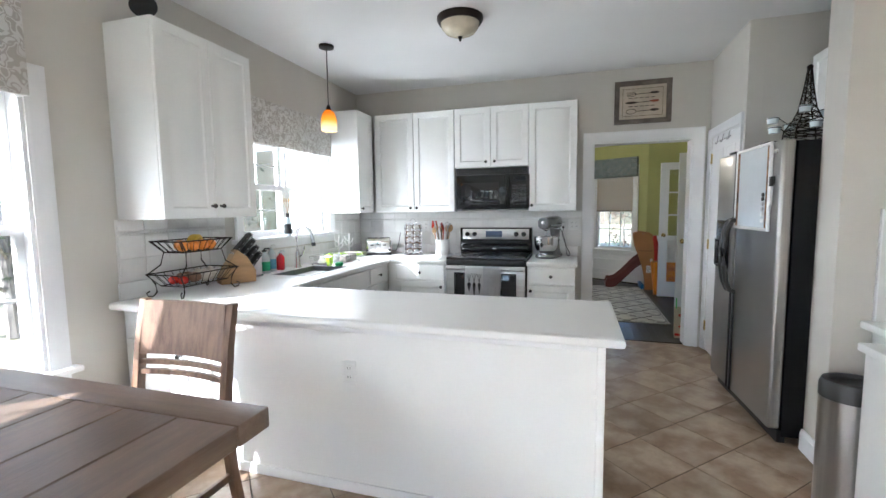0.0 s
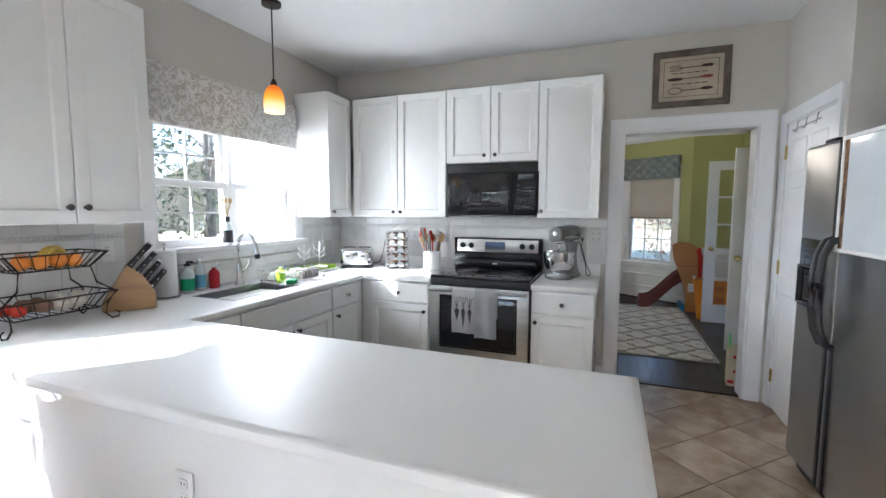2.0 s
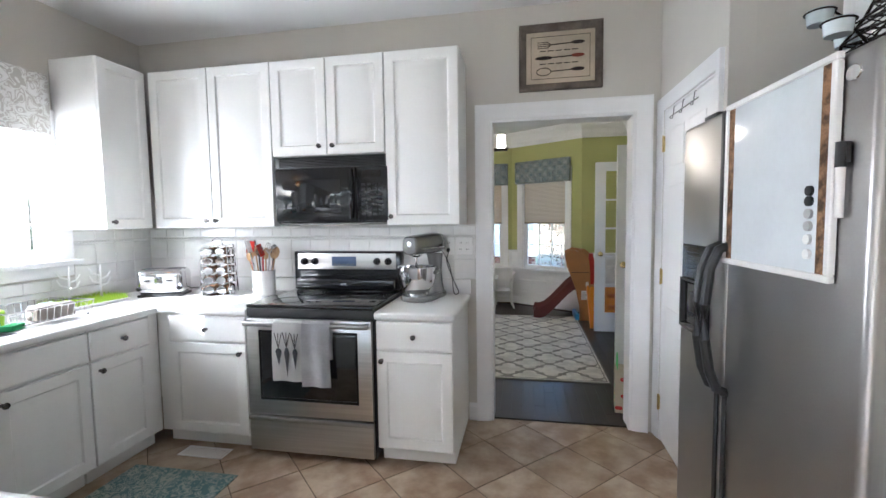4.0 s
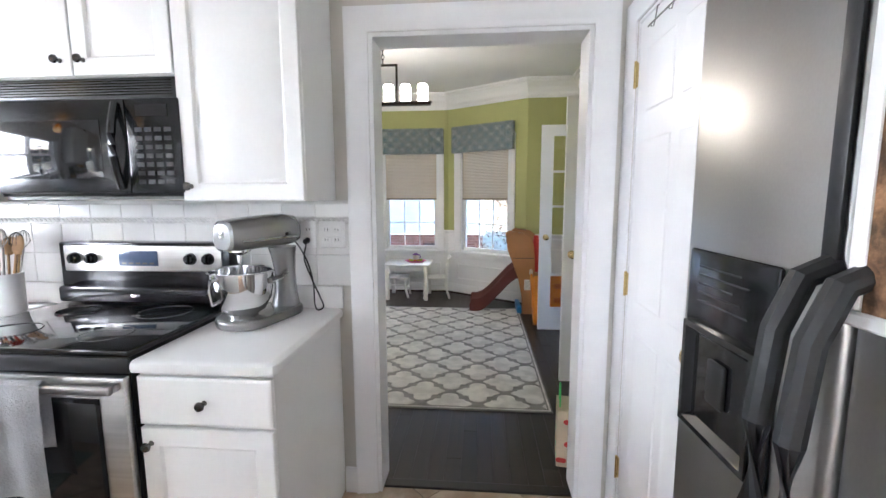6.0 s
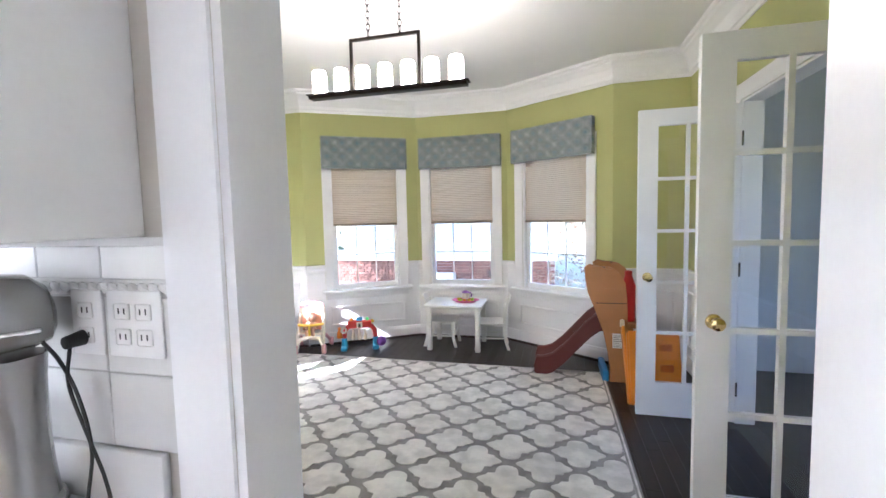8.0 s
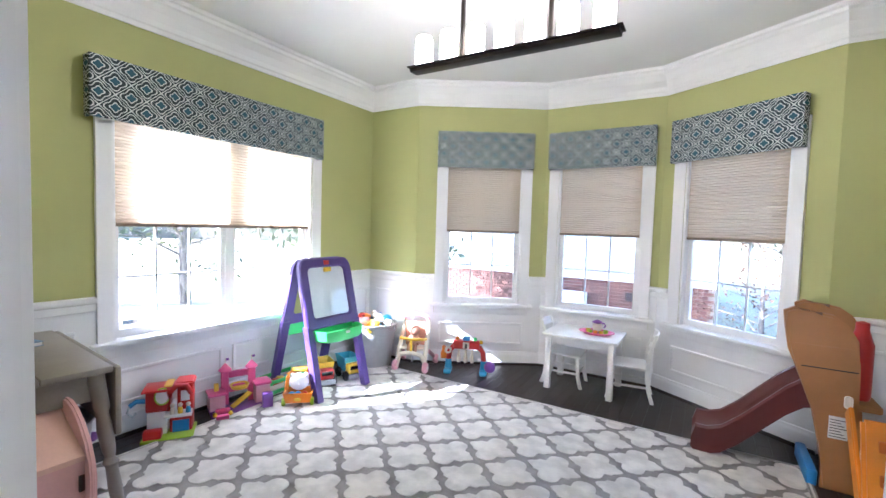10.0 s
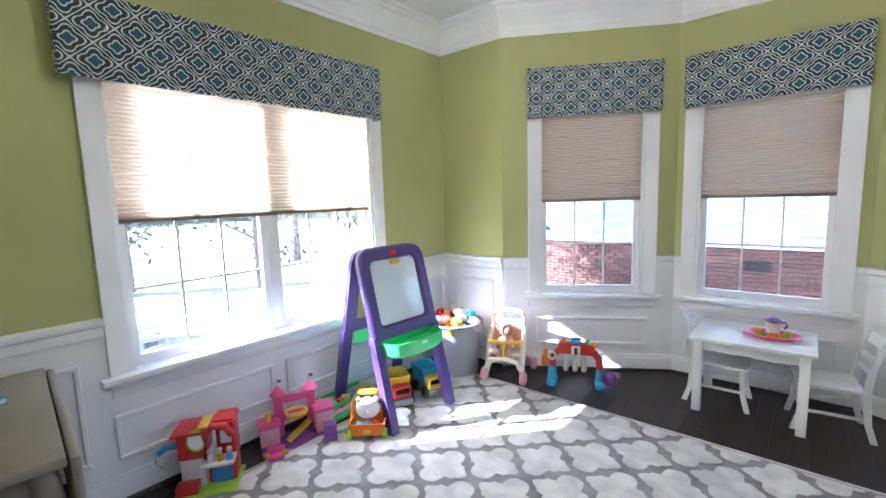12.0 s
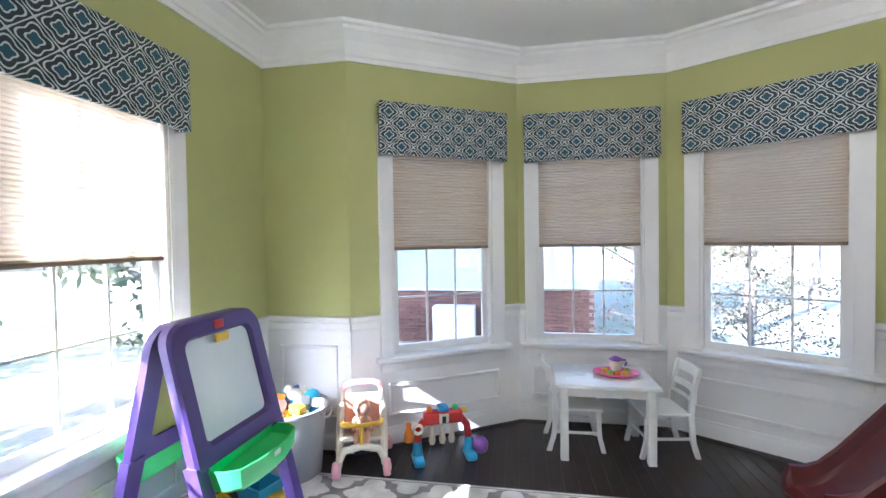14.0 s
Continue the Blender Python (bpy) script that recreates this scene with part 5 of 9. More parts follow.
for k, (x, y) in enumerate(((0.03, -0.045), (0.09, -0.03), (0.135, 0.02), (0.05, 0.03))):
    solid("onion", lathe(bmesh.new(), [(0, -0.036), (0.02, -0.034), (0.038, -0.012), (0.038, 0.010), (0.022, 0.030), (0.006, 0.040), (0, 0.046)], seg=16), M["onion"], "white onion in the lower wire tray", "onion", P @ pose(x, y, 0.107), "onions")
for k, (x, y) in enumerate(((-0.03, -0.03), (-0.075, 0.03), (-0.02, 0.04))):
    solid("potato", ball(bmesh.new(), (0, 0, 0), 0.034, 1.3, 1.0, 0.9, 14), M["potato"], "brown potato in the lower wire tray", "potato", P @ pose(x, y, 0.104, 0, 0, 35 * k), "potatoes")
for k, (x, y) in enumerate(((-0.125, -0.04), (-0.13, 0.03))):
    solid("tomato", ball(bmesh.new(), (0, 0, 0), 0.030, 1, 1, 0.85, 14), M["red_f"], "red tomato in the lower wire tray", "tomato", P @ pose(x, y, 0.097), "tomatoes")

# knife block
kb = thing("knife_block", "slanted maple knife block full of black-handled knives", "knife block", worktop_at(-2.09, 2.45, 58) @ Matrix.Scale(1.12, 4))
bm = bmesh.new()
side = [(-0.105, 0.0), (0.105, 0.0), (0.105, 0.075), (0.055, 0.165), (-0.005, 0.215), (-0.105, 0.04)]
a = [bm.verts.new((x, -0.055, z)) for x, z in side]
b = [bm.verts.new((x, 0.055, z)) for x, z in side]
bm.faces.new(a)
bm.faces.new(b[::-1])
for i in range(6):
    bm.faces.new((a[i], a[(i + 1) % 6], b[(i + 1) % 6], b[i]))
bmesh.ops.bevel(bm, geom=bm.edges[:], offset=0.004, segments=2, affect="EDGES")
part("block", bm, M["maple"], kb)
for r in range(4):
    for c in range(3):
        x, z = 0.005 + r * 0.026, 0.205 - r * 0.036
        y = -0.034 + c * 0.034
        kn = part("knife_handle", B(-0.012, 0.012, -0.012, 0.012, -0.02, 0.135 - 0.010 * r, 0.005, 1), M["black_m"], kb, at=pose(x, y, z, 0, 38 + 2 * c, 0))
        part("bolster", B(-0.0105, 0.0105, -0.0105, 0.0105, -0.034, -0.0205), M["chrome"], kn)
        part("end_cap", B(-0.0122, 0.0122, -0.0122, 0.0122, 0.1355 - 0.010 * r, 0.1405 - 0.010 * r), M["chrome"], kn)
        for u in (0.015, 0.055, 0.095):
            part("rivet", rod(bmesh.new(), (0, -0.0132, u), (0, 0.0132, u), 0.004, seg=8), M["chrome"], kn)

# paper towel roll
pr = thing("paper_towel", "white paper towel roll on a stand", "paper towel", worktop_at(-2.17, 2.715))
part("base", lathe(bmesh.new(), [(0, 0), (0.075, 0), (0.075, 0.008), (0.02, 0.014), (0, 0.014)]), M["chrome"], pr)
M["paper"] = material("soft white paper", (0.80, 0.80, 0.79), 0.95, vary=0.03, fine=150, bump=0.3)
part("roll", lathe(bmesh.new(), [(0.018, 0.016), (0.062, 0.016), (0.063, 0.02), (0.063, 0.285), (0.061, 0.29), (0.018, 0.29)], seg=28), M["paper"], pr)
part("pole", lathe(bmesh.new(), [(0.006, 0.014), (0.006, 0.31), (0.012, 0.318), (0.01, 0.332), (0, 0.336)], seg=12), M["chrome"], pr)


def bottle(x, y, h, r, mat, label, cap, liquid=None):
    b = thing("soap_bottle", label, "bottle", worktop_at(x, y), "soap bottles")
    part("body", lathe(bmesh.new(), [(0, 0), (r * 0.92, 0), (r, 0.01), (r, h * 0.62), (r * 0.8, h * 0.72), (r * 0.36, h * 0.80), (r * 0.36, h * 0.86), (0, h * 0.86)], seg=18), mat, b)
    part("pump", lathe(bmesh.new(), [(0, h * 0.861), (r * 0.42, h * 0.861), (r * 0.42, h * 0.92), (r * 0.14, h * 0.93), (r * 0.14, h * 0.985), (0, h * 0.985)], seg=12), cap, b)
    part("spout", tube(bmesh.new(), [(0, 0, h * 0.98), (r * 0.9, 0, h), (r * 1.25, 0, h * 0.97)], r * 0.14, 6), cap, b)
    if liquid:
        part("label_band", lathe(bmesh.new(), [(r * 1.01, h * 0.10), (r * 1.012, h * 0.11), (r * 1.012, h * 0.46), (r * 1.01, h * 0.47)], seg=18), liquid, b)


M["green_s"] = material("green dish soap", (0.03, 0.42, 0.20), 0.12, vary=0.05)
M["clear_p"] = material("clear cloudy plastic", (0.62, 0.70, 0.72), 0.12, vary=0.03)
M["blue_s"] = material("pale blue soap", (0.15, 0.42, 0.62), 0.15, vary=0.05)
M["red_s"] = material("red soap", (0.58, 0.02, 0.03), 0.12, vary=0.05)
bottle(-2.20, 2.885, 0.205, 0.042, M["clear_p"], "clear soap bottle half full of green soap with a black top", M["black_m"], M["green_s"])
bottle(-2.215, 2.99, 0.225, 0.034, M["clear_p"], "clear soap bottle with a blue label and white pump", M["white_p"], M["blue_s"])
bottle(-2.205, 3.09, 0.165, 0.034, M["red_s"], "small red soap bottle with a clear pump", M["clear_p"])

# hanging oil bottle with dried stems at the window
hb = thing("bottle_vase", "small bottle with a dark label and dried stems on the sill", "vase", pose(-2.222, 3.235, 1.171))
part("bottle", lathe(bmesh.new(), [(0, 0), (0.032, 0), (0.033, 0.01), (0.033, 0.12), (0.025, 0.145), (0.012, 0.165), (0.012, 0.205), (0, 0.205)], seg=16), M["clear_p"], hb)
part("label", lathe(bmesh.new(), [(0.0335, 0.02), (0.034, 0.022), (0.034, 0.105), (0.0335, 0.107)], seg=16), M["black_m"], hb, "dark wrap label")
part("collar", lathe(bmesh.new(), [(0.013, 0.165), (0.016, 0.168), (0.016, 0.20), (0.013, 0.204)], seg=12), M["black_m"], hb)
M["dry"] = material("dried straw", (0.55, 0.36, 0.14), 0.8, vary=0.15)
for k in range(7):
    a = radians(k * 51)
    s = part("stem", tube(bmesh.new(), [(0, 0, 0.20), (0.008 * math.cos(a), 0.012 * math.sin(a), 0.25), (0.022 * math.cos(a), 0.032 * math.sin(a), 0.30)], 0.0016, 5), M["dry"], hb)
    part("seed_head", lathe(bmesh.new(), [(0, 0), (0.006, 0.012), (0.004, 0.035), (0, 0.045)], (0.022 * math.cos(a), 0.032 * math.sin(a), 0.295), 8), M["dry"], s)

# dish rack
rk = thing("dish_rack", "chrome wire dish rack holding bowls and a cup", "dish rack", worktop_at(-1.96, 3.60))
for z, e in ((0.015, 0.0), (0.085, 0.012)):
    part("rim", tube(bmesh.new(), wire_ring(0.15 + e, 0.20 + e, z), 0.0035, 6, True), M["chrome"], rk)
for i in range(13):
    y = -0.20 + 0.40 * i / 12
    part("wire", tube(bmesh.new(), [(-0.162, y * 1.05, 0.085), (-0.15, y, 0.015), (0.15, y, 0.015), (0.162, y * 1.05, 0.085)], 0.0018, 5), M["chrome"], rk)
for i in range(7):
    x = -0.15 + 0.30 * i / 6
    part("wire", tube(bmesh.new(), [(x * 1.05, -0.212, 0.085), (x, -0.2, 0.015), (x, 0.2, 0.015), (x * 1.05, 0.212, 0.085)], 0.0018, 5), M["chrome"], rk)
for sx in (-1, 1):
    for sy in (-1, 1):
        part("foot", ball(bmesh.new(), (sx * 0.14, sy * 0.19, 0.007), 0.0075, seg=8), M["black_m"], rk)
cut = solid("cutlery_tray", bmesh.new() if False else box(bmesh.new(), -0.035, 0.035, -0.10, 0.10, 0.0, 0.075, 0.012), material("taupe plastic", (0.24, 0.21, 0.18), 0.5), "taupe plastic cutlery tray in the dish rack", "cutlery tray", worktop_at(-1.845, 3.62) @ pose(0, 0, 0.018))
BOWL = [(0, 0.004), (0.03, 0), (0.034, 0.004), (0.055, 0.03), (0.063, 0.055), (0.060, 0.055), (0.052, 0.032), (0.03, 0.009), (0, 0.009)]
for x, y, m, lab in ((-0.06, -0.12, "white_p", "white bowl upside down in the dish rack"), (-0.04, 0.06, "white_p", "white bowl upside down in the dish rack"), (-0.08, 0.14, "clear_p", "clear bowl upside down in the dish rack")):
    solid("bowl", lathe(bmesh.new(), BOWL, seg=22), M[m], lab, "bowl", worktop_at(-1.96 + x, 3.60 + y) @ pose(0, 0, 0.073, 180, 0, 0), "bowls in the rack")
M["lime"] = material("lime green plastic", (0.40, 0.62, 0.03), 0.4, vary=0.05)
solid("sippy_cup", lathe(bmesh.new(), [(0, 0), (0.028, 0), (0.034, 0.07), (0.036, 0.075), (0.034, 0.09), (0.012, 0.10), (0.010, 0.115), (0, 0.116)], seg=16), M["lime"], "lime green child's cup beside the sink", "cup", worktop_at(-1.93, 3.425))
solid("scrub_sponge", B(-0.03, 0.03, -0.045, 0.045, 0, 0.03, 0.008), material("green scrub sponge", (0.03, 0.30, 0.10), 0.95, bump=0.5), "dark green sponge beside the sink", "sponge", worktop_at(-1.83, 3.425, 20))
# drying mat with bottle trees
dm = thing("drying_mat", "lime green grass drying rack with two white trees", "drying rack", worktop_at(-2.13, 4.03, -4) @ Matrix.Diagonal((1.15, 1.2, 1.25, 1)))
part("tray", B(-0.115, 0.115, -0.17, 0.17, 0.0, 0.014, 0.005), M["white_p"], dm)
bm = bmesh.new()
rnd = random.Random(4)
for i in range(22):
    for j in range(32):
        x, y = -0.105 + 0.21 * i / 21, -0.16 + 0.32 * j / 31
        p = Vector((x + rnd.uniform(-1, 1) * 0.003, y + rnd.uniform(-1, 1) * 0.003, 0.013))
        t = Vector((x + rnd.uniform(-1, 1) * 0.005, y + rnd.uniform(-1, 1) * 0.005, 0.045 + rnd.uniform(-1, 1) * 0.005))
        v = [bm.verts.new(p + Vector((math.cos(k * 2.094), math.sin(k * 2.094), 0)) * 0.0032) for k in range(3)] + [bm.verts.new(t)]
        for k in range(3):
            bm.faces.new((v[k], v[(k + 1) % 3], v[3]))
ob = part("grass_blades", bm, M["lime"], dm, "lime green plastic blades")
ob["kind"] = "stuff"
for y in (-0.07, 0.09):
    tr = part("tree", tube(bmesh.new(), [(0, y, 0.014), (0, y, 0.10), (0.004, y + 0.003, 0.20)], [0.009, 0.007, 0.003], 8), M["white_p"], dm, "white plastic bottle tree")
    for s, z in ((-1, 0.10), (1, 0.12), (-1, 0.14), (1, 0.085)):
        part("branch", tube(bmesh.new(), [(0, y, z), (s * 0.012, y + s * 0.03, z + 0.012), (s * 0.016, y + s * 0.045, z + 0.04)], [0.006, 0.005, 0.003], 6), M["white_p"], tr)

# toaster
to = thing("toaster", "polished chrome four-slice toaster", "toaster", worktop_at(-1.90, 4.42, 22))
part("body", box(bmesh.new(), -0.145, 0.145, -0.10, 0.10, 0.018, 0.19, 0.035, 4), M["chrome"], to)
part("base", B(-0.14, 0.14, -0.096, 0.096, 0.0, 0.0175, 0.004), M["black_m"], to)
for x in (-0.07, 0.07):
    for y in (-0.035, 0.035):
        part("slot", B(x - 0.058, x + 0.058, y - 0.013, y + 0.013, 0.1905, 0.1925), M["black_m"], to)
    part("panel", B(x - 0.045, x + 0.045, -0.1025, -0.1005, 0.06, 0.145, 0.001), M["steel_r"], to)
    part("lever", B(x - 0.018, x + 0.018, -0.122, -0.1026, 0.11, 0.122, 0.004), M["black_m"], to)
    part("dial", lathe(bmesh.new(), [(0, 0), (0.016, 0), (0.014, 0.012), (0, 0.013)], seg=14), M["black_m"], to, at=pose(x + 0.055 * (1 if x > 0 else -1), -0.100, 0.06, 90, 0, 0))
part("cord", tube(bmesh.new(), [(0.13, 0.09, 0.03), (0.19, 0.12, 0.03), (0.225, 0.14, 0.12), (0.245, 0.16, 0.24)], 0.0035, 6), M["black_m"], to)

# spice rack: revolving tower of jars
sr = thing("spice_rack", "chrome revolving spice rack full of small jars", "spice rack", worktop_at(-1.50, 4.47, 20) @ Matrix.Diagonal((1.3, 1.3, 1.06, 1)))
part("base", lathe(bmesh.new(), [(0, 0), (0.085, 0), (0.085, 0.010), (0.02, 0.014), (0, 0.014)]), M["chrome"], sr)
part("post", rod(bmesh.new(), (0, 0, 0.0145), (0, 0, 0.335), 0.006), M["chrome"], sr)
part("handle", tube(bmesh.new(), [(-0.025, 0, 0.335), (-0.025, 0, 0.365), (0, 0, 0.385), (0.025, 0, 0.365), (0.025, 0, 0.335)], 0.003, 6), M["chrome"], sr)
part("top_plate", B(-0.062, 0.062, -0.062, 0.062, 0.33, 0.3345, 0.002), M["chrome"], sr)
for sx in (-1, 1):
    for sy in (-1, 1):
        part("corner_rod", rod(bmesh.new(), (sx * 0.074, sy * 0.074, 0.010), (sx * 0.06, sy * 0.06, 0.332), 0.003, seg=6), M["chrome"], sr)
M["spice"] = material("ground spice", (0.30, 0.14, 0.05), 0.7, vary=0.3, jitter=0.4)
for f in range(4):
    for c in (-1, 1):
        for r in range(5):
            j = part("jar", lathe(bmesh.new(), [(0, 0), (0.022, 0), (0.022, 0.03), (0, 0.03)], seg=14), M["spice"], sr, at=pose(0, 0, 0, 0, 0, 90 * f) @ pose(c * 0.030, -0.028, 0.045 + r * 0.062, 90, 0, 0))
            part("lid", lathe(bmesh.new(), [(0, 0.0305), (0.0245, 0.0305), (0.0245, 0.045), (0.021, 0.048), (0, 0.048)], seg=14), M["chrome"], j, "chrome jar lid")

# utensil crock
uc = thing("utensil_crock", "white crock crammed with cooking utensils", "crock", worktop_at(-1.17, 4.50))
part("pot", lathe(bmesh.new(), [(0, 0), (0.068, 0), (0.073, 0.01), (0.075, 0.165), (0.078, 0.175), (0.070, 0.175), (0.068, 0.02), (0, 0.015)], seg=28), M["white_p"], uc)
rnd = random.Random(9)
for k in range(13):
    a = k * 2.4
    r0, r1 = 0.035, 0.055 + 0.03 * rnd.random()
    p = (r0 * math.cos(a), r0 * math.sin(a), 0.03)
    q = (r1 * math.cos(a) * 1.3, r1 * math.sin(a), 0.24 + 0.07 * rnd.random())
    m = M[("maple", "chrome", "black_m", "maple", "red_f", "steel")[k % 6]]
    u = part("utensil", rod(bmesh.new(), p, q, 0.005, 0.005, 8), m, uc)
    bm = bmesh.new()
    if k % 3 == 0:
        ball(bm, (0, 0, 0.03), 0.034, 0.8, 0.2, 1.25, 12)
    elif k % 3 == 1:
        box(bm, -0.026, 0.026, -0.003, 0.003, 0.0, 0.085, 0.0025, 1)
    else:
        for w in range(6):
            c, s = math.cos(w * math.pi / 6), math.sin(w * math.pi / 6)
            tube(bm, [(0, 0, 0), (0.024 * c, 0.024 * s, 0.035), (0.018 * c, 0.018 * s, 0.07), (0, 0, 0.085), (-0.018 * c, -0.018 * s, 0.07), (-0.024 * c, -0.024 * s, 0.035), (0, 0, 0)], 0.0012, 4)
    part("utensil_head", bm, m, u, at=pose(*q, rnd.uniform(-14, 14), rnd.uniform(-14, 14), rnd.uniform(0, 180)))

# stand mixer
sm = thing("stand_mixer", "silver grey stand mixer with a polished steel bowl", "stand mixer", worktop_at(-0.018, 4.485, 68) @ Matrix.Diagonal((0.92, 1.0, 1.09, 1)))
bm = bmesh.new()
base = [(0.115 * math.cos(a) - 0.075 if math.cos(a) < 0 else 0.095 * math.cos(a) + 0.12, 0.11 * math.sin(a) * (1.0 if math.cos(a) < 0 else 0.8)) for a in [2 * math.pi * k / 28 for k in range(28)]]
prism(bm, base, 0.0, 0.035, 0.012, 3)
part("base", bm, M["grey"], sm)
bm = bmesh.new()
rings = []
for z, x, w, d in ((0.034, 0.145, 0.062, 0.062), (0.08, 0.150, 0.048, 0.052), (0.16, 0.150, 0.042, 0.048), (0.225, 0.145, 0.048, 0.056), (0.262, 0.14, 0.055, 0.065)):
    rings.append([bm.verts.new((x + d * math.cos(a), w * math.sin(a), z)) for a in [2 * math.pi * k / 18 for k in range(18)]])
for a, b in zip(rings, rings[1:]):
    for k in range(18):
        bm.faces.new((a[k], a[(k + 1) % 18], b[(k + 1) % 18], b[k]))
part("column", bm, M["grey"], sm)
bm = bmesh.new()
rings = []
for x, w, up, down, z in ((-0.165, 0.0, 0, 0, 0.318), (-0.164, 0.046, 0.046, 0.040, 0.318), (-0.155, 0.057, 0.056, 0.048, 0.318), (-0.10, 0.064, 0.062, 0.050, 0.318), (0.02, 0.067, 0.068, 0.050, 0.318), (0.12, 0.067, 0.072, 0.050, 0.318), (0.18, 0.063, 0.066, 0.046, 0.318), (0.205, 0.050, 0.050, 0.038, 0.316), (0.216, 0.026, 0.026, 0.02, 0.314), (0.217, 0.0, 0, 0, 0.314)):
    if w == 0:
        rings.append([bm.verts.new((x, 0, z))])
    else:
        ring = []
        for k in range(22):
            a = 2 * math.pi * k / 22
            c, q = math.cos(a), math.sin(a)
            c, q = math.copysign(abs(c) ** 0.62, c), math.copysign(abs(q) ** 0.72, q)
            ring.append(bm.verts.new((x, w * c, z + (up if q > 0 else down) * q)))
        rings.append(ring)
for a, b in zip(rings, rings[1:]):
    for k in range(22):
        j = (k + 1) % 22
        if len(a) == 1:
            bm.faces.new((a[0], b[j], b[k]))
        elif len(b) == 1:
            bm.faces.new((a[k], a[j], b[0]))
        else:
            bm.faces.new((a[k], a[j], b[j], b[k]))
head = part("motor_head", bm, M["grey"], sm)
part("chrome_band", B(-0.12, 0.185, -0.0682, 0.0682, 0.300, 0.3065, 0.002, 1), M["chrome"], head)
part("hub_cap", lathe(bmesh.new(), [(0, 0), (0.024, 0), (0.024, 0.012), (0.012, 0.018), (0, 0.018)], seg=18), M["chrome"], head, at=pose(-0.149, 0, 0.33, 0, -90, 0))
part("hub_screw", lathe(bmesh.new(), [(0, 0), (0.012, 0), (0.012, 0.022), (0, 0.024)], seg=12), M["black_m"], head, at=pose(-0.10, 0.058, 0.335, -90, 0, 0))
part("nose", lathe(bmesh.new(), [(0.042, 0.285), (0.042, 0.265), (0.030, 0.258), (0.012, 0.252), (0.010, 0.225), (0, 0.225)], (-0.085, 0, 0), 20), M["chrome"], sm)
bw = part("bowl", lathe(bmesh.new(), [(0, 0.036), (0.056, 0.036), (0.058, 0.046), (0.086, 0.062), (0.110, 0.10), (0.120, 0.15), (0.122, 0.195), (0.127, 0.198), (0.125, 0.2005), (0.118, 0.197), (0.116, 0.15), (0.106, 0.103), (0.08, 0.07), (0, 0.06)], (-0.085, 0, 0), 32), M["chrome"], sm, "polished steel bowl")
part("bowl_handle", tube(bmesh.new(), [(-0.190, 0.0, 0.175), (-0.225, 0.0, 0.178), (-0.235, 0.0, 0.14), (-0.225, 0.0, 0.10), (-0.183, 0.0, 0.105)], 0.007, 8), M["chrome"], bw)
for w in range(6):
    c, s = math.cos(w * math.pi / 6), math.sin(w * math.pi / 6)
    part("whisk_wire", tube(bmesh.new(), [(-0.085, 0, 0.225), (-0.085 + 0.022 * c, 0.022 * s, 0.19), (-0.085 + 0.038 * c, 0.038 * s, 0.14), (-0.085 + 0.03 * c, 0.03 * s, 0.10), (-0.085, 0, 0.085)], 0.0016, 5), M["chrome"], sm)
part("bowl_arm", tube(bmesh.new(), [(0.11, 0.045, 0.17), (0.02, 0.10, 0.165), (-0.05, 0.117, 0.165)], 0.011, 8), M["grey"], sm)
part("bowl_arm", tube(bmesh.new(), [(0.11, -0.045, 0.17), (0.02, -0.10, 0.165), (-0.05, -0.117, 0.165)], 0.011, 8), M["grey"], sm)
part("speed_lever", rod(bmesh.new(), (0.10, -0.062, 0.315), (0.10, -0.085, 0.318), 0.005, 0.008, 8), M["black_m"], head)


def smooth_path(pts, n=8):
    out = []
    for i in range(len(pts) - 1):
        p0, p1, p2, p3 = (Vector(pts[max(i - 1, 0)]), Vector(pts[i]), Vector(pts[i + 1]), Vector(pts[min(i + 2, len(pts) - 1)]))
        for k in range(n):
            t = k / n
            out.append(0.5 * ((2 * p1) + (p2 - p0) * t + (2 * p0 - 5 * p1 + 4 * p2 - p3) * t * t + (3 * p1 - p0 - 3 * p2 + p3) * t ** 3))
    return out + [Vector(pts[-1])]


back = sm.matrix_basis.inverted()
cord = [back @ Vector(p) for p in ((0.115, 4.655, 1.19), (0.115, 4.65, 1.17), (0.105, 4.652, 1.11), (0.135, 4.655, 1.02), (0.165, 4.655, 0.95), (0.185, 4.645, 0.905), (0.165, 4.63, 0.893), (0.15, 4.635, 0.92), (0.14, 4.655, 1.0), (0.12, 4.655, 1.09), (0.09, 4.648, 1.16), (0.06, 4.63, 1.21))]
part("cord", tube(bmesh.new(), smooth_path(cord), 0.0034, 6), M["black_m"], sm)
part("plug", rod(bmesh.new(), back @ Vector((0.112, 4.676, 1.19)), back @ Vector((0.114, 4.645, 1.188)), 0.013, 0.010, 12), M["black_m"], sm)
outlet(pose(0.115, KY - 0.0115, 1.215), 1)
outlet(pose(0.22, KY - 0.0115, 1.215), 2, "wide white double outlet plate on the tiles")
outlet(pose(KX + 0.0115, 2.46, 1.19, 0, 0, 90), 1, "white outlet plate on the tiled backsplash")
outlet(pose(-1.42, KY - 0.0115, 1.20), 1)

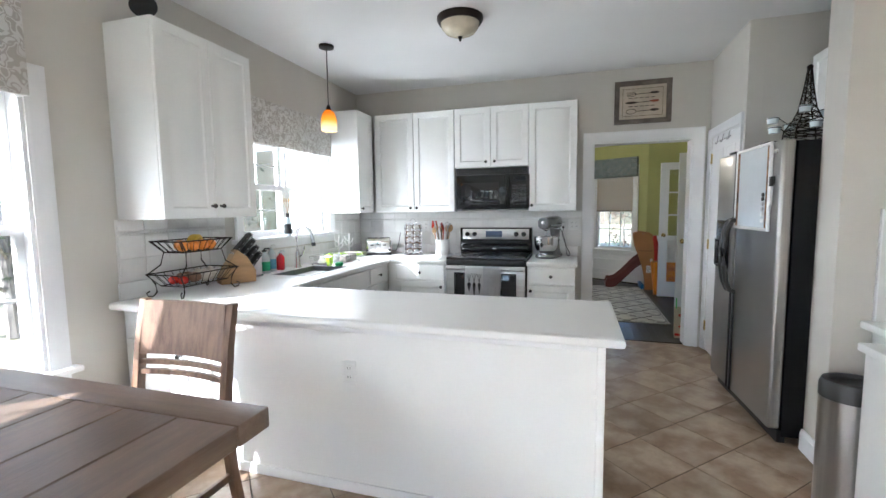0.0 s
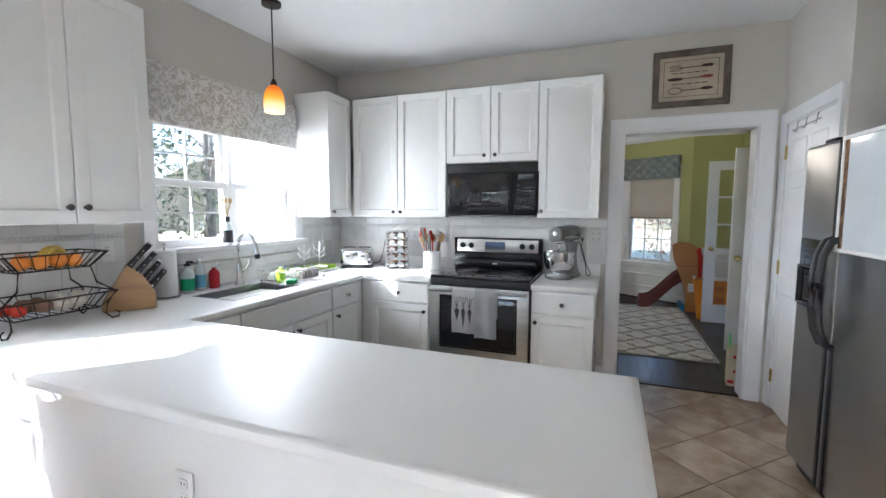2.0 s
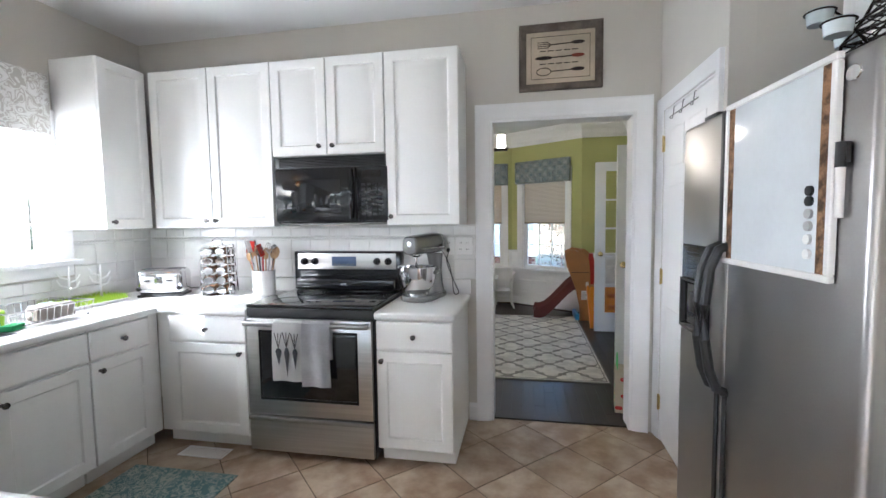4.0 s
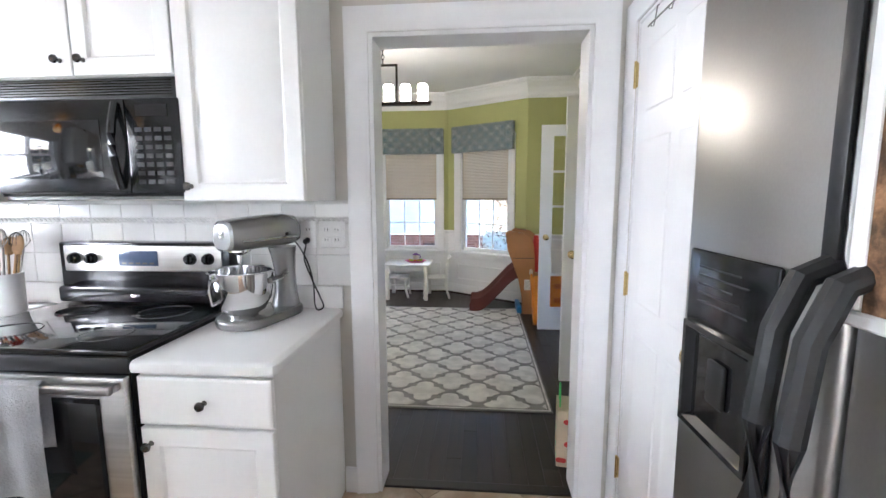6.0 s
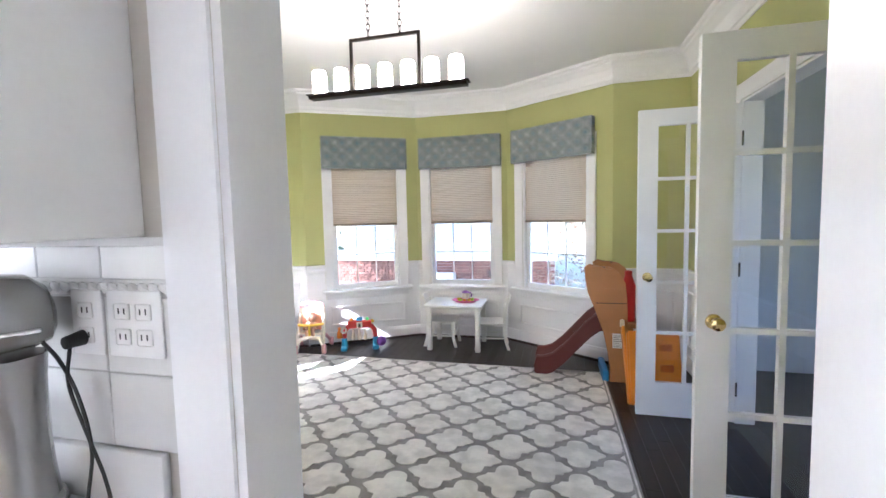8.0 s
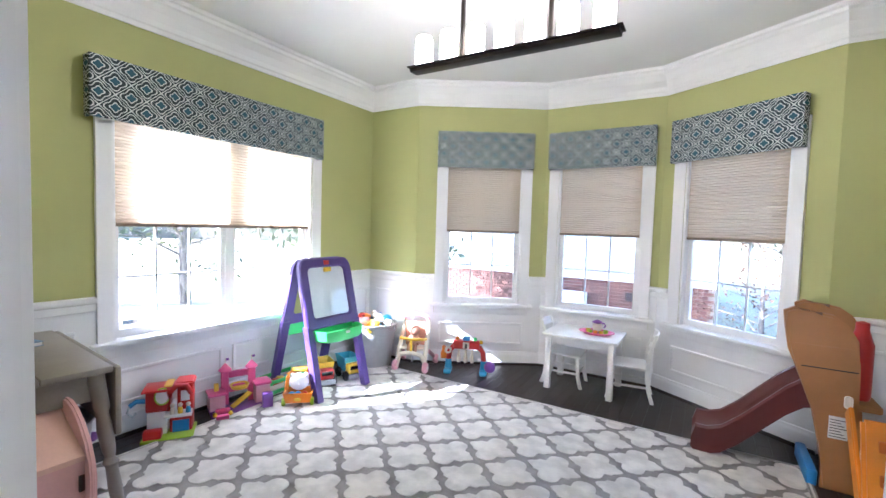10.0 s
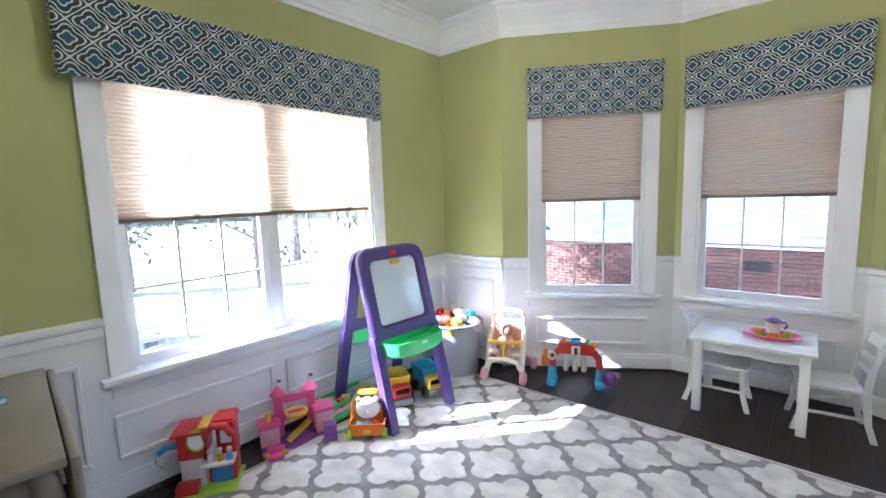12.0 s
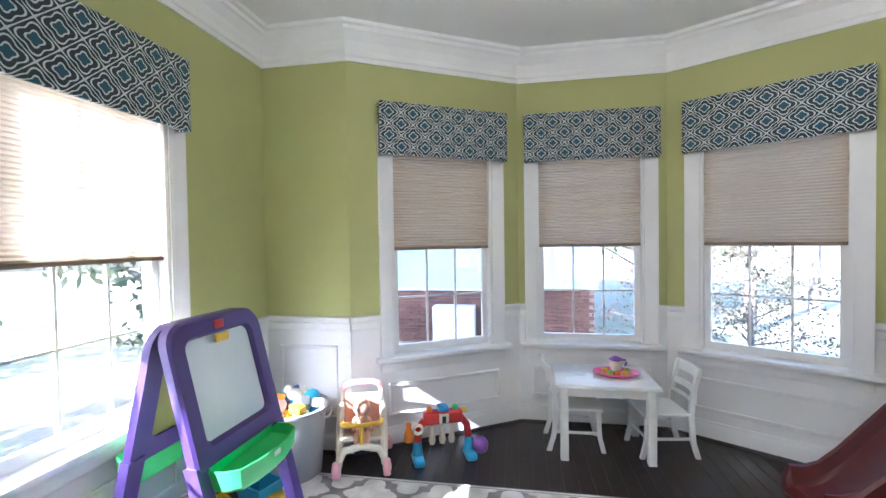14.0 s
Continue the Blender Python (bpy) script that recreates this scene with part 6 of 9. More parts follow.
# wire tower on the fridge
ef = thing("wire_tower", "black wire tower candle holder on top of the fridge", "candle holder", pose(1.52, 3.03, 1.776))
for sx in (-1, 1):
    for sy in (-1, 1):
        part("leg", tube(bmesh.new(), [(sx * 0.086, sy * 0.086, 0.0), (sx * 0.080, sy * 0.080, 0.06), (sx * 0.050, sy * 0.050, 0.115), (sx * 0.032, sy * 0.032, 0.17), (sx * 0.016, sy * 0.016, 0.30), (sx * 0.007, sy * 0.007, 0.40)], 0.004, 6), M["iron"], ef)
LV = [(0.0, 0.086), (0.03, 0.084), (0.06, 0.080), (0.09, 0.064), (0.115, 0.050), (0.145, 0.040), (0.18, 0.030), (0.22, 0.025), (0.26, 0.020), (0.31, 0.015), (0.36, 0.010)]
for z, w in LV:
    part("hoop", tube(bmesh.new(), wire_ring(w, w, z + 0.004), 0.003, 5, True), M["iron"], ef)
for (z0, w0), (z1, w1) in zip(LV, LV[1:]):
    bm = bmesh.new()
    for s in (-1, 1):
        tube(bm, [(-w0, s * w0, z0), (w1, s * w1, z1)], 0.002, 4)
        tube(bm, [(w0, s * w0, z0), (-w1, s * w1, z1)], 0.002, 4)
        tube(bm, [(s * w0, -w0, z0), (s * w1, w1, z1)], 0.002, 4)
        tube(bm, [(s * w0, w0, z0), (s * w1, -w1, z1)], 0.002, 4)
    part("lattice", bm, M["iron"], ef)
part("finial", ball(bmesh.new(), (0, 0, 0.408), 0.016, seg=10), M["iron"], ef)
M["tealight"] = material("tea light wax", (0.75, 0.74, 0.70), 0.5)
for a, z, r in ((205, 0.030, 0.21), (240, 0.145, 0.085), (165, 0.105, 0.16), (20, 0.135, 0.11), (335, 0.07, 0.15), (262, 0.045, 0.16), (100, 0.08, 0.15)):
    x, y = r * math.cos(radians(a)), r * math.sin(radians(a))
    cup = part("candle_cup", lathe(bmesh.new(), [(0, 0), (0.026, 0), (0.030, 0.035), (0.028, 0.035), (0.024, 0.003), (0, 0.003)], (x, y, z), 16), M["clear_p"], ef, "small glass candle cup")
    part("cup_ring", tube(bmesh.new(), [(x + 0.032 * math.cos(t), y + 0.032 * math.sin(t), z + 0.03) for t in [2 * math.pi * k / 16 for k in range(16)]], 0.0025, 5, True), M["iron"], cup)
    part("tea_light", lathe(bmesh.new(), [(0, 0.004), (0.019, 0.004), (0.019, 0.018), (0, 0.018)], (x, y, z), 14), M["tealight"], cup)
    part("arm", tube(bmesh.new(), [(0.25 * x, 0.25 * y, z + 0.02), (0.55 * x, 0.55 * y, z - 0.01), (0.84 * x, 0.84 * y, z + 0.03)], 0.003, 5), M["iron"], ef)

# ornament on the wall cabinet, floor register and mat
on = thing("ornament", "small dark round plate on a stand", "ornament", pose(-2.04, 1.83, 2.4405, 0, 0, 40))
part("plate", lathe(bmesh.new(), [(0, 0), (0.065, 0.004), (0.068, 0.008), (0.05, 0.008), (0, 0.006)], seg=24), M["black"], on, at=pose(0, 0, 0.075, 80, 0, 0))
part("stand", tube(bmesh.new(), [(-0.03, -0.02, 0.004), (-0.03, 0.03, 0.004), (0.03, 0.03, 0.004), (0.03, -0.02, 0.004)], 0.004, 6), M["iron"], on)
vt = thing("floor_register", "cream metal floor vent in the tiles", "vent", pose(-1.44, 3.95, 0.0005))
part("frame", box(bmesh.new(), 0, 0.30, 0, 0.012, 0, 0.006, 0.002, 1), M["white_p"], vt)
part("frame", box(bmesh.new(), 0, 0.30, 0.098, 0.11, 0, 0.006, 0.002, 1), M["white_p"], vt)
part("frame", box(bmesh.new(), 0, 0.012, 0.0125, 0.0975, 0, 0.006, 0.002, 1), M["white_p"], vt)
part("frame", box(bmesh.new(), 0.288, 0.30, 0.0125, 0.0975, 0, 0.006, 0.002, 1), M["white_p"], vt)
for i in range(13):
    part("slat", box(bmesh.new(), 0.014 + i * 0.021, 0.026 + i * 0.021, 0.0125, 0.0975, 0.0005, 0.004), M["white_p"], vt)
M["mat_t"] = scroll_fabric("teal floral mat", (0.10, 0.19, 0.20), (0.30, 0.33, 0.29), 22.0)
solid("kitchen_mat", B(-1.585, -0.93, 2.75, 3.815, 0.0005, 0.010, 0.004), M["mat_t"], "teal mat with a pale floral pattern by the sink", "mat")


# ---- dining room: rug ----
RX0, RX1, RY0, RY1 = -2.02, 1.335, 5.50, 8.02
M["rug_c"] = material("cream wool pile", (0.78, 0.755, 0.71), 0.98, jitter=0.03, vary=0.10, scale=9, fine=260, bump=0.8)
M["rug_g"] = material("grey wool ground", (0.33, 0.315, 0.30), 0.98, vary=0.12, scale=9, fine=260, bump=0.8)
rug = thing("rug", "large grey rug with a cream quatrefoil trellis", "rug", pose(0, 0, 0.0005))
part("ground", B(RX0, RX1, RY0, RY1, 0.0, 0.009, 0.003), M["rug_g"], rug)


def quatrefoil(cx, cy):
    """Round lobes ahead and behind, blunt pointed lobes to the sides."""
    q = [(0.152, 0.0), (0.141, 0.016), (0.124, 0.029), (0.108, 0.038), (0.101, 0.056), (0.083, 0.059), (0.063, 0.063),
         (0.061, 0.080), (0.059, 0.103), (0.049, 0.125), (0.027, 0.139), (0.0, 0.144)]
    ring = q + [(-x, y) for x, y in q[-2::-1]]
    ring = ring + [(x, -y) for x, y in ring[-2:0:-1]]
    return [(cx + x, cy + y) for x, y in ring]


def pile(ring):
    bm = bmesh.new()
    top = [bm.verts.new((x, y, 0.0125)) for x, y in ring]
    low = [bm.verts.new((x, y, 0.0092)) for x, y in ring]
    bm.faces.new(top)
    for k in range(len(ring)):
        j2 = (k + 1) % len(ring)
        bm.faces.new((low[k], low[j2], top[j2], top[k]))
    bmesh.ops.remove_doubles(bm, verts=bm.verts[:], dist=0.0004)
    return finish(bm, "quatrefoil", M["rug_c"], False)


PX, PY = 0.380, 0.35
whole = pile(quatrefoil(0, 0))
for j in range(-16, 18):
    for i in range(-9, 6):
        cx = 0.476 + i * PX + (j % 2) * PX / 2
        cy = 5.745 + j * PY / 2
        if not (RX0 - 0.1 < cx < RX1 + 0.1 and RY0 - 0.1 < cy < RY1 + 0.1):
            continue
        b = [(min(max(x, RX0 + 0.035), RX1 - 0.035) - cx, min(max(y, RY0 + 0.035), RY1 - 0.035) - cy) for x, y in quatrefoil(cx, cy)]
        if max(x for x, _ in b) - min(x for x, _ in b) < 0.02 or max(y for _, y in b) - min(y for _, y in b) < 0.02:
            continue
        inside = RX0 + 0.18 < cx < RX1 - 0.18 and RY0 + 0.18 < cy < RY1 - 0.18
        ob = new("quatrefoil", whole if inside else pile(b))
        ob.parent = rug
        ob.location = (cx, cy, 0)
bm = bmesh.new()
for a, b, c, d in ((RX0 + 0.012, RX1 - 0.012, RY0 + 0.012, RY0 + 0.022), (RX0 + 0.012, RX1 - 0.012, RY1 - 0.022, RY1 - 0.012), (RX0 + 0.012, RX0 + 0.022, RY0 + 0.022, RY1 - 0.022), (RX1 - 0.022, RX1 - 0.012, RY0 + 0.022, RY1 - 0.022)):
    box(bm, a, b, c, d, 0.0085, 0.0115)
part("border_band", bm, M["rug_c"], rug)

# ---- french doors ----
d3 = tagged(new("door_3"), "white cased double doorway with brass hinges", "doorway", "", "structure")
d3.matrix_basis = P_DE
part("casing", casing(bmesh.new(), 1.05, 2.28, 0, 2.07, 0.09, 0.022), M["trim"], d3)
bm = bmesh.new()
box(bm, 1.0505, 1.066, 0.003, 0.118, 0, 2.07)
box(bm, 2.264, 2.2795, 0.003, 0.118, 0, 2.07)
box(bm, 1.066, 2.264, 0.003, 0.118, 2.055, 2.0695)
part("jamb", bm, M["trim"], d3)


def french_leaf(name, at, label):
    """A glazed leaf: 2 by 5 panes, hinged at local x = 0.6, with the latch stile at x = 0."""
    w, h, st = 0.592, 2.035, 0.118
    d = tagged(new(name), label, "door", "", "structure")
    d.matrix_basis = at
    bm = bmesh.new()
    for a, b, lo, hi in ((0, st, 0, h), (w - st, w, 0, h), (st, w - st, 0, 0.23), (st, w - st, h - 0.105, h)):
        box(bm, a, b, 0, 0.035, lo, hi)
    part("door_frame", bm, M["trim"], d)
    gx0, gx1, gz0, gz1 = st, w - st, 0.23, h - 0.105
    part("muntin", B((gx0 + gx1) / 2 - 0.011, (gx0 + gx1) / 2 + 0.011, 0.004, 0.031, gz0, gz1), M["trim"], d)
    for i in range(1, 5):
        z = gz0 + (gz1 - gz0) * i / 5
        part("muntin", B(gx0, gx1, 0.005, 0.030, z - 0.011, z + 0.011), M["trim"], d)
    for i in range(5):
        for j in range(2):
            xa, xb = gx0 + (gx1 - gx0) * j / 2, gx0 + (gx1 - gx0) * (j + 1) / 2
            za, zb = gz0 + (gz1 - gz0) * i / 5, gz0 + (gz1 - gz0) * (i + 1) / 5
            g = part("pane", B(xa + 0.002, xb - 0.002, 0.0155, 0.0195, za + 0.002, zb - 0.002), M["pane"], d)
            g.visible_shadow = False
    prof = [(0, 0), (0.030, 0), (0.028, 0.006), (0.012, 0.010), (0.010, 0.028), (0.021, 0.036), (0.027, 0.047), (0.024, 0.058), (0.012, 0.064), (0, 0.065)]
    part("door_handle", lathe(bmesh.new(), prof), M["brass"], d, "round brass door knob", pose(0.06, -0.0005, 0.945, 90, 0, 0))
    part("door_handle", lathe(bmesh.new(), prof), M["brass"], d, "round brass door knob", pose(0.06, 0.0355, 0.945, -90, 0, 0))
    for z in (0.22, 1.0, 1.82):
        part("hinge", rod(bmesh.new(), (w + 0.004, -0.004, z - 0.045), (w + 0.004, -0.004, z + 0.045), 0.006), M["nickel"], d)
    return d


french_leaf("door_4", pose(1.455, 7.215, 0.012), "white glazed door leaf standing open into the room")
french_leaf("door_5", pose(1.455, 5.975, 0.012), "white glazed door leaf standing open near the kitchen")

# ---- chandelier ----
cd = thing("chandelier", "dark bronze bar chandelier with seven lit candle shades", "chandelier", pose(-0.06, 6.61, 0))
part("bar", B(-0.50, 0.50, -0.032, 0.032, 2.135, 2.155, 0.003), M["iron"], cd)
part("bar_lip", B(-0.512, 0.512, -0.040, 0.040, 2.1555, 2.163, 0.002), M["iron"], cd)
for x in (-0.215, 0.215):
    part("upright", B(x - 0.008, x + 0.008, -0.008, 0.008, 2.1635, 2.455), M["iron"], cd)
part("cross_bar", B(-0.223, 0.223, -0.008, 0.008, 2.4555, 2.472), M["iron"], cd)
part("canopy", B(-0.13, 0.13, -0.06, 0.06, DZ - 0.028, DZ - 0.001, 0.004), M["iron"], cd)
for x in (-0.10, 0.10):
    z = 2.474
    k = 0
    while z < DZ - 0.05:
        flat = k % 2
        pts = [(x + (0.012 * math.cos(t) if flat else 0), (0 if flat else 0.012 * math.cos(t)), z + 0.020 + 0.022 * math.sin(t)) for t in [2 * math.pi * i / 12 for i in range(12)]]
        part("chain_link", tube(bmesh.new(), pts, 0.003, 5, True), M["iron"], cd)
        z += 0.036
        k += 1
for i in range(7):
    x = -0.435 + 0.145 * i
    c = part("candle_shade", lathe(bmesh.new(), [(0, 2.1635), (0.043, 2.1635), (0.043, 2.285), (0.037, 2.303), (0.022, 2.308), (0.020, 2.300), (0, 2.296)], (x, 0, 0), 20), M["candle"], cd, "glowing warm white candle shade")

# ---- children's table and chairs ----
M["white_w"] = material("white painted wood", (0.80, 0.80, 0.77), 0.35, vary=0.03, scale=4, fine=60, bump=0.03)
kt = thing("childrens_table", "small white painted children's table in the bay", "table", pose(-0.095, 8.60, 0))
part("tabletop", B(-0.305, 0.305, -0.24, 0.24, 0.455, 0.478, 0.005), M["white_w"], kt)
for x in (-0.255, 0.255):
    for y in (-0.20, 0.20):
        part("leg", B(x - 0.024, x + 0.024, y - 0.024, y + 0.024, 0.0, 0.4545, 0.003), M["white_w"], kt)
for y in (-0.20, 0.18):
    part("apron", B(-0.230, 0.230, y, y + 0.02, 0.395, 0.4545), M["white_w"], kt)
for x in (-0.265, 0.245):
    part("apron", B(x, x + 0.02, -0.175, 0.175, 0.395, 0.4545), M["white_w"], kt)
kc = thing("childrens_chair", "small white painted children's chair with a slatted back", "chair", pose(0.27, 8.62, 0, 0, 0, -82), "children's chairs")
for x in (-0.125, 0.125):
    pts = [((x, 0.175, 0.0), 0.030), ((x, 0.145, 0.10), 0.030), ((x, 0.13, 0.26), 0.034), ((x, 0.145, 0.40), 0.028), ((x, 0.185, 0.555), 0.022)]
    bm = bmesh.new()
    rings = [[bm.verts.new((p[0] + a * 0.011, p[1] + b * w / 2, p[2])) for a, b in ((-1, -1), (1, -1), (1, 1), (-1, 1))] for p, w in pts]
    for a, b in zip(rings, rings[1:]):
        for k in range(4):
            bm.faces.new((a[k], a[(k + 1) % 4], b[(k + 1) % 4], b[k]))
    bm.faces.new(rings[0][::-1])
    bm.faces.new(rings[-1])
    part("back_leg", bm, M["white_w"], kc)
    bm = bmesh.new()
    rings = [[bm.verts.new((p[0] + a * 0.012, p[1] + b * 0.014, p[2])) for a, b in ((-1, -1), (1, -1), (1, 1), (-1, 1))] for p in ((x, -0.165, 0), (x, -0.14, 0.10), (x, -0.13, 0.262))]
    for a, b in zip(rings, rings[1:]):
        for k in range(4):
            bm.faces.new((a[k], a[(k + 1) % 4], b[(k + 1) % 4], b[k]))
    bm.faces.new(rings[0][::-1])
    bm.faces.new(rings[-1])
    part("front_leg", bm, M["white_w"], kc)
    part("stretcher", B(x - 0.006, x + 0.006, -0.13, 0.14, 0.115, 0.13), M["white_w"], kc)
part("stretcher", B(-0.113, 0.113, -0.142, -0.130, 0.115, 0.13), M["white_w"], kc)
part("seat", B(-0.145, 0.145, -0.16, 0.125, 0.263, 0.283, 0.006), M["white_w"], kc)
part("back_rail", curved_slat(0.495, 0.555, 0.166, 0.016, 0.018, 0.116, 0.012), M["white_w"], kc)
part("back_rail", curved_slat(0.405, 0.44, 0.143, 0.008, 0.018, 0.116, 0.012), M["white_w"], kc)
part("back_rail", curved_slat(0.345, 0.365, 0.132, 0.004, 0.018, 0.116, 0.012), M["white_w"], kc)
copy_thing(kc, pose(-0.265, 8.635, 0, 0, 0, 92))

# tea set
M["pink"] = material("pink plastic", (0.75, 0.10, 0.28), 0.35, vary=0.05)
M["pale_pink"] = material("pale pink plastic", (0.80, 0.42, 0.47), 0.4, vary=0.05)
M["purple"] = material("purple plastic", (0.085, 0.048, 0.21), 0.38, vary=0.06, fine=300, bump=0.1)
M["violet"] = material("violet plastic", (0.22, 0.07, 0.36), 0.35, vary=0.05)
M["yellow"] = material("yellow plastic", (0.80, 0.52, 0.03), 0.35, vary=0.05)
M["lime2"] = material("bright green plastic", (0.10, 0.66, 0.17), 0.35, vary=0.05)
M["red"] = material("red plastic", (0.55, 0.025, 0.02), 0.3, vary=0.05)
M["blue"] = material("blue plastic", (0.04, 0.26, 0.62), 0.35, vary=0.05)
M["sky"] = material("sky blue plastic", (0.06, 0.40, 0.68), 0.35, vary=0.05)
M["orange"] = material("orange plastic", (0.80, 0.24, 0.01), 0.35, vary=0.05)
M["cream"] = material("cream plastic", (0.74, 0.68, 0.56), 0.4, vary=0.04)
M["skin"] = material("soft doll vinyl", (0.58, 0.32, 0.22), 0.6, vary=0.05)
KT = pose(0.0, 8.60, 0.479)
solid("toy_tray", lathe(bmesh.new(), [(0, 0.0), (0.10, 0.0), (0.125, 0.018), (0.14, 0.02), (0.14, 0.024), (0.12, 0.023), (0.098, 0.006), (0, 0.006)], seg=32, sx=1.05, sy=0.75), M["pink"], "pink oval toy tray on the little table", "tray", KT)
tp = thing("toy_teapot", "purple and white toy teapot on the pink tray", "toy teapot", KT @ pose(0.0, 0.015, 0.0065))
part("pot", lathe(bmesh.new(), [(0, 0), (0.028, 0), (0.030, 0.02), (0.0, 0.021)], seg=18), M["violet"], tp)
part("belly", lathe(bmesh.new(), [(0, 0.0215), (0.031, 0.0215), (0.040, 0.045), (0.038, 0.07), (0.028, 0.085), (0, 0.0855)], seg=18), M["cream"], tp)
part("lid", lathe(bmesh.new(), [(0, 0.086), (0.036, 0.086), (0.046, 0.092), (0.034, 0.102), (0.012, 0.112), (0, 0.118)], seg=18), M["violet"], tp, "purple lid")
part("handle", tube(bmesh.new(), [(0.036, 0, 0.085), (0.058, 0, 0.09), (0.068, 0, 0.07), (0.056, 0, 0.05)], 0.007, 8), M["violet"], tp)
CUPP = [(0, 0), (0.014, 0), (0.021, 0.03), (0.019, 0.03), (0.012, 0.003), (0, 0.003)]
for x, y, m, n in ((-0.072, 0.01, "yellow", "yellow"), (0.072, 0.01, "lime", "green"), (-0.045, -0.045, "lime", "green"), (0.0, -0.055, "orange", "orange"), (0.045, -0.045, "yellow", "yellow")):
    solid("toy_cup", lathe(bmesh.new(), CUPP, seg=14), M[m], "small %s toy cup on the pink tray" % n, "toy cup", KT @ pose(x, y, 0.0065), "toy tea set")

# ---- easel ----
ez = thing("easel", "purple plastic double easel with green trays", "easel", pose(-1.925, 7.285, 0, 0, 0, -2))


def bar(bm, p, q, w, d):
    p, q = Vector(p), Vector(q)
    m = Matrix.Translation((p + q) / 2) @ (q - p).to_track_quat("Z", "Y").to_matrix().to_4x4()
    r = bmesh.ops.create_cube(bm, size=1.0, matrix=m @ Matrix.Diagonal((w, d, (q - p).length, 1)))
    bmesh.ops.bevel(bm, geom=list({e for v in r["verts"] for e in v.link_edges}), offset=min(w, d) * 0.28, segments=2, affect="EDGES")
    return bm


def lean(s, y, z, out=0.0):
    """A point on one sloping side of the easel, pushed outward by out."""
    return (s * (0.285 - 0.25 * z + out), y, z)


def rounded(y0, y1, z0, z1, r0, r1, n=5):
    """A rounded rectangle, radius r0 at the bottom corners and r1 at the top."""
    ring = []
    for cy, cz, r, a0 in ((y1 - r0, z0 + r0, r0, -90), (y1 - r1, z1 - r1, r1, 0), (y0 + r1, z1 - r1, r1, 90), (y0 + r0, z0 + r0, r0, 180)):
        ring += [(cy + r * math.cos(radians(a0 + 90 * k / n)), cz + r * math.sin(radians(a0 + 90 * k / n))) for k in range(n + 1)]
    return ring


for s in (1, -1):
    for y in (-0.25, 0.25):
        bm = bmesh.new()
        rings = []
        for z, w in ((0.0, 0.034), (0.25, 0.033), (0.56, 0.036)):
            yy = y * (1 - 0.05 * z)
            rings.append([bm.verts.new(lean(s, yy + a * w, z, b)) for a, b in ((-1, -0.028), (-0.8, 0.022), (0.8, 0.022), (1, -0.028))])
        for a, b in zip(rings, rings[1:]):
            for q in range(4):
                bm.faces.new((a[q], a[(q + 1) % 4], b[(q + 1) % 4], b[q]))
        bm.faces.new(rings[0])
        bm.faces.new(rings[-1])
        bmesh.ops.recalc_face_normals(bm, faces=bm.faces)
        part("leg", bm, M["purple"], ez)
    bm = bmesh.new()
    outer, inner = rounded(-0.268, 0.268, 0.535, 1.075, 0.02, 0.085), rounded(-0.188, 0.188, 0.615, 1.0, 0.03, 0.045)
    loops = [[bm.verts.new(lean(s, y, z, d)) for y, z in ring] for ring, d in ((outer, -0.020), (outer, 0.014), ([(y * 0.965, 0.805 + (z - 0.805) * 0.965) for y, z in outer], 0.026), ([(y * 1.06, 0.8075 + (z - 0.8075) * 1.06) for y, z in inner], 0.026), (inner, 0.012), (inner, -0.020))]
    count = len(outer)
    for a, b in zip(loops, loops[1:] + loops[:1]):
        for q in range(count):
            bm.faces.new((a[q], a[(q + 1) % count], b[(q + 1) % count], b[q]))
    bmesh.ops.recalc_face_normals(bm, faces=bm.faces)
    part("board_frame", bm, M["purple"], ez, "moulded purple frame with rounded corners")
    bm = bmesh.new()
    va = [bm.verts.new(lean(s, y, z, 0.004)) for y, z in inner]
    vb = [bm.verts.new(lean(s, y, z, -0.006)) for y, z in inner]
    bm.faces.new(va)
    bm.faces.new(vb[::-1])
    for q in range(count):
        bm.faces.new((va[q], va[(q + 1) % count], vb[(q + 1) % count], vb[q]))
    bmesh.ops.recalc_face_normals(bm, faces=bm.faces)
    part("board", bm, M["enamel_w"] if s > 0 else M.setdefault("wall_board", material("olive chalkboard", (0.30, 0.29, 0.07), 0.6)), ez, "white drawing board" if s > 0 else "olive chalkboard")
    # deep tray with a bowed front and a raised lip
    plan = [(0.145, -0.225), (0.23, -0.225), (0.285, -0.19), (0.308, -0.10), (0.315, 0.0), (0.308, 0.10), (0.285, 0.19), (0.23, 0.225), (0.145, 0.225)]
    bm = bmesh.new()
    loops = [[bm.verts.new((s * (0.21 + (x - 0.21) * f), y * f, z)) for x, y in plan] for f, z in ((0.86, 0.440), (0.97, 0.460), (1.0, 0.530), (0.96, 0.532), (0.91, 0.488))]
    for a, b in zip(loops, loops[1:]):
        for q in range(len(plan)):
            bm.faces.new((a[q], a[(q + 1) % len(plan)], b[(q + 1) % len(plan)], b[q]))
    bm.faces.new(loops[0])
    bm.faces.new(loops[-1])
    bmesh.ops.recalc_face_normals(bm, faces=bm.faces)
    tr = part("tray", bm, M["lime2"], ez, "bright green tray")
    part("tray_mark", B(min(s * 0.3155, s * 0.318), max(s * 0.3155, s * 0.318), -0.02, 0.02, 0.500, 0.520), M["white_p"], tr)
part("paper_clip", B(0.058, 0.074, -0.035, 0.035, 0.965, 1.00, 0.003), M["yellow"], ez, "yellow clip")
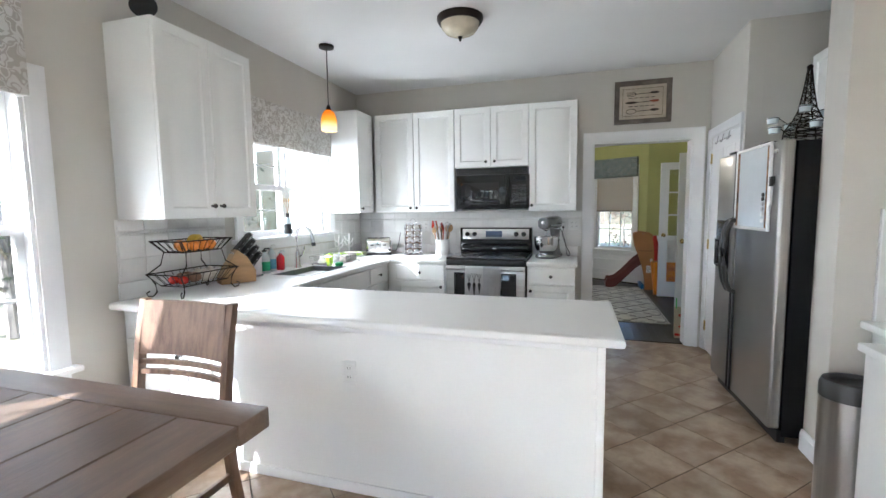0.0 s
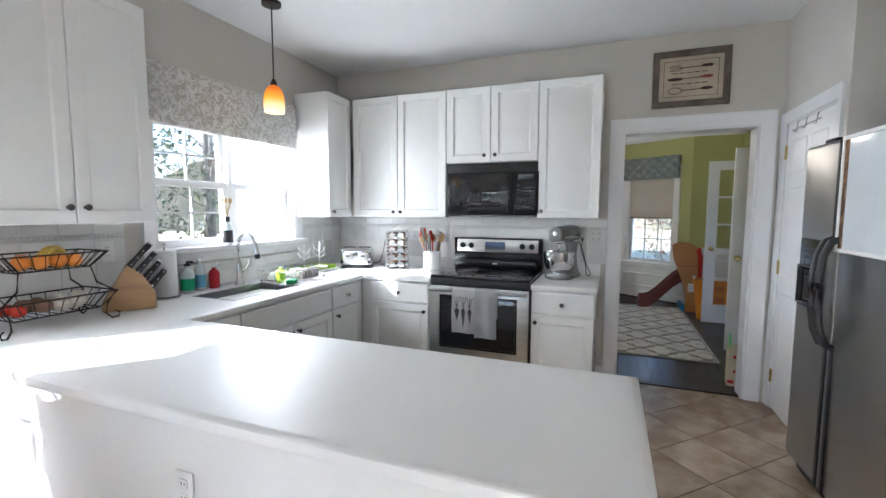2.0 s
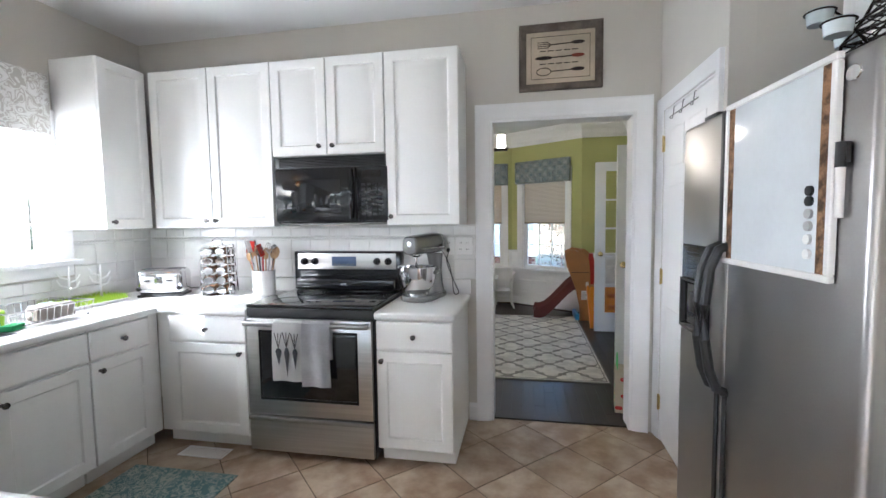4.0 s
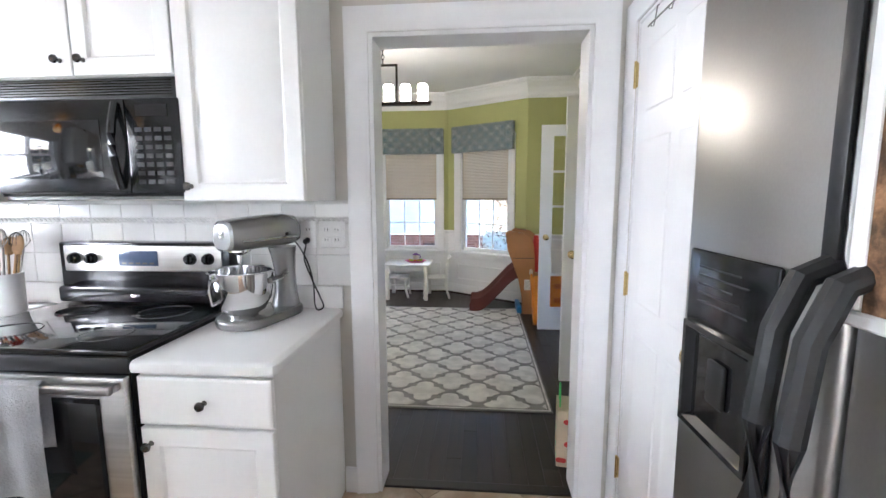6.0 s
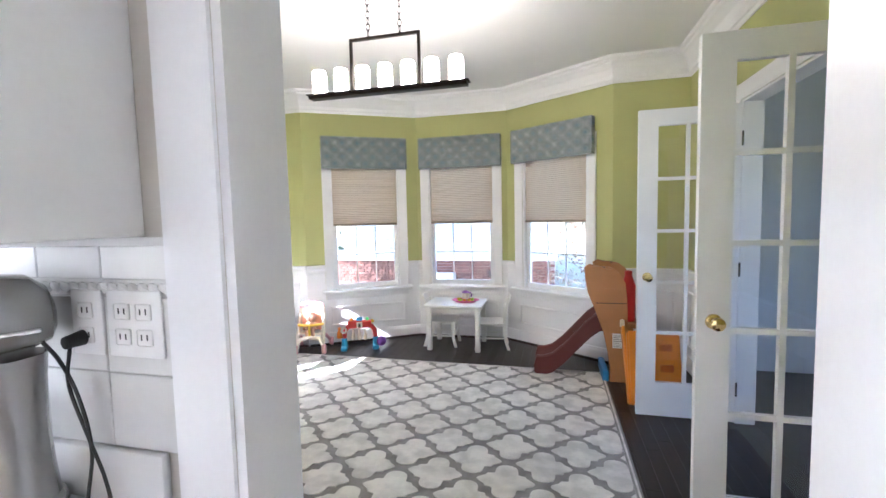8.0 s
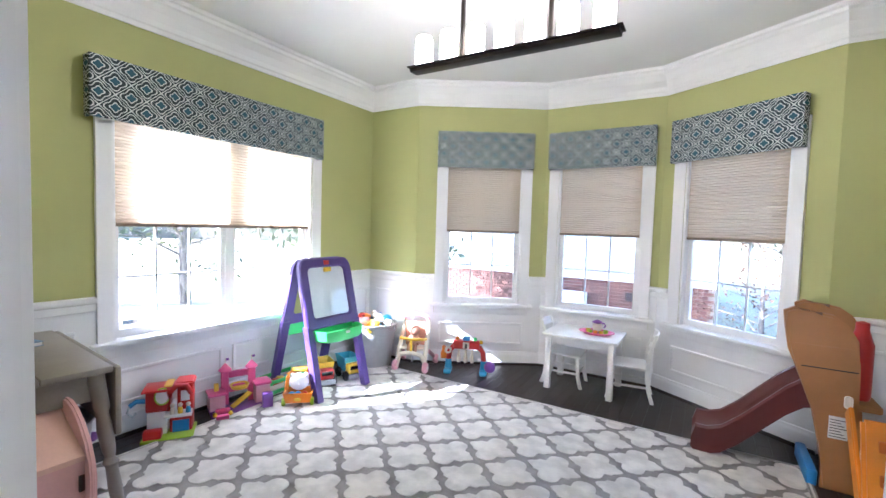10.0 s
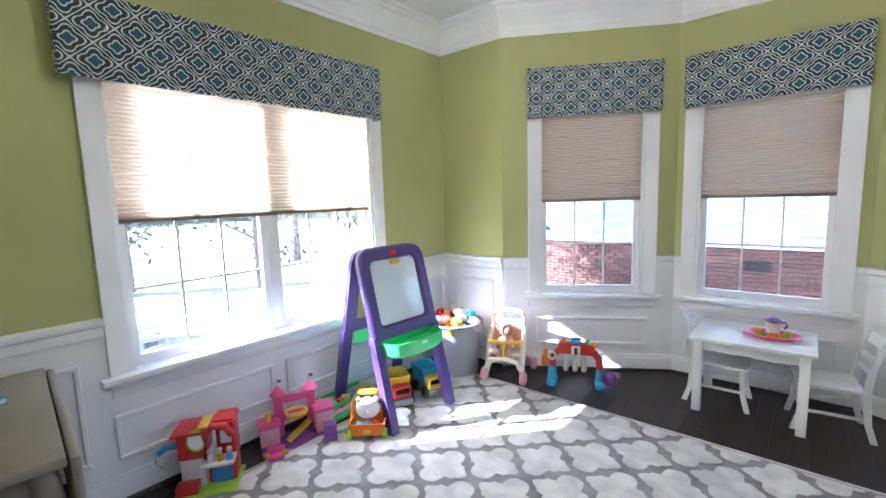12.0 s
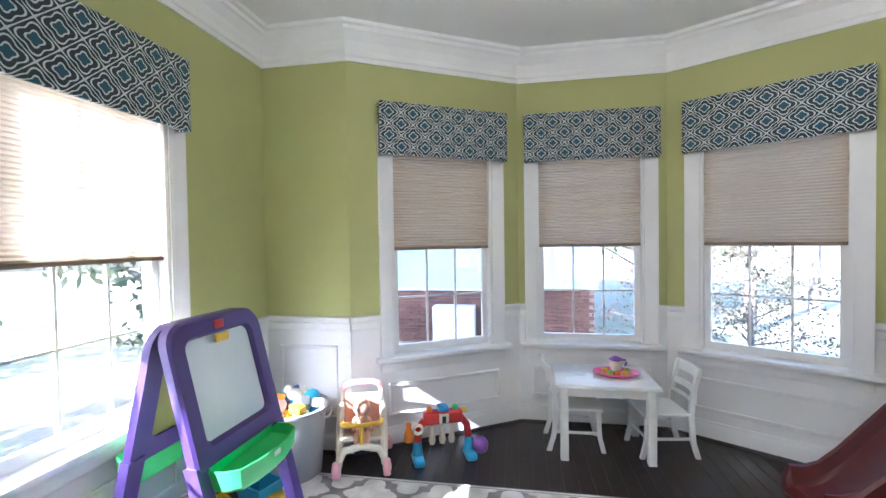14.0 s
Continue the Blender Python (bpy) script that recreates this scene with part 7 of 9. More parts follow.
part("badge", B(0.040, 0.056, -0.028, 0.028, 1.015, 1.055, 0.003), M["red"], ez, "small red badge")

# ---- tub of toys ----
M["grey_p"] = material("grey plastic tub", (0.36, 0.37, 0.37), 0.4, vary=0.05)
TUB = [(0, 0.006), (0.165, 0.0), (0.17, 0.006), (0.205, 0.39), (0.222, 0.40), (0.222, 0.412), (0.200, 0.412), (0.163, 0.012), (0, 0.012)]
tub = thing("toy_tub", "round grey plastic tub heaped with toys", "tub", pose(-1.96, 8.00, 0))
part("tub_body", lathe(bmesh.new(), TUB, seg=36), M["grey_p"], tub)
part("tub_handle", tube(bmesh.new(), [(0.216, -0.06, 0.40), (0.235, -0.05, 0.37), (0.238, 0.0, 0.355), (0.235, 0.05, 0.37), (0.216, 0.06, 0.40)], 0.007, 8), M["grey_p"], tub)
rnd = random.Random(21)
names = [("toy_ball", "sky", "blue toy ball"), ("toy_ring", "red", "red toy ring"), ("toy_block", "yellow", "yellow toy block"), ("soft_toy", "cream", "cream soft toy"), ("toy_block", "orange", "orange toy block"), ("toy_block", "white_p", "white toy block"), ("toy_hat", "blue", "dark blue toy hat"), ("soft_toy", "pale_pink", "pale soft toy")]
TP = pose(-1.96, 8.00, 0)
for k in range(22):
    nm, m, lab = names[k % 8]
    a, r = k * 2.399, 0.175 * math.sqrt((k % 11 + 0.5) / 11)
    z = (0.36 if k < 11 else 0.42) + 0.05 * (1 - r / 0.18)
    bm = bmesh.new()
    if nm == "toy_ball":
        ball(bm, (0, 0, 0), 0.05, seg=14)
    elif nm == "toy_ring":
        tube(bm, [(0.045 * math.cos(t), 0.045 * math.sin(t), 0) for t in [2 * math.pi * i / 16 for i in range(16)]], 0.022, 8, True)
    elif nm == "toy_block":
        box(bm, -0.04, 0.04, -0.028, 0.028, -0.025, 0.025, 0.006)
    elif nm == "toy_hat":
        lathe(bm, [(0, 0.04), (0.03, 0.035), (0.045, 0.0), (0.075, -0.005), (0.075, -0.01), (0, -0.01)], seg=18)
    else:
        ball(bm, (0, 0, 0), 0.045, 1.3, 1, 0.8, 12)
        ball(bm, (0.055, 0, 0.02), 0.028, seg=10)
    solid(nm, bm, M[m], lab + " in the grey tub", "toy", TP @ pose(r * math.cos(a), r * math.sin(a), z, rnd.uniform(-35, 35), rnd.uniform(-35, 35), rnd.uniform(0, 360)), "toys in the tub")

# ---- doll stroller with doll ----
ds = thing("doll_stroller", "pink and white plastic doll stroller walker", "doll stroller", pose(-1.57, 8.14, 0, 0, 0, 18))
for x in (-0.13, 0.13):
    part("side_frame", tube(bmesh.new(), [(x, -0.11, 0.06), (x, -0.075, 0.16), (x, -0.03, 0.27), (x * 0.95, 0.05, 0.40), (x * 0.9, 0.06, 0.46)], [0.018, 0.022, 0.022, 0.018, 0.016], 8), M["cream"], ds)
    part("rear_strut", tube(bmesh.new(), [(x, -0.04, 0.20), (x * 1.1, 0.10, 0.12), (x * 1.15, 0.20, 0.06)], 0.018, 8), M["pale_pink"], ds)
    for y, r in ((-0.13, 0.050), (0.20, 0.045)):
        w = part("wheel", lathe(bmesh.new(), [(0, -0.022), (r * 0.8, -0.022), (r, -0.012), (r, 0.012), (r * 0.8, 0.022), (0, 0.022)], seg=20), M["pale_pink"], ds, at=pose(x * (1.12 if y < 0 else 1.25), y, r, 0, 90, 0))
        part("hub", lathe(bmesh.new(), [(0, -0.026), (r * 0.35, -0.026), (r * 0.35, 0.026), (0, 0.026)], seg=14), M["cream"], w)
part("handle", tube(bmesh.new(), [(-0.117, 0.06, 0.46), (-0.10, 0.05, 0.49), (-0.06, 0.045, 0.505), (0.06, 0.045, 0.505), (0.10, 0.05, 0.49), (0.117, 0.06, 0.46)], 0.018, 10), M["pale_pink"], ds)
part("seat", box(bmesh.new(), -0.115, 0.115, -0.09, 0.06, 0.19, 0.215, 0.010), M["cream"], ds)
bm = bmesh.new()
box(bm, -0.105, 0.105, 0.035, 0.05, 0.215, 0.44, 0.007)
part("seat_back", bm, material("peach plastic", (0.78, 0.36, 0.24), 0.4), ds, "peach seat back")
part("front_arch", tube(bmesh.new(), [(-0.13, -0.12, 0.10), (-0.10, -0.115, 0.155), (0, -0.112, 0.175), (0.10, -0.115, 0.155), (0.13, -0.12, 0.10)], 0.022, 8), M["cream"], ds)
part("tray_bar", tube(bmesh.new(), [(-0.125, -0.02, 0.29), (-0.11, -0.09, 0.30), (0, -0.12, 0.30), (0.11, -0.09, 0.30), (0.125, -0.02, 0.29)], 0.014, 8), M["yellow"], ds, "yellow safety bar")
part("bar_post", rod(bmesh.new(), (0, -0.115, 0.18), (0, -0.118, 0.295), 0.012), M["yellow"], ds)
bm = bmesh.new()
ball(bm, (0, -0.005, 0.365), 0.052, seg=16)
ball(bm, (0, 0.0, 0.27), 0.045, 1.1, 0.9, 1.4, 14)
for s in (-1, 1):
    tube(bm, [(s * 0.035, -0.01, 0.30), (s * 0.06, -0.045, 0.27), (s * 0.05, -0.075, 0.25)], 0.015, 8)
    tube(bm, [(s * 0.025, -0.02, 0.235), (s * 0.03, -0.085, 0.235), (s * 0.03, -0.095, 0.18)], 0.018, 8)
solid("doll", bm, M["skin"], "soft doll sitting in the toy stroller", "doll", ds.matrix_basis.copy())

# ---- music arch toy ----
mt = thing("activity_arch", "red and blue plastic activity arch with hanging pins", "toy", pose(-1.10, 8.31, 0, 0, 0, 22))
part("bridge", box(bmesh.new(), -0.125, 0.125, -0.04, 0.04, 0.225, 0.305, 0.018, 3), M["red"], mt, "red bridge")
part("roof", box(bmesh.new(), -0.035, 0.035, -0.045, 0.045, 0.3055, 0.335, 0.012), M["blue"], mt)
part("door_panel", B(-0.03, 0.03, -0.0435, -0.0405, 0.235, 0.295, 0.001), M["cream"], mt)
part("door_hole", B(-0.012, 0.012, -0.0455, -0.0437, 0.238, 0.28), M["black_m"], mt)
for s in (-1, 1):
    part("leg", tube(bmesh.new(), [(s * 0.115, 0, 0.25), (s * 0.155, 0, 0.20), (s * 0.165, 0, 0.11)], 0.024, 10), M["red"], mt)
    part("foot", box(bmesh.new(), min(s * 0.13, s * 0.20), max(s * 0.13, s * 0.20), -0.10, 0.05, 0.0, 0.045, 0.018, 3), M["sky"], mt, "blue foot")
    part("ankle", tube(bmesh.new(), [(s * 0.165, 0, 0.12), (s * 0.165, -0.01, 0.03)], [0.028, 0.034], 10), M["sky"], mt)
part("side_ball", ball(bmesh.new(), (0.225, -0.06, 0.085), 0.052, seg=18), M["violet"], mt, "purple ball")
for x in (-0.07, -0.005, 0.055):
    part("pin", lathe(bmesh.new(), [(0, 0.085), (0.016, 0.09), (0.022, 0.115), (0.016, 0.15), (0.009, 0.18), (0.011, 0.2), (0, 0.215)], (x, 0.0, 0.006 if x else 0), 14), M["cream"], mt)
part("side_pin", lathe(bmesh.new(), [(0, 0), (0.03, 0.005), (0.03, 0.05), (0.016, 0.09), (0.02, 0.115), (0, 0.125)], (-0.215, 0.02, 0.115), 14), M["orange"], mt, "orange side pin")
part("side_ring", tube(bmesh.new(), [(-0.165 + 0.0 * t, -0.045, 0.22) if False else (-0.165 + 0.026 * math.cos(t), -0.045, 0.215 + 0.026 * math.sin(t)) for t in [2 * math.pi * i / 16 for i in range(16)]], 0.010, 8, True), M["cream"], mt)
for x, m in ((-0.085, "orange"), (0.08, "lime2"), (0.135, "yellow")):
    part("knob", lathe(bmesh.new(), [(0, 0), (0.018, 0), (0.018, 0.02), (0.01, 0.03), (0, 0.031)], (x, 0, 0.3055 if x < 0.13 else 0.28), 14), M[m], mt)

# ---- climber with slide ----
M["tan"] = material("tan moulded plastic", (0.46, 0.215, 0.075), 0.45, vary=0.08, scale=3, fine=220, bump=0.15)
M["maroon"] = material("maroon moulded plastic", (0.125, 0.022, 0.020), 0.28, vary=0.08, scale=3, fine=220, bump=0.08)
M["safety"] = material("orange moulded plastic", (0.78, 0.27, 0.015), 0.4, vary=0.08, scale=4, fine=200, bump=0.1)
cb = thing("climber_slide", "tan toddler climber with a maroon slide and orange steps", "play slide", pose(1.30, 7.86, 0))


def side_panel(y, shift):
    bm = bmesh.new()
    left = [(0.06, 0.0), (0.055, 0.25), (0.02, 0.42), (-0.06, 0.60), (-0.115, 0.74), (-0.135, 0.86), (-0.145, 0.95)]
    right = [(-0.10, 0.975), (-0.03, 0.945), (0.02, 0.955), (0.07, 0.945), (0.13, 0.90), (0.175, 0.82), (0.185, 0.70), (0.175, 0.58), (0.19, 0.45), (0.205, 0.25), (0.205, 0.0)]
    out = [(x + shift, z) for x, z in left + right]
    a = [bm.verts.new((x, y, z)) for x, z in out]
    b = [bm.verts.new((x, y + 0.055, z)) for x, z in out]
    f = bm.faces.new(a)
    g = bm.faces.new(b[::-1])
    n = len(out)
    for k in range(n):
        bm.faces.new((a[k], a[(k + 1) % n], b[(k + 1) % n], b[k]))
    bmesh.ops.bevel(bm, geom=[e for e in f.edges] + [e for e in g.edges], offset=0.014, segments=2, affect="EDGES")
    return bm


sp1 = part("side_panel", side_panel(-0.055, 0.0), M["tan"], cb)
part("side_panel", side_panel(0.34, 0.10), M["tan"], cb)
part("seam", B(-0.055, 0.178, -0.0575, -0.0552, 0.655, 0.661), M["black_m"], sp1)
part("seam", B(-0.115, 0.165, -0.0572, -0.0552, 0.775, 0.779), M["tan"], sp1)
part("platform", box(bmesh.new(), 0.02, 0.30, 0.002, 0.338, 0.44, 0.48, 0.010), M["tan"], cb)
lb = part("warning_label", B(0.075, 0.155, -0.0585, -0.0552, 0.29, 0.41), M["white_p"], sp1, "white printed label")
for k in range(7):
    part("print_bar", B(0.08, 0.15 - 0.012 * (k % 3), -0.0595, -0.0587, 0.30 + k * 0.015, 0.304 + k * 0.015), M["grey"], lb)
part("hand_hole", B(0.13, 0.165, -0.0585, -0.0552, 0.465, 0.53, 0.012), M["cream"], sp1)
# slide trough
bm = bmesh.new()
pathp = [(0.06, 0.50), (-0.02, 0.485), (-0.10, 0.42), (-0.20, 0.31), (-0.31, 0.19), (-0.40, 0.11), (-0.47, 0.085), (-0.535, 0.085)]
sect = [(0.0, -0.05), (0.0, 0.075), (0.015, 0.09), (0.035, 0.085), (0.05, 0.02), (0.07, 0.0), (0.25, 0.0), (0.27, 0.02), (0.285, 0.085), (0.305, 0.09), (0.32, 0.075), (0.32, -0.05)]
rings = [[bm.verts.new((x, y + 0.008, max(0.001, z + dz * (1.0 if dz > 0 else 1.6)))) for y, dz in sect] for x, z in pathp]
rings.append([bm.verts.new((-0.555, y + 0.008, max(0.001, 0.055 + dz * 0.5))) for y, dz in sect])
for a, b in zip(rings, rings[1:]):
    for k in range(len(sect)):
        bm.faces.new((a[k], a[(k + 1) % len(sect)], b[(k + 1) % len(sect)], b[k]))
bm.faces.new(rings[0])
bm.faces.new(rings[-1][::-1])
part("slide", bm, M["maroon"], cb, "maroon slide")
stp = part("step_wall", bmesh.new() if False else bar(bmesh.new(), (0.32, -0.47, 0.0), (0.32, -0.30, 0.50), 0.36, 0.05), M["safety"], cb, "orange climbing wall")
for k in range(3):
    for s in (-1, 1):
        z = 0.12 + 0.14 * k
        part("foothold", box(bmesh.new(), 0.32 + s * 0.08 - 0.045, 0.32 + s * 0.08 + 0.045, -0.505 + z * 0.34, -0.485 + z * 0.34, z - 0.028, z + 0.028, 0.006), M["foothold"] if "foothold" in M else M.setdefault("foothold", material("deep orange plastic", (0.55, 0.13, 0.01), 0.45)), stp)
part("step_side", bar(bmesh.new(), (0.145, -0.47, 0.0), (0.145, -0.09, 0.47), 0.02, 0.09), M["safety"], cb)
part("base_rail", box(bmesh.new(), 0.0, 0.05, -0.05, 0.33, 0.0, 0.09, 0.012), M["blue"], cb, "blue base rail")
rr = thing("toy_bottle", "red toy bottle standing on the climber", "toy", pose(1.52, 7.98, 0.481))
part("body", lathe(bmesh.new(), [(0, 0), (0.05, 0), (0.055, 0.02), (0.055, 0.30), (0.03, 0.38), (0.03, 0.42), (0, 0.43)], seg=18), M["red"], rr)

# ---- drop-leaf table by the window ----
dt = thing("drop_leaf_table", "taupe drop-leaf table with turned legs", "table", pose(-1.775, 5.225, 0, 0, 0, -4.5))
part("tabletop", B(-0.46, 0.445, -0.29, 0.155, 0.715, 0.742, 0.005), M["taupe"], dt)
part("tabletop_leaf", B(-0.46, 0.445, 0.159, 0.385, 0.715, 0.742, 0.005), M["taupe"], dt)
bm = B(-0.46, 0.445, 0.39, 0.415, 0.44, 0.735, 0.010)
part("drop_leaf", bm, M["taupe"], dt, "hanging drop leaf")
part("apron", B(-0.38, 0.38, -0.25, -0.228, 0.60, 0.714), M["taupe"], dt)
part("apron", B(0.378, 0.40, -0.22, 0.32, 0.60, 0.714), M["taupe"], dt)
LEG = [(0, 0), (0.014, 0), (0.020, 0.03), (0.016, 0.06), (0.022, 0.10), (0.026, 0.20), (0.022, 0.30), (0.030, 0.32), (0.018, 0.345), (0.024, 0.37), (0.030, 0.46), (0.022, 0.54), (0.030, 0.565), (0.030, 0.714), (0, 0.714)]
for x in (-0.40, 0.405):
    for y in (-0.24, 0.355):
        bm = lathe(bmesh.new(), LEG, (x, y, 0), 14)
        if y > 0:
            for v in bm.verts:
                v.co.y += 0.09 * (1 - v.co.z / 0.714) - 0.02
        part("leg", bm, M["taupe"], dt)
# green chairs below
M["green_c"] = material("bright green plastic chair", (0.02, 0.40, 0.06), 0.35, vary=0.05)
for gx, y in ((-2.02, 5.15), (-2.02, 5.475)):
    gc = thing("toddler_chair", "bright green plastic toddler chair under the table", "chair", pose(gx, y, 0, 0, 0, 80), "green chairs")
    bm = bmesh.new()
    out = [(-0.14, 0.28), (-0.15, 0.45), (-0.12, 0.545), (-0.05, 0.57), (0.05, 0.57), (0.12, 0.545), (0.15, 0.45), (0.14, 0.28)]
    a = [bm.verts.new((x, -0.14, z)) for x, z in out]
    b = [bm.verts.new((x, -0.115, z)) for x, z in out]
    f, g = bm.faces.new(a), bm.faces.new(b[::-1])
    for k in range(8):
        bm.faces.new((a[k], a[(k + 1) % 8], b[(k + 1) % 8], b[k]))
    bmesh.ops.bevel(bm, geom=[e for e in f.edges] + [e for e in g.edges], offset=0.008, segments=2, affect="EDGES")
    part("backrest", bm, M["green_c"], gc)
    part("seat", B(-0.145, 0.145, -0.14, 0.15, 0.262, 0.28, 0.008), M["green_c"], gc)
    for x in (-0.12, 0.12):
        for yy in (-0.115, 0.125):
            part("leg", rod(bmesh.new(), (x * 1.08, yy * 1.08, 0), (x, yy, 0.262), 0.016, 0.020, 10), M["green_c"], gc)
# fabric bin and books on the table
M["bin_f"] = trellis("grey and white trellis canvas", (0.24, 0.32, 0.38), (0.72, 0.72, 0.70), 0.12, 0.09)
fbn = thing("fabric_bin", "grey and white trellis fabric bin full of papers", "storage bin", pose(-1.875, 5.225, 0.8455, 0, 0, 4))
bm = bmesh.new()
rings = [[bm.verts.new((x, y, z)) for x, y in ((-w, -d), (w, -d), (w, d), (-w, d))] for w, d, z in ((0.0, 0.0, 0.001), (0.115, 0.15, 0.0), (0.125, 0.165, 0.19), (0.125, 0.165, 0.20), (0.116, 0.156, 0.20), (0.107, 0.142, 0.008))]
for a, b in zip(rings[1:], rings[2:]):
    for k in range(4):
        bm.faces.new((a[k], a[(k + 1) % 4], b[(k + 1) % 4], b[k]))
bm.faces.new(rings[1][::-1])
bm.faces.new(rings[-1])
bmesh.ops.delete(bm, geom=rings[0], context="VERTS")
part("bin_body", bm, M["bin_f"], fbn)
part("rim_band", tube(bmesh.new(), [(-0.122, -0.162, 0.20), (0.122, -0.162, 0.20), (0.122, 0.162, 0.20), (-0.122, 0.162, 0.20)], 0.006, 6, True), M["magnet_g"], fbn)
rnd = random.Random(5)
for k in range(5):
    part("paper_sheet", B(-0.09 + k * 0.035, -0.088 + k * 0.035, -0.13, 0.12, 0.02, 0.175 + 0.02 * rnd.random()), M["paper"] if k % 2 else M["dry"], fbn)
M["book_y"] = material("yellow board book", (0.62, 0.42, 0.10), 0.35, vary=0.25, scale=18)
M["book_r"] = material("red board book", (0.55, 0.05, 0.04), 0.35, vary=0.2, scale=18)
M["book_g"] = material("green board book", (0.10, 0.30, 0.12), 0.35, vary=0.25, scale=18)
M["book_b"] = material("blue picture book", (0.10, 0.30, 0.55), 0.35, vary=0.25, scale=18)
M["book_o"] = material("orange picture book", (0.62, 0.30, 0.06), 0.35, vary=0.25, scale=18)


def book(x, y, z, w, d, t, mat, rz, lab):
    b = thing("book", lab, "book", pose(x, y, z, 0, 0, rz), "picture books")
    part("page_block", B(-w / 2 + 0.004, w / 2 - 0.004, -d / 2 + 0.004, d / 2 - 0.004, 0.002, t - 0.002), M["paper"], b)
    part("cover", B(-w / 2, w / 2, -d / 2, d / 2, t - 0.0019, t), mat, b)
    part("cover", B(-w / 2, w / 2, -d / 2, d / 2, 0.0, 0.0019), mat, b)
    part("spine", B(-w / 2 - 0.0019, -w / 2, -d / 2, d / 2, 0.0, t), mat, b)


z = 0.7425
for w, d, t, m, rz, lab in ((0.34, 0.36, 0.018, "book_g", 5, "green picture book in a pile"), (0.28, 0.34, 0.022, "book_b", -4, "blue picture book in a pile"), (0.26, 0.32, 0.020, "book_o", 3, "orange picture book in a pile"), (0.30, 0.31, 0.020, "book_y", -2, "yellow picture book in a pile"), (0.31, 0.33, 0.022, "book_y", 2, "patterned yellow picture book under the bin")):
    book(-1.84, 5.235, z, w, d, t, M[m], rz, lab)
    z += t + 0.0003
z = 0.7425
for w, d, t, m, rz, lab in ((0.17, 0.25, 0.012, "book_g", 2, "green picture book near the table edge"), (0.16, 0.24, 0.016, "paper", 1, "pale picture book near the table edge"), (0.14, 0.20, 0.014, "book_r", -2, "red picture book near the table edge"), (0.13, 0.18, 0.012, "book_b", 1, "blue picture book near the table edge")):
    book(-1.545, 5.235, z, w, d, t, M[m], rz, lab)
    z += t + 0.0003
book(-1.93, 5.455, 0.7425, 0.13, 0.10, 0.02, M["book_b"], 12, "small blue picture book lying by the bin")

# galvanised tub and pink toy chest
M["zinc"] = material("galvanised zinc", (0.42, 0.43, 0.44), 0.38, 0.85, vary=0.12, scale=14, fine=60)
zt = thing("metal_tub", "galvanised tub of small toys under the table", "tub", pose(-1.67, 5.42, 0))
part("tub_body", lathe(bmesh.new(), [(0, 0.004), (0.155, 0.0), (0.16, 0.006), (0.20, 0.43), (0.21, 0.438), (0.21, 0.448), (0.196, 0.448), (0.153, 0.012), (0, 0.012)], seg=32), M["zinc"], zt)
rnd = random.Random(12)
for k in range(12):
    a, r = k * 2.4, 0.15 * math.sqrt((k + 0.5) / 12)
    bm = ball(bmesh.new(), (0, 0, 0), 0.045, 1.2, 0.9, 0.8, 12)
    ball(bm, (0.05, 0, 0.02), 0.022, seg=8)
    solid("soft_toy", bm, M[("potato", "blue", "cream", "violet")[k % 4]], "small toy in the galvanised tub", "toy", pose(-1.67 + r * math.cos(a), 5.42 + r * math.sin(a), 0.33, rnd.uniform(-40, 40), rnd.uniform(-40, 40), rnd.uniform(0, 360)), "toys in the metal tub")
M["chest_p"] = material("soft pink painted wood", (0.74, 0.42, 0.40), 0.5, vary=0.05, scale=3, fine=90, bump=0.05)
M["chest_l"] = material("peach painted lid", (0.78, 0.50, 0.40), 0.5, vary=0.05, scale=3, fine=90, bump=0.05)
pk = thing("toy_chest", "pink painted toy chest with a sloping lid", "toy chest", pose(-1.35, 5.255, 0))


def chest_side(y):
    bm = bmesh.new()
    out = [(-0.105, 0.0), (0.235, 0.0), (0.235, 0.40), (0.228, 0.455), (0.195, 0.52), (0.135, 0.585), (0.075, 0.625), (0.02, 0.642), (-0.03, 0.640), (-0.07, 0.615), (-0.09, 0.57), (-0.105, 0.50)]
    a = [bm.verts.new((x, y, z)) for x, z in out]
    b = [bm.verts.new((x, y + 0.022, z)) for x, z in out]
    f, g = bm.faces.new(a), bm.faces.new(b[::-1])
    for k in range(len(out)):
        bm.faces.new((a[k], a[(k + 1) % len(out)], b[(k + 1) % len(out)], b[k]))
    bmesh.ops.bevel(bm, geom=[e for e in f.edges] + [e for e in g.edges], offset=0.007, segments=2, affect="EDGES")
    return bm


part("side_panel", chest_side(0.17), M["chest_p"], pk)
part("side_panel", chest_side(-0.33), M["chest_p"], pk)
part("front_panel", B(0.172, 0.190, -0.3075, 0.1695, 0.02, 0.452), M["chest_p"], pk)
part("back_panel", B(-0.095, -0.077, -0.3075, 0.1695, 0.02, 0.585), M["chest_p"], pk)
bm = bmesh.new()
v = [bm.verts.new((x, y, z)) for y in (-0.307, 0.169) for x, z in ((0.196, 0.453), (0.196, 0.473), (-0.065, 0.612), (-0.074, 0.588))]
for q in ((0, 1, 2, 3), (7, 6, 5, 4), (0, 4, 5, 1), (1, 5, 6, 2), (2, 6, 7, 3), (3, 7, 4, 0)):
    bm.faces.new([v[k] for k in q])
part("lid", bm, M["chest_l"], pk, "peach sloping lid")
part("lid_hinge", B(0.1905, 0.197, 0.150, 0.168, 0.34, 0.40), M["nickel"], pk)

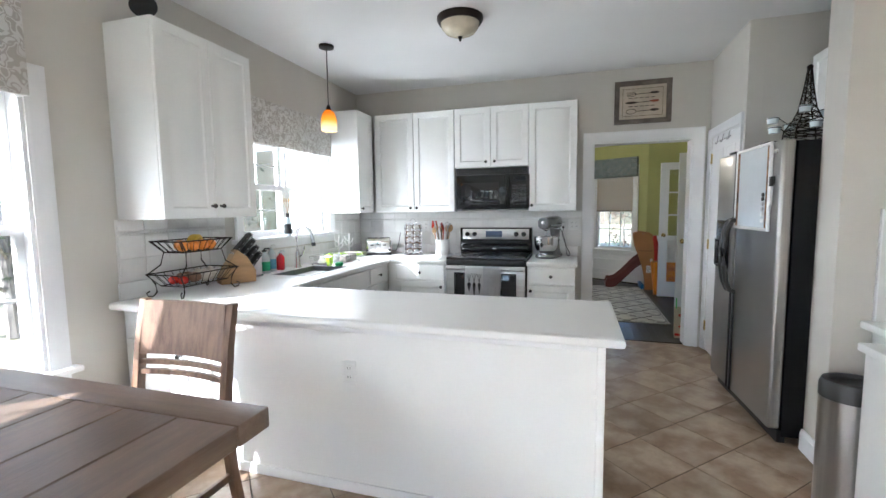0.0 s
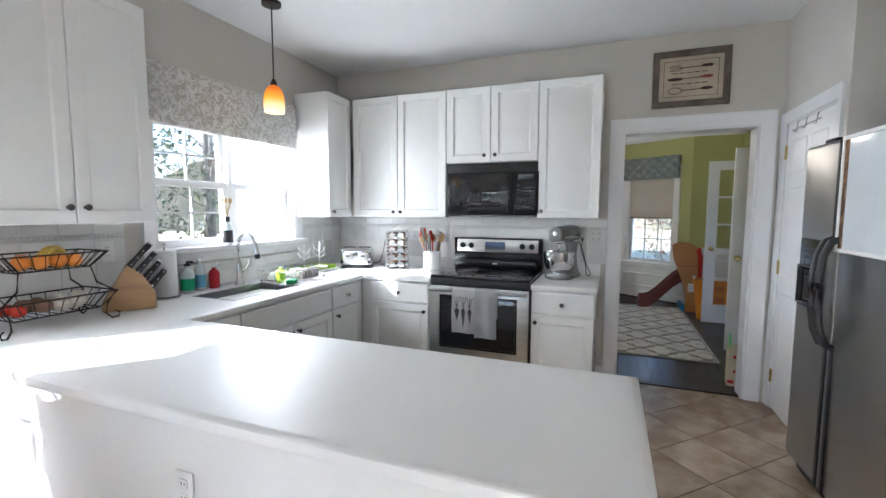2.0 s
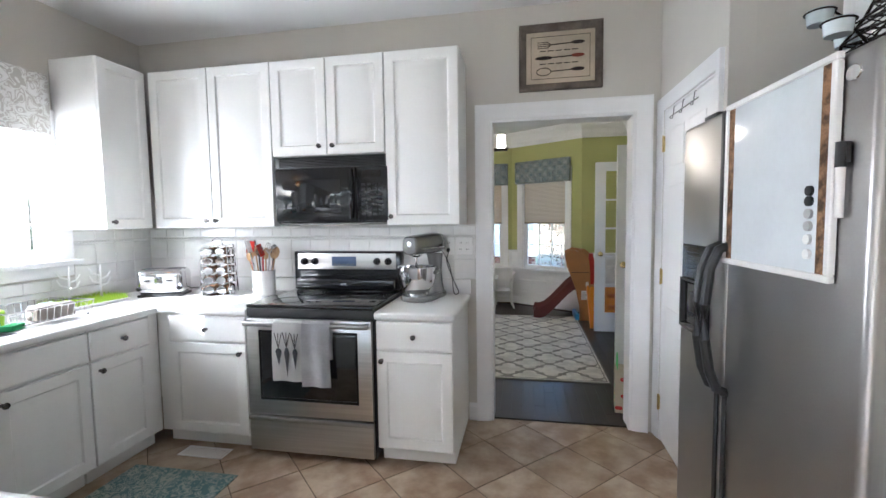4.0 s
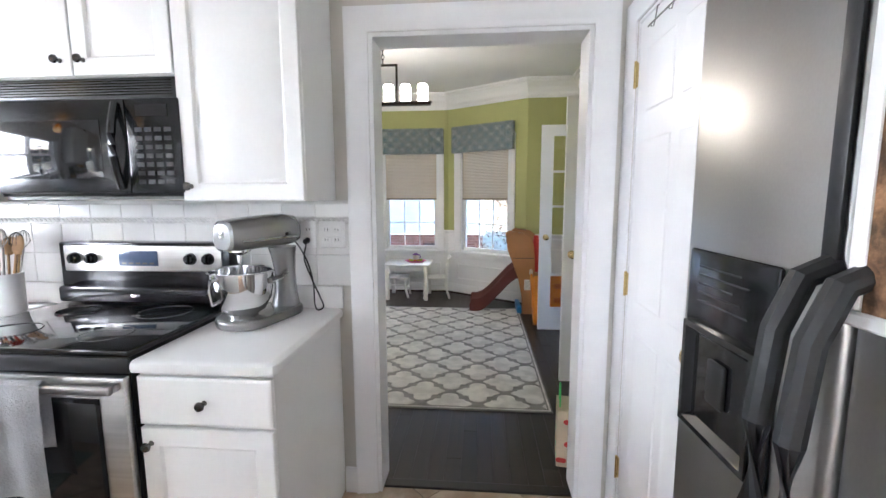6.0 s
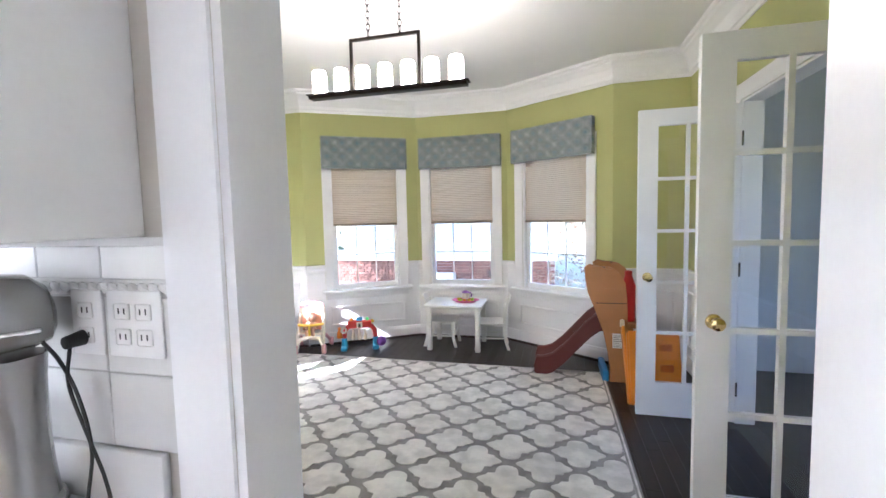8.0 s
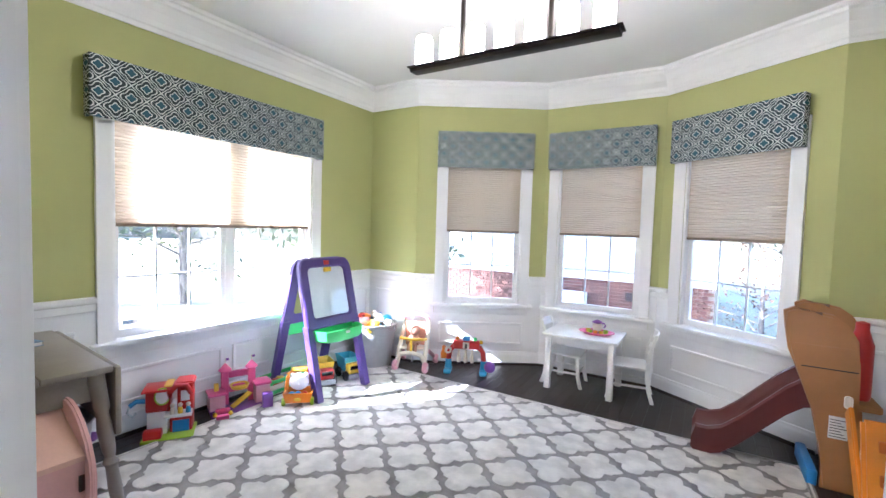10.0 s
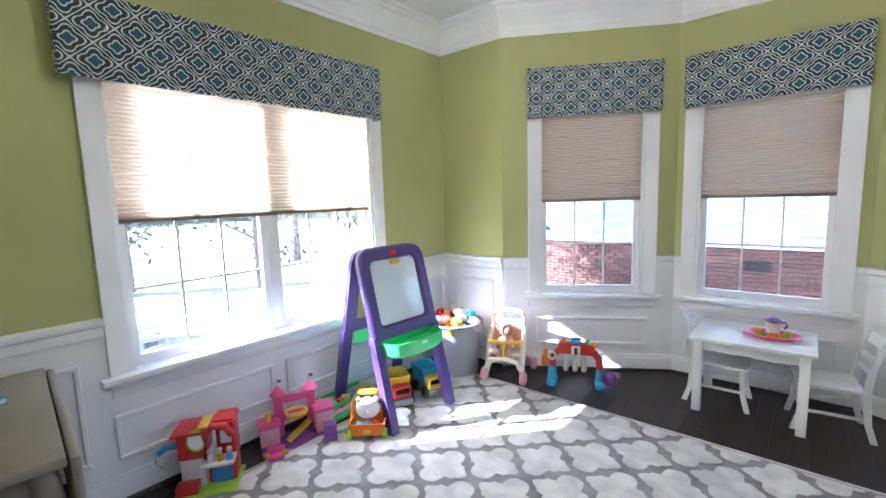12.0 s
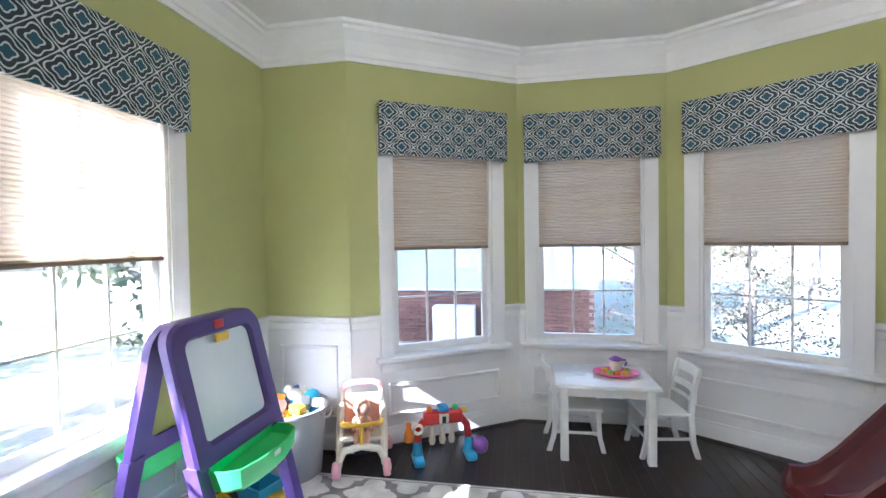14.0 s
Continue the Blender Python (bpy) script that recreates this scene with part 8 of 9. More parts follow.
# gift bag by the doorway
gb = thing("gift_bag", "cream gift bag with red flowers and a green handle", "gift bag", pose(1.33, 5.04, 0.0005, 0, 0, -8))
M["bag"] = material("cream printed paper", (0.66, 0.56, 0.40), 0.6, vary=0.06)
bm = bmesh.new()
rings = [[bm.verts.new((x, y, z)) for x, y in ((-0.06, -0.09), (0.06, -0.09), (0.06, 0.09), (-0.06, 0.09))] for z in (0.0, 0.30)] + [[bm.verts.new((x, y, 0.30)) for x, y in ((-0.058, -0.088), (0.058, -0.088), (0.058, 0.088), (-0.058, 0.088))]] + [[bm.verts.new((x, y, 0.004)) for x, y in ((-0.058, -0.088), (0.058, -0.088), (0.058, 0.088), (-0.058, 0.088))]]
for a, b in zip(rings, rings[1:]):
    for k in range(4):
        bm.faces.new((a[k], a[(k + 1) % 4], b[(k + 1) % 4], b[k]))
bm.faces.new(rings[0][::-1])
bm.faces.new(rings[-1])
part("bag_body", bm, M["bag"], gb)
for x in (-0.045, 0.045):
    part("handle", tube(bmesh.new(), [(x, -0.045, 0.30), (x, -0.04, 0.38), (x, 0.0, 0.41), (x, 0.04, 0.38), (x, 0.045, 0.30)], 0.004, 6), M["lime2"], gb, "green cord handle")
rnd = random.Random(2)
for k in range(16):
    u, z = rnd.uniform(-0.08, 0.08), rnd.uniform(0.03, 0.27)
    m = M[("red", "lime2", "red", "yellow")[k % 4]]
    if k % 2:
        part("printed_flower", ball(bmesh.new(), (-0.0605, u, z), 0.018, 0.05, 1, 0.8, 10), m, gb)
    else:
        part("printed_flower", ball(bmesh.new(), (u * 0.6, -0.0905, z), 0.018, 1, 0.05, 0.8, 10), m, gb)

# ---- toys along the window wall ----
gr = thing("toy_garage", "red and white toy rescue station with a green base", "toy", pose(-2.06, 6.17, 0, 0, 0, 55) @ Matrix.Scale(1.08, 4))
part("base", B(-0.13, 0.13, -0.10, 0.10, 0.0, 0.014, 0.005), M["lime"], gr)
part("tower", B(-0.11, -0.01, -0.03, 0.09, 0.0145, 0.15, 0.008), M["white_p"], gr)
part("upper_tower", B(-0.115, 0.0, -0.04, 0.095, 0.1505, 0.27, 0.010), M["red"], gr)
bm = bmesh.new()
prism(bm, [(-0.13, -0.06), (0.02, -0.06), (0.02, 0.10), (-0.13, 0.10)], 0.2705, 0.285, 0.004)
part("roof", bm, M["red"], gr)
part("arch", tube(bmesh.new(), [(0.005, -0.05, 0.16), (0.005, -0.05, 0.26), (0.04, -0.05, 0.30), (0.09, -0.05, 0.295), (0.115, -0.05, 0.25)], 0.016, 8), M["red"], gr)
part("clock_face", lathe(bmesh.new(), [(0, 0), (0.034, 0), (0.032, 0.008), (0, 0.009)], seg=18, sy=1.3), M["white_p"], gr, at=pose(-0.03, -0.045, 0.245, 90, 0, 0))
part("clock_rim", tube(bmesh.new(), [(-0.03 + 0.036 * math.cos(t), -0.05, 0.245 + 0.047 * math.sin(t)) for t in [2 * math.pi * i / 18 for i in range(18)]], 0.005, 6, True), M["lime"], gr)
part("side_tower", B(0.035, 0.118, 0.0, 0.09, 0.1005, 0.275, 0.010), M["red"], gr)
part("side_roof", bar(bmesh.new(), (0.077, -0.03, 0.295), (0.077, 0.10, 0.295), 0.10, 0.03), M["red"], gr)
part("tower_window", B(0.055, 0.10, -0.0035, -0.0005, 0.19, 0.25, 0.001), M["white_p"], gr)
part("front_step", B(-0.12, -0.03, -0.09, -0.031, 0.0145, 0.06, 0.006), M["red"], gr)
part("shelf", box(bmesh.new(), -0.02, 0.12, -0.085, 0.0, 0.125, 0.14, 0.004), M["white_p"], gr)
part("garage_bay", B(0.0, 0.115, -0.02, 0.085, 0.0145, 0.10, 0.008), M["red"], gr)
part("garage_door", B(0.015, 0.10, -0.024, -0.0205, 0.018, 0.085), M["blue"], gr)
part("rotor", B(-0.02, 0.02, -0.06, 0.06, 0.30, 0.308, 0.003), M["yellow"], gr)
part("rotor_post", rod(bmesh.new(), (0, 0, 0.285), (0, 0, 0.30), 0.01), M["yellow"], gr)
part("crane_arm", tube(bmesh.new(), [(-0.11, 0.0, 0.21), (-0.16, -0.02, 0.22), (-0.19, -0.03, 0.20)], 0.014, 8), M["blue"], gr)
part("crane_hook", tube(bmesh.new(), [(-0.19, -0.03, 0.20), (-0.20, -0.035, 0.165), (-0.175, -0.035, 0.14), (-0.16, -0.03, 0.16)], 0.006, 6), M["clear_p"], gr)
for x, m in ((0.02, "cream"), (0.06, "yellow"), (0.10, "sky")):
    f = part("figure", lathe(bmesh.new(), [(0, 0), (0.014, 0), (0.012, 0.03), (0.006, 0.036), (0, 0.036)], (x, -0.055, 0.1405), 12), M[m], gr)
    part("figure_top", ball(bmesh.new(), (x, -0.055, 0.188), 0.013, seg=10), M["cream"], f)

cs = thing("toy_castle", "pink toy castle with towers and a purple ramp", "toy castle", pose(-2.07, 6.66, 0, 0, 0, 68) @ Matrix.Scale(1.02, 4))
part("floor_plate", B(-0.20, 0.20, -0.10, 0.10, 0.0, 0.012, 0.004), M["violet"], cs)
part("left_wing", B(-0.20, -0.10, -0.02, 0.10, 0.0125, 0.115, 0.008), M["pale_pink"], cs)
part("left_roof", B(-0.208, -0.092, -0.03, 0.105, 0.1155, 0.135, 0.005), M["pink"], cs)
part("right_wing", B(0.10, 0.20, -0.02, 0.10, 0.0125, 0.14, 0.008), M["pale_pink"], cs)
part("right_roof", B(0.092, 0.208, -0.03, 0.105, 0.1405, 0.16, 0.005), M["pink"], cs)
bm = bmesh.new()
for a, b, lo, hi in ((-0.115, -0.065, 0.0125, 0.25), (0.065, 0.115, 0.0125, 0.25), (-0.064, 0.064, 0.205, 0.25), (-0.064, 0.064, 0.10, 0.15)):
    box(bm, a, b, 0.06, 0.085, lo, hi, 0.003, 1)
part("back_wall", bm, M["pink"], cs)
for x in (-0.088, 0.088):
    t = part("turret", lathe(bmesh.new(), [(0.03, 0.2505), (0.03, 0.262), (0.046, 0.264), (0.0, 0.318)], (x, 0.07, 0), 12), M["pink"], cs, "pink turret roof")
    part("flag_pole", rod(bmesh.new(), (x, 0.07, 0.31), (x, 0.07, 0.35), 0.003, seg=6), M["cream"], t)
    part("flag", B(x, x + 0.024, 0.069, 0.071, 0.332, 0.348), M["violet"], t)
part("balcony", lathe(bmesh.new(), [(0.0, 0.13), (0.055, 0.135), (0.065, 0.16), (0.06, 0.16), (0.05, 0.14), (0, 0.138)], (0, 0.03, 0), 20), M["yellow"], cs, "yellow balcony")
part("stair_ramp", bar(bmesh.new(), (-0.06, -0.02, 0.02), (0.07, 0.02, 0.09), 0.05, 0.012), M["yellow"], cs)
part("throne", B(-0.165, -0.135, 0.02, 0.05, 0.1355, 0.19, 0.006), M["yellow"], cs)
sofa = thing("toy_sofa", "pink toy sofa with yellow arms", "toy", pose(-1.98, 6.47, 0, 0, 0, 60))
part("seat", B(-0.04, 0.04, -0.02, 0.02, 0.0, 0.035, 0.008), M["pink"], sofa)
part("back", B(-0.045, 0.045, 0.0205, 0.035, 0.0, 0.07, 0.010), M["pink"], sofa)
for x in (-0.048, 0.048):
    part("arm", ball(bmesh.new(), (x, 0.0, 0.04), 0.016, seg=10), M["yellow"], sofa)
solid("toy_cupboard", box(bmesh.new(), -0.035, 0.035, -0.03, 0.03, 0, 0.10, 0.006), M["violet"], "small violet toy cupboard on the floor", "toy", pose(-1.905, 6.765, 0.0135 * 0 + 0.0130, 0, 0, 60))

ow = thing("toy_cart", "orange toy cart with a white plush bird and balls", "toy cart", pose(-1.765, 6.93, 0.0132, 0, 0, 42))
bm = bmesh.new()
rings = [[bm.verts.new((x * w, y * d, z)) for x, y in ((-1, -1), (1, -1), (1, 1), (-1, 1))] for w, d, z in ((0.085, 0.06, 0.025), (0.105, 0.075, 0.10), (0.095, 0.068, 0.10), (0.078, 0.052, 0.035))]
for a, b in zip(rings, rings[1:]):
    for k in range(4):
        bm.faces.new((a[k], a[(k + 1) % 4], b[(k + 1) % 4], b[k]))
bm.faces.new(rings[0][::-1])
bm.faces.new(rings[-1])
part("cart_body", bm, M["orange"], ow)
part("hood", tube(bmesh.new(), [(-0.095, 0.03, 0.09), (-0.085, 0.05, 0.18), (-0.05, 0.06, 0.235), (0.05, 0.06, 0.235), (0.085, 0.05, 0.18), (0.095, 0.03, 0.09)], 0.016, 10), M["orange"], ow)
part("hood_top", B(-0.055, 0.055, 0.03, 0.085, 0.225, 0.248, 0.010), M["yellow"], ow)
for x in (-0.10, 0.10):
    for y in (-0.045, 0.05):
        part("wheel", lathe(bmesh.new(), [(0, -0.012), (0.026, -0.012), (0.03, 0), (0.026, 0.012), (0, 0.012)], seg=16), M["lime"], ow, at=pose(x, y, 0.03, 0, 90, 0))
part("plate", ball(bmesh.new(), (0, -0.073, 0.055), 0.026, 1, 0.12, 0.5, 12), M["yellow"], ow)
bm = ball(bmesh.new(), (0, 0, 0.10), 0.062, 1.15, 0.8, 1.0, 16)
for s in (-1, 1):
    ball(bm, (s * 0.05, 0.0, 0.15), 0.018, seg=8)
lathe(bm, [(0.012, 0), (0, 0.02)], (0, -0.05, 0.095), 8)
solid("plush_bird", bm, M["white_p"], "white plush bird sitting in the toy cart", "soft toy", ow.matrix_basis @ pose(0, 0.01, 0.06))
for x, m, n in ((-0.045, "sky", "blue"), (0.045, "red", "red"), (0.0, "sky", "blue")):
    solid("toy_ball", ball(bmesh.new(), (0, 0, 0), 0.026, seg=14), M[m], "small %s ball in the toy cart" % n, "toy ball", ow.matrix_basis @ pose(x, -0.038, 0.078), "balls in the cart")


def truck(x, y, rz, body, bed, label):
    t = thing("toy_truck", label, "toy truck", pose(x, y, 0.0132, 0, 0, rz) @ Matrix.Scale(1.15, 4), "toy trucks")
    part("chassis", B(-0.055, 0.055, -0.10, 0.10, 0.03, 0.05, 0.005), M["grey_p"], t)
    part("cab", box(bmesh.new(), -0.052, 0.052, -0.10, -0.035, 0.0505, 0.125, 0.014, 3), M[body], t)
    part("windscreen", B(-0.04, 0.04, -0.1025, -0.1005, 0.085, 0.112), M["black_glass"], t)
    bm = bmesh.new()
    rings = [[bm.verts.new((a * w, b0 if b < 0 else b1, z)) for a, b in ((-1, -1), (1, -1), (1, 1), (-1, 1))] for w, b0, b1, z in ((0.045, -0.03, 0.09, 0.0505), (0.065, -0.05, 0.115, 0.165), (0.058, -0.043, 0.108, 0.165), (0.04, -0.025, 0.085, 0.06))]
    for a, b in zip(rings, rings[1:]):
        for k in range(4):
            bm.faces.new((a[k], a[(k + 1) % 4], b[(k + 1) % 4], b[k]))
    bm.faces.new(rings[0][::-1])
    bm.faces.new(rings[-1])
    part("dump_bed", bm, M[bed], t)
    part("bumper", B(-0.056, 0.056, -0.118, -0.1008, 0.02, 0.055, 0.006), M["grey_p"], t)
    for sx in (-0.058, 0.058):
        for yy in (-0.065, 0.06):
            part("wheel", lathe(bmesh.new(), [(0, -0.014), (0.032, -0.014), (0.036, -0.006), (0.036, 0.006), (0.032, 0.014), (0, 0.014)], seg=16), M["black_m"], t, at=pose(sx, yy, 0.036, 0, 90, 0))


truck(-1.93, 7.33, 62, "red", "yellow", "red toy truck with a yellow bed under the easel")
truck(-1.86, 7.56, 70, "yellow", "sky", "yellow toy truck with a blue bed under the easel")
cr = thing("toy_crate", "low slatted green and white crate of toys", "crate", pose(-2.12, 7.05, 0.0, 0, 0, 90))
for yy in (-0.09, 0.078):
    for z in (0.02, 0.06, 0.10):
        part("slat", B(-0.17, 0.17, yy, yy + 0.012, z, z + 0.028, 0.003), M["cream"] if z == 0.06 else M["lime2"], cr)
for x in (-0.17, 0.158):
    part("end_panel", B(x, x + 0.012, -0.0775, 0.0775, 0.01, 0.13, 0.003), M["cream"], cr)
part("bottom", B(-0.157, 0.157, -0.0775, 0.0775, 0.01, 0.02), M["cream"], cr)
for k in range(5):
    solid("toy_block", B(-0.03, 0.03, -0.025, 0.025, 0, 0.05, 0.008), M[("lime2", "red", "yellow", "blue", "orange")[k]], "coloured toy block in the low crate", "toy block", pose(-2.12 + 0.02 * (k % 2), 6.93 + 0.055 * k, 0.0205 + 0.04, 0, 0, 20 * k), "blocks in the crate")
bx = thing("plastic_basket", "pale plastic basket beside the easel", "basket", pose(-2.19, 7.36, 0.0, 0, 0, 0))
part("basket_body", box(bmesh.new(), -0.05, 0.05, -0.07, 0.07, 0.0, 0.09, 0.008), M["cream"], bx)
sw = thing("window_sticker", "small white printed sticker low on the window pane", "sticker", P_DW @ pose(0, 0, 0))
part("sheet", B(OPEN_D[0] + 0.075, OPEN_D[0] + 0.165, 0.0688, 0.0695, 0.675, 0.705), M["white_p"], sw)
for k in range(3):
    part("print_bar", B(OPEN_D[0] + 0.080, OPEN_D[0] + 0.135, 0.0682, 0.0687, 0.680 + k * 0.008, 0.684 + k * 0.008), M["blue"], sw)


# ---- outdoors ----
GZ = -1.05
M["grass"] = material("winter lawn", (0.33, 0.32, 0.19), 0.95, vary=0.2, scale=0.6, fine=14, bump=0.6, tone=(0.42, 0.38, 0.27), spread=0.2)
bm = bmesh.new()
N = 24
vs = {}
for i in range(N + 1):
    for j in range(N + 1):
        f = lambda k: math.copysign(abs(k) ** 2.2, k) * 420
        x, y = f(-1 + 2 * i / N), f(-1 + 2 * j / N)
        far = math.hypot(x, y)
        vs[i, j] = bm.verts.new((x, y, GZ + (0.0 if far < 12 else 0.25 * math.sin(x * 0.11) * math.cos(y * 0.09))))
for i in range(N):
    for j in range(N):
        bm.faces.new((vs[i, j], vs[i + 1, j], vs[i + 1, j + 1], vs[i, j + 1]))
structure("ground", bm, M["grass"], "wide winter lawn round the house", "ground")
M["found"] = material("grey foundation", (0.30, 0.29, 0.28), 0.9, vary=0.12, fine=40, bump=0.3)
bm = bmesh.new()
box(bm, KX - 0.13, 3.77, -2.72, DY1 + 0.12, GZ - 0.1, -0.121)
prism(bm, [(-1.83, DY1 + 0.12), (-0.65, 9.07), (0.45, 9.07), (1.58, DY1 + 0.12)], GZ - 0.1, -0.121)
structure("foundation", bm, M["found"], "grey block foundation of the house", "foundation")
structure("roof_slab", B(KX - 0.5, 4.1, -3.1, 9.5, 2.90, 3.02), M["trim"], "plain flat cover over the rooms", "roof")

# neighbour's house: brick base and pale blue siding
M["siding"] = material("pale blue-grey siding", (0.46, 0.54, 0.60), 0.6, vary=0.05, scale=1.0, fine=30)
M["brick"] = material("red brown brick", (0.19, 0.092, 0.072), 0.85, vary=0.18, scale=9, fine=50, bump=0.3, jitter=0.2)
M["mortar"] = material("pale mortar", (0.42, 0.38, 0.34), 0.95, vary=0.1)
M["shingle"] = material("grey shingle", (0.13, 0.13, 0.13), 0.9, vary=0.2, scale=3, fine=30, bump=0.4)
nh = thing("neighbour_house", "pale blue sided house on a brick base", "house", pose(0, 15.2, 0))
part("base_wall", B(-9.0, 0.95, 0.02, 8.0, GZ - 0.1, 0.26), M["mortar"], nh)
part("wall", B(-9.0, 0.95, 0.0, 8.0, 0.261, 5.6), M["siding"], nh)
for k in range(26):
    z = 0.27 + k * 0.20
    bm = bmesh.new()
    v = [bm.verts.new(p) for p in ((-9.02, -0.022, z), (0.97, -0.022, z), (0.97, -0.004, z + 0.20), (-9.02, -0.004, z + 0.20), (-9.02, -0.001, z), (0.97, -0.001, z), (0.97, -0.001, z + 0.199), (-9.02, -0.001, z + 0.199))]
    for q in ((0, 1, 2, 3), (0, 4, 5, 1), (1, 5, 6, 2), (3, 2, 6, 7), (0, 3, 7, 4)):
        bm.faces.new([v[i] for i in q])
    part("siding_board", bm, M["siding"], nh)
part("corner_trim", B(0.88, 0.99, -0.04, -0.024, 0.26, 5.5), M["trim"], nh)
part("band", B(-9.02, 0.99, -0.045, -0.003, 0.235, 0.269), M["trim"], nh)
bm = bmesh.new()
v = [bm.verts.new(p) for p in ((-9.4, -0.5, 5.55), (1.4, -0.5, 5.55), (1.4, 8.5, 5.55), (-9.4, 8.5, 5.55), (-9.4, 4, 8.6), (1.4, 4, 8.6))]
for q in ((0, 1, 5, 4), (2, 3, 4, 5), (1, 2, 5), (3, 0, 4), (3, 2, 1, 0)):
    bm.faces.new([v[i] for i in q])
part("roof", bm, M["shingle"], nh)
for x in (-6.5, -3.2):
    w = part("window", B(x, x + 0.95, -0.05, -0.024, 1.6, 3.0), M["trim"], nh)
    part("pane", B(x + 0.08, x + 0.87, -0.056, -0.051, 1.68, 2.92), M["black_glass"], w)
me = finish(B(-0.097, 0.097, -0.012, 0.019, -0.032, 0.032), "brick", M["brick"], False)
rest = bmesh.new()
for k in range(15):
    z = 0.235 - 0.078 * (k + 1)
    for i in range(48):
        x = -8.9 + (i + 0.5 * (k % 2)) * 0.205
        if -3.9 < x < 0.3 and k < 14:
            ob = new("brick", me)
            ob.parent = nh
            ob.location = (x, 0.0, z + 0.034)
        else:
            box(rest, x - 0.097, x + 0.097, -0.012, 0.019, z + 0.002, z + 0.066)
part("brick_course", rest, M["brick"], nh)["kind"] = "stuff"
part("crawl_vent", B(-0.75, -0.35, -0.02, -0.013, -0.20, 0.0), M["black_m"], nh)
ut = thing("utility_box", "white metal utility cabinet against the brick house", "utility cabinet", pose(-2.02, 14.75, GZ))
part("cabinet_body", B(-0.45, 0.45, 0, 0.4, 0.0, 0.98, 0.01), M["white_p"], ut)
part("cabinet_door", B(-0.41, 0.41, -0.014, -0.001, 0.04, 0.93, 0.004), M["white_p"], ut)

# trees and shrubs
M["bark"] = material("grey brown bark", (0.34, 0.30, 0.26), 0.95, vary=0.25, scale=6, fine=40, bump=0.8, stretch=(4, 4, 0.7))
M["leaf"] = material("dull green foliage", (0.085, 0.12, 0.06), 0.7, vary=0.25, scale=2, fine=20, tone=(0.12, 0.13, 0.07))
M["leaf_b"] = material("russet winter foliage", (0.20, 0.11, 0.06), 0.8, vary=0.25, scale=2, fine=20)

M["leaf_s"] = material("grey green winter leaves", (0.13, 0.135, 0.085), 0.8, vary=0.25, scale=2, fine=20, tone=(0.17, 0.13, 0.09))


def tree(name, x, y, h, spread, leaves, mat, label, seed, bare=0.0, low=0.25, leaf=1.0):
    r = random.Random(seed)
    t = thing(name, label, "tree" if name == "tree" else "shrub", pose(x, y, GZ - 0.02), "garden trees")
    lean = r.uniform(-0.05, 0.05) * h
    part("trunk", tube(bmesh.new(), [(0, 0, 0), (lean * 0.2, 0, h * 0.25), (lean * 0.6, 0.05, h * 0.6), (lean, 0.1, h * 0.97)], [h * 0.022, h * 0.017, h * 0.011, h * 0.003], 9), M["bark"], t)
    bm, lb = bmesh.new(), bmesh.new()
    tips = []
    for k in range(34 if bare else 26):
        z = h * (low + (0.93 - low) * (k + r.random()) / 30)
        z = min(z, h * 0.94)
        a = k * 2.399 + r.uniform(-0.3, 0.3)
        ln = spread * (1.0 - 0.75 * (z / h - low)) * r.uniform(0.6, 1.1)
        p0 = Vector((lean * z / h, 0, z))
        d = Vector((math.cos(a), math.sin(a), r.uniform(0.1, 0.55)))
        p1 = p0 + d * ln * 0.5 + Vector((0, 0, 0.06 * ln))
        p2 = p0 + d * ln + Vector((0, 0, r.uniform(-0.1, 0.25) * ln))
        w = h * 0.006 * (1.1 - z / h)
        tube(bm, [p0, p1, p2], [w, w * 0.6, w * 0.15], 5)
        tips += [(p1, ln * 0.28), (p2, ln * 0.25), ((p1 + p2) / 2, ln * 0.25)]
        for m in range(4):
            q = p1.lerp(p2, r.random())
            e = q + Vector((r.uniform(-1, 1), r.uniform(-1, 1), r.uniform(-0.2, 1))) * ln * 0.35
            tube(bm, [q, e], [w * 0.35, w * 0.08], 4)
            tips.append((e, ln * 0.18))
    part("limbs", bm, M["bark"], t)["kind"] = "stuff"
    for k in range(leaves):
        c, rad = tips[r.randrange(len(tips))]
        p = c + Vector((r.gauss(0, 1), r.gauss(0, 1), r.gauss(0, 0.8))) * rad * 0.55
        u = Vector((r.gauss(0, 1), r.gauss(0, 1), r.gauss(0, 1))).normalized()
        v = u.cross(Vector((r.gauss(0, 1), r.gauss(0, 1), r.gauss(0, 1)))).normalized()
        s = r.uniform(0.04, 0.085) * (1 + h * 0.05) * leaf
        vv = [lb.verts.new(p + u * s), lb.verts.new(p + v * s * 0.45), lb.verts.new(p - u * s), lb.verts.new(p - v * s * 0.45)]
        lb.faces.new(vv)
    if leaves:
        part("crown", lb, mat, t)["kind"] = "stuff"
    return t


# the first three are added beside the views to shade the neighbour's house
tree("tree", -9.4, 6.3, 12.0, 3.2, 7000, M["leaf"], "tall dense pine added to shade the neighbour's wall", 31, low=0.34, leaf=0.9)
tree("tree", -7.8, 5.9, 12.0, 3.0, 7000, M["leaf"], "tall pine with a high crown, added to shade the neighbour's wall", 32, low=0.42, leaf=0.9)
tree("tree", -5.4, 11.4, 7.0, 2.0, 5200, M["leaf"], "dense evergreen tree added to shade the neighbour's siding", 21, low=0.12)
tree("tree", -10.5, 5.6, 7.5, 2.2, 2600, M["leaf"], "evergreen tree with drooping boughs on the lawn", 1, low=0.05)
tree("tree", -13.0, 3.4, 9.0, 2.6, 900, M["leaf_b"], "tall winter tree with russet leaves", 2, 0.6)
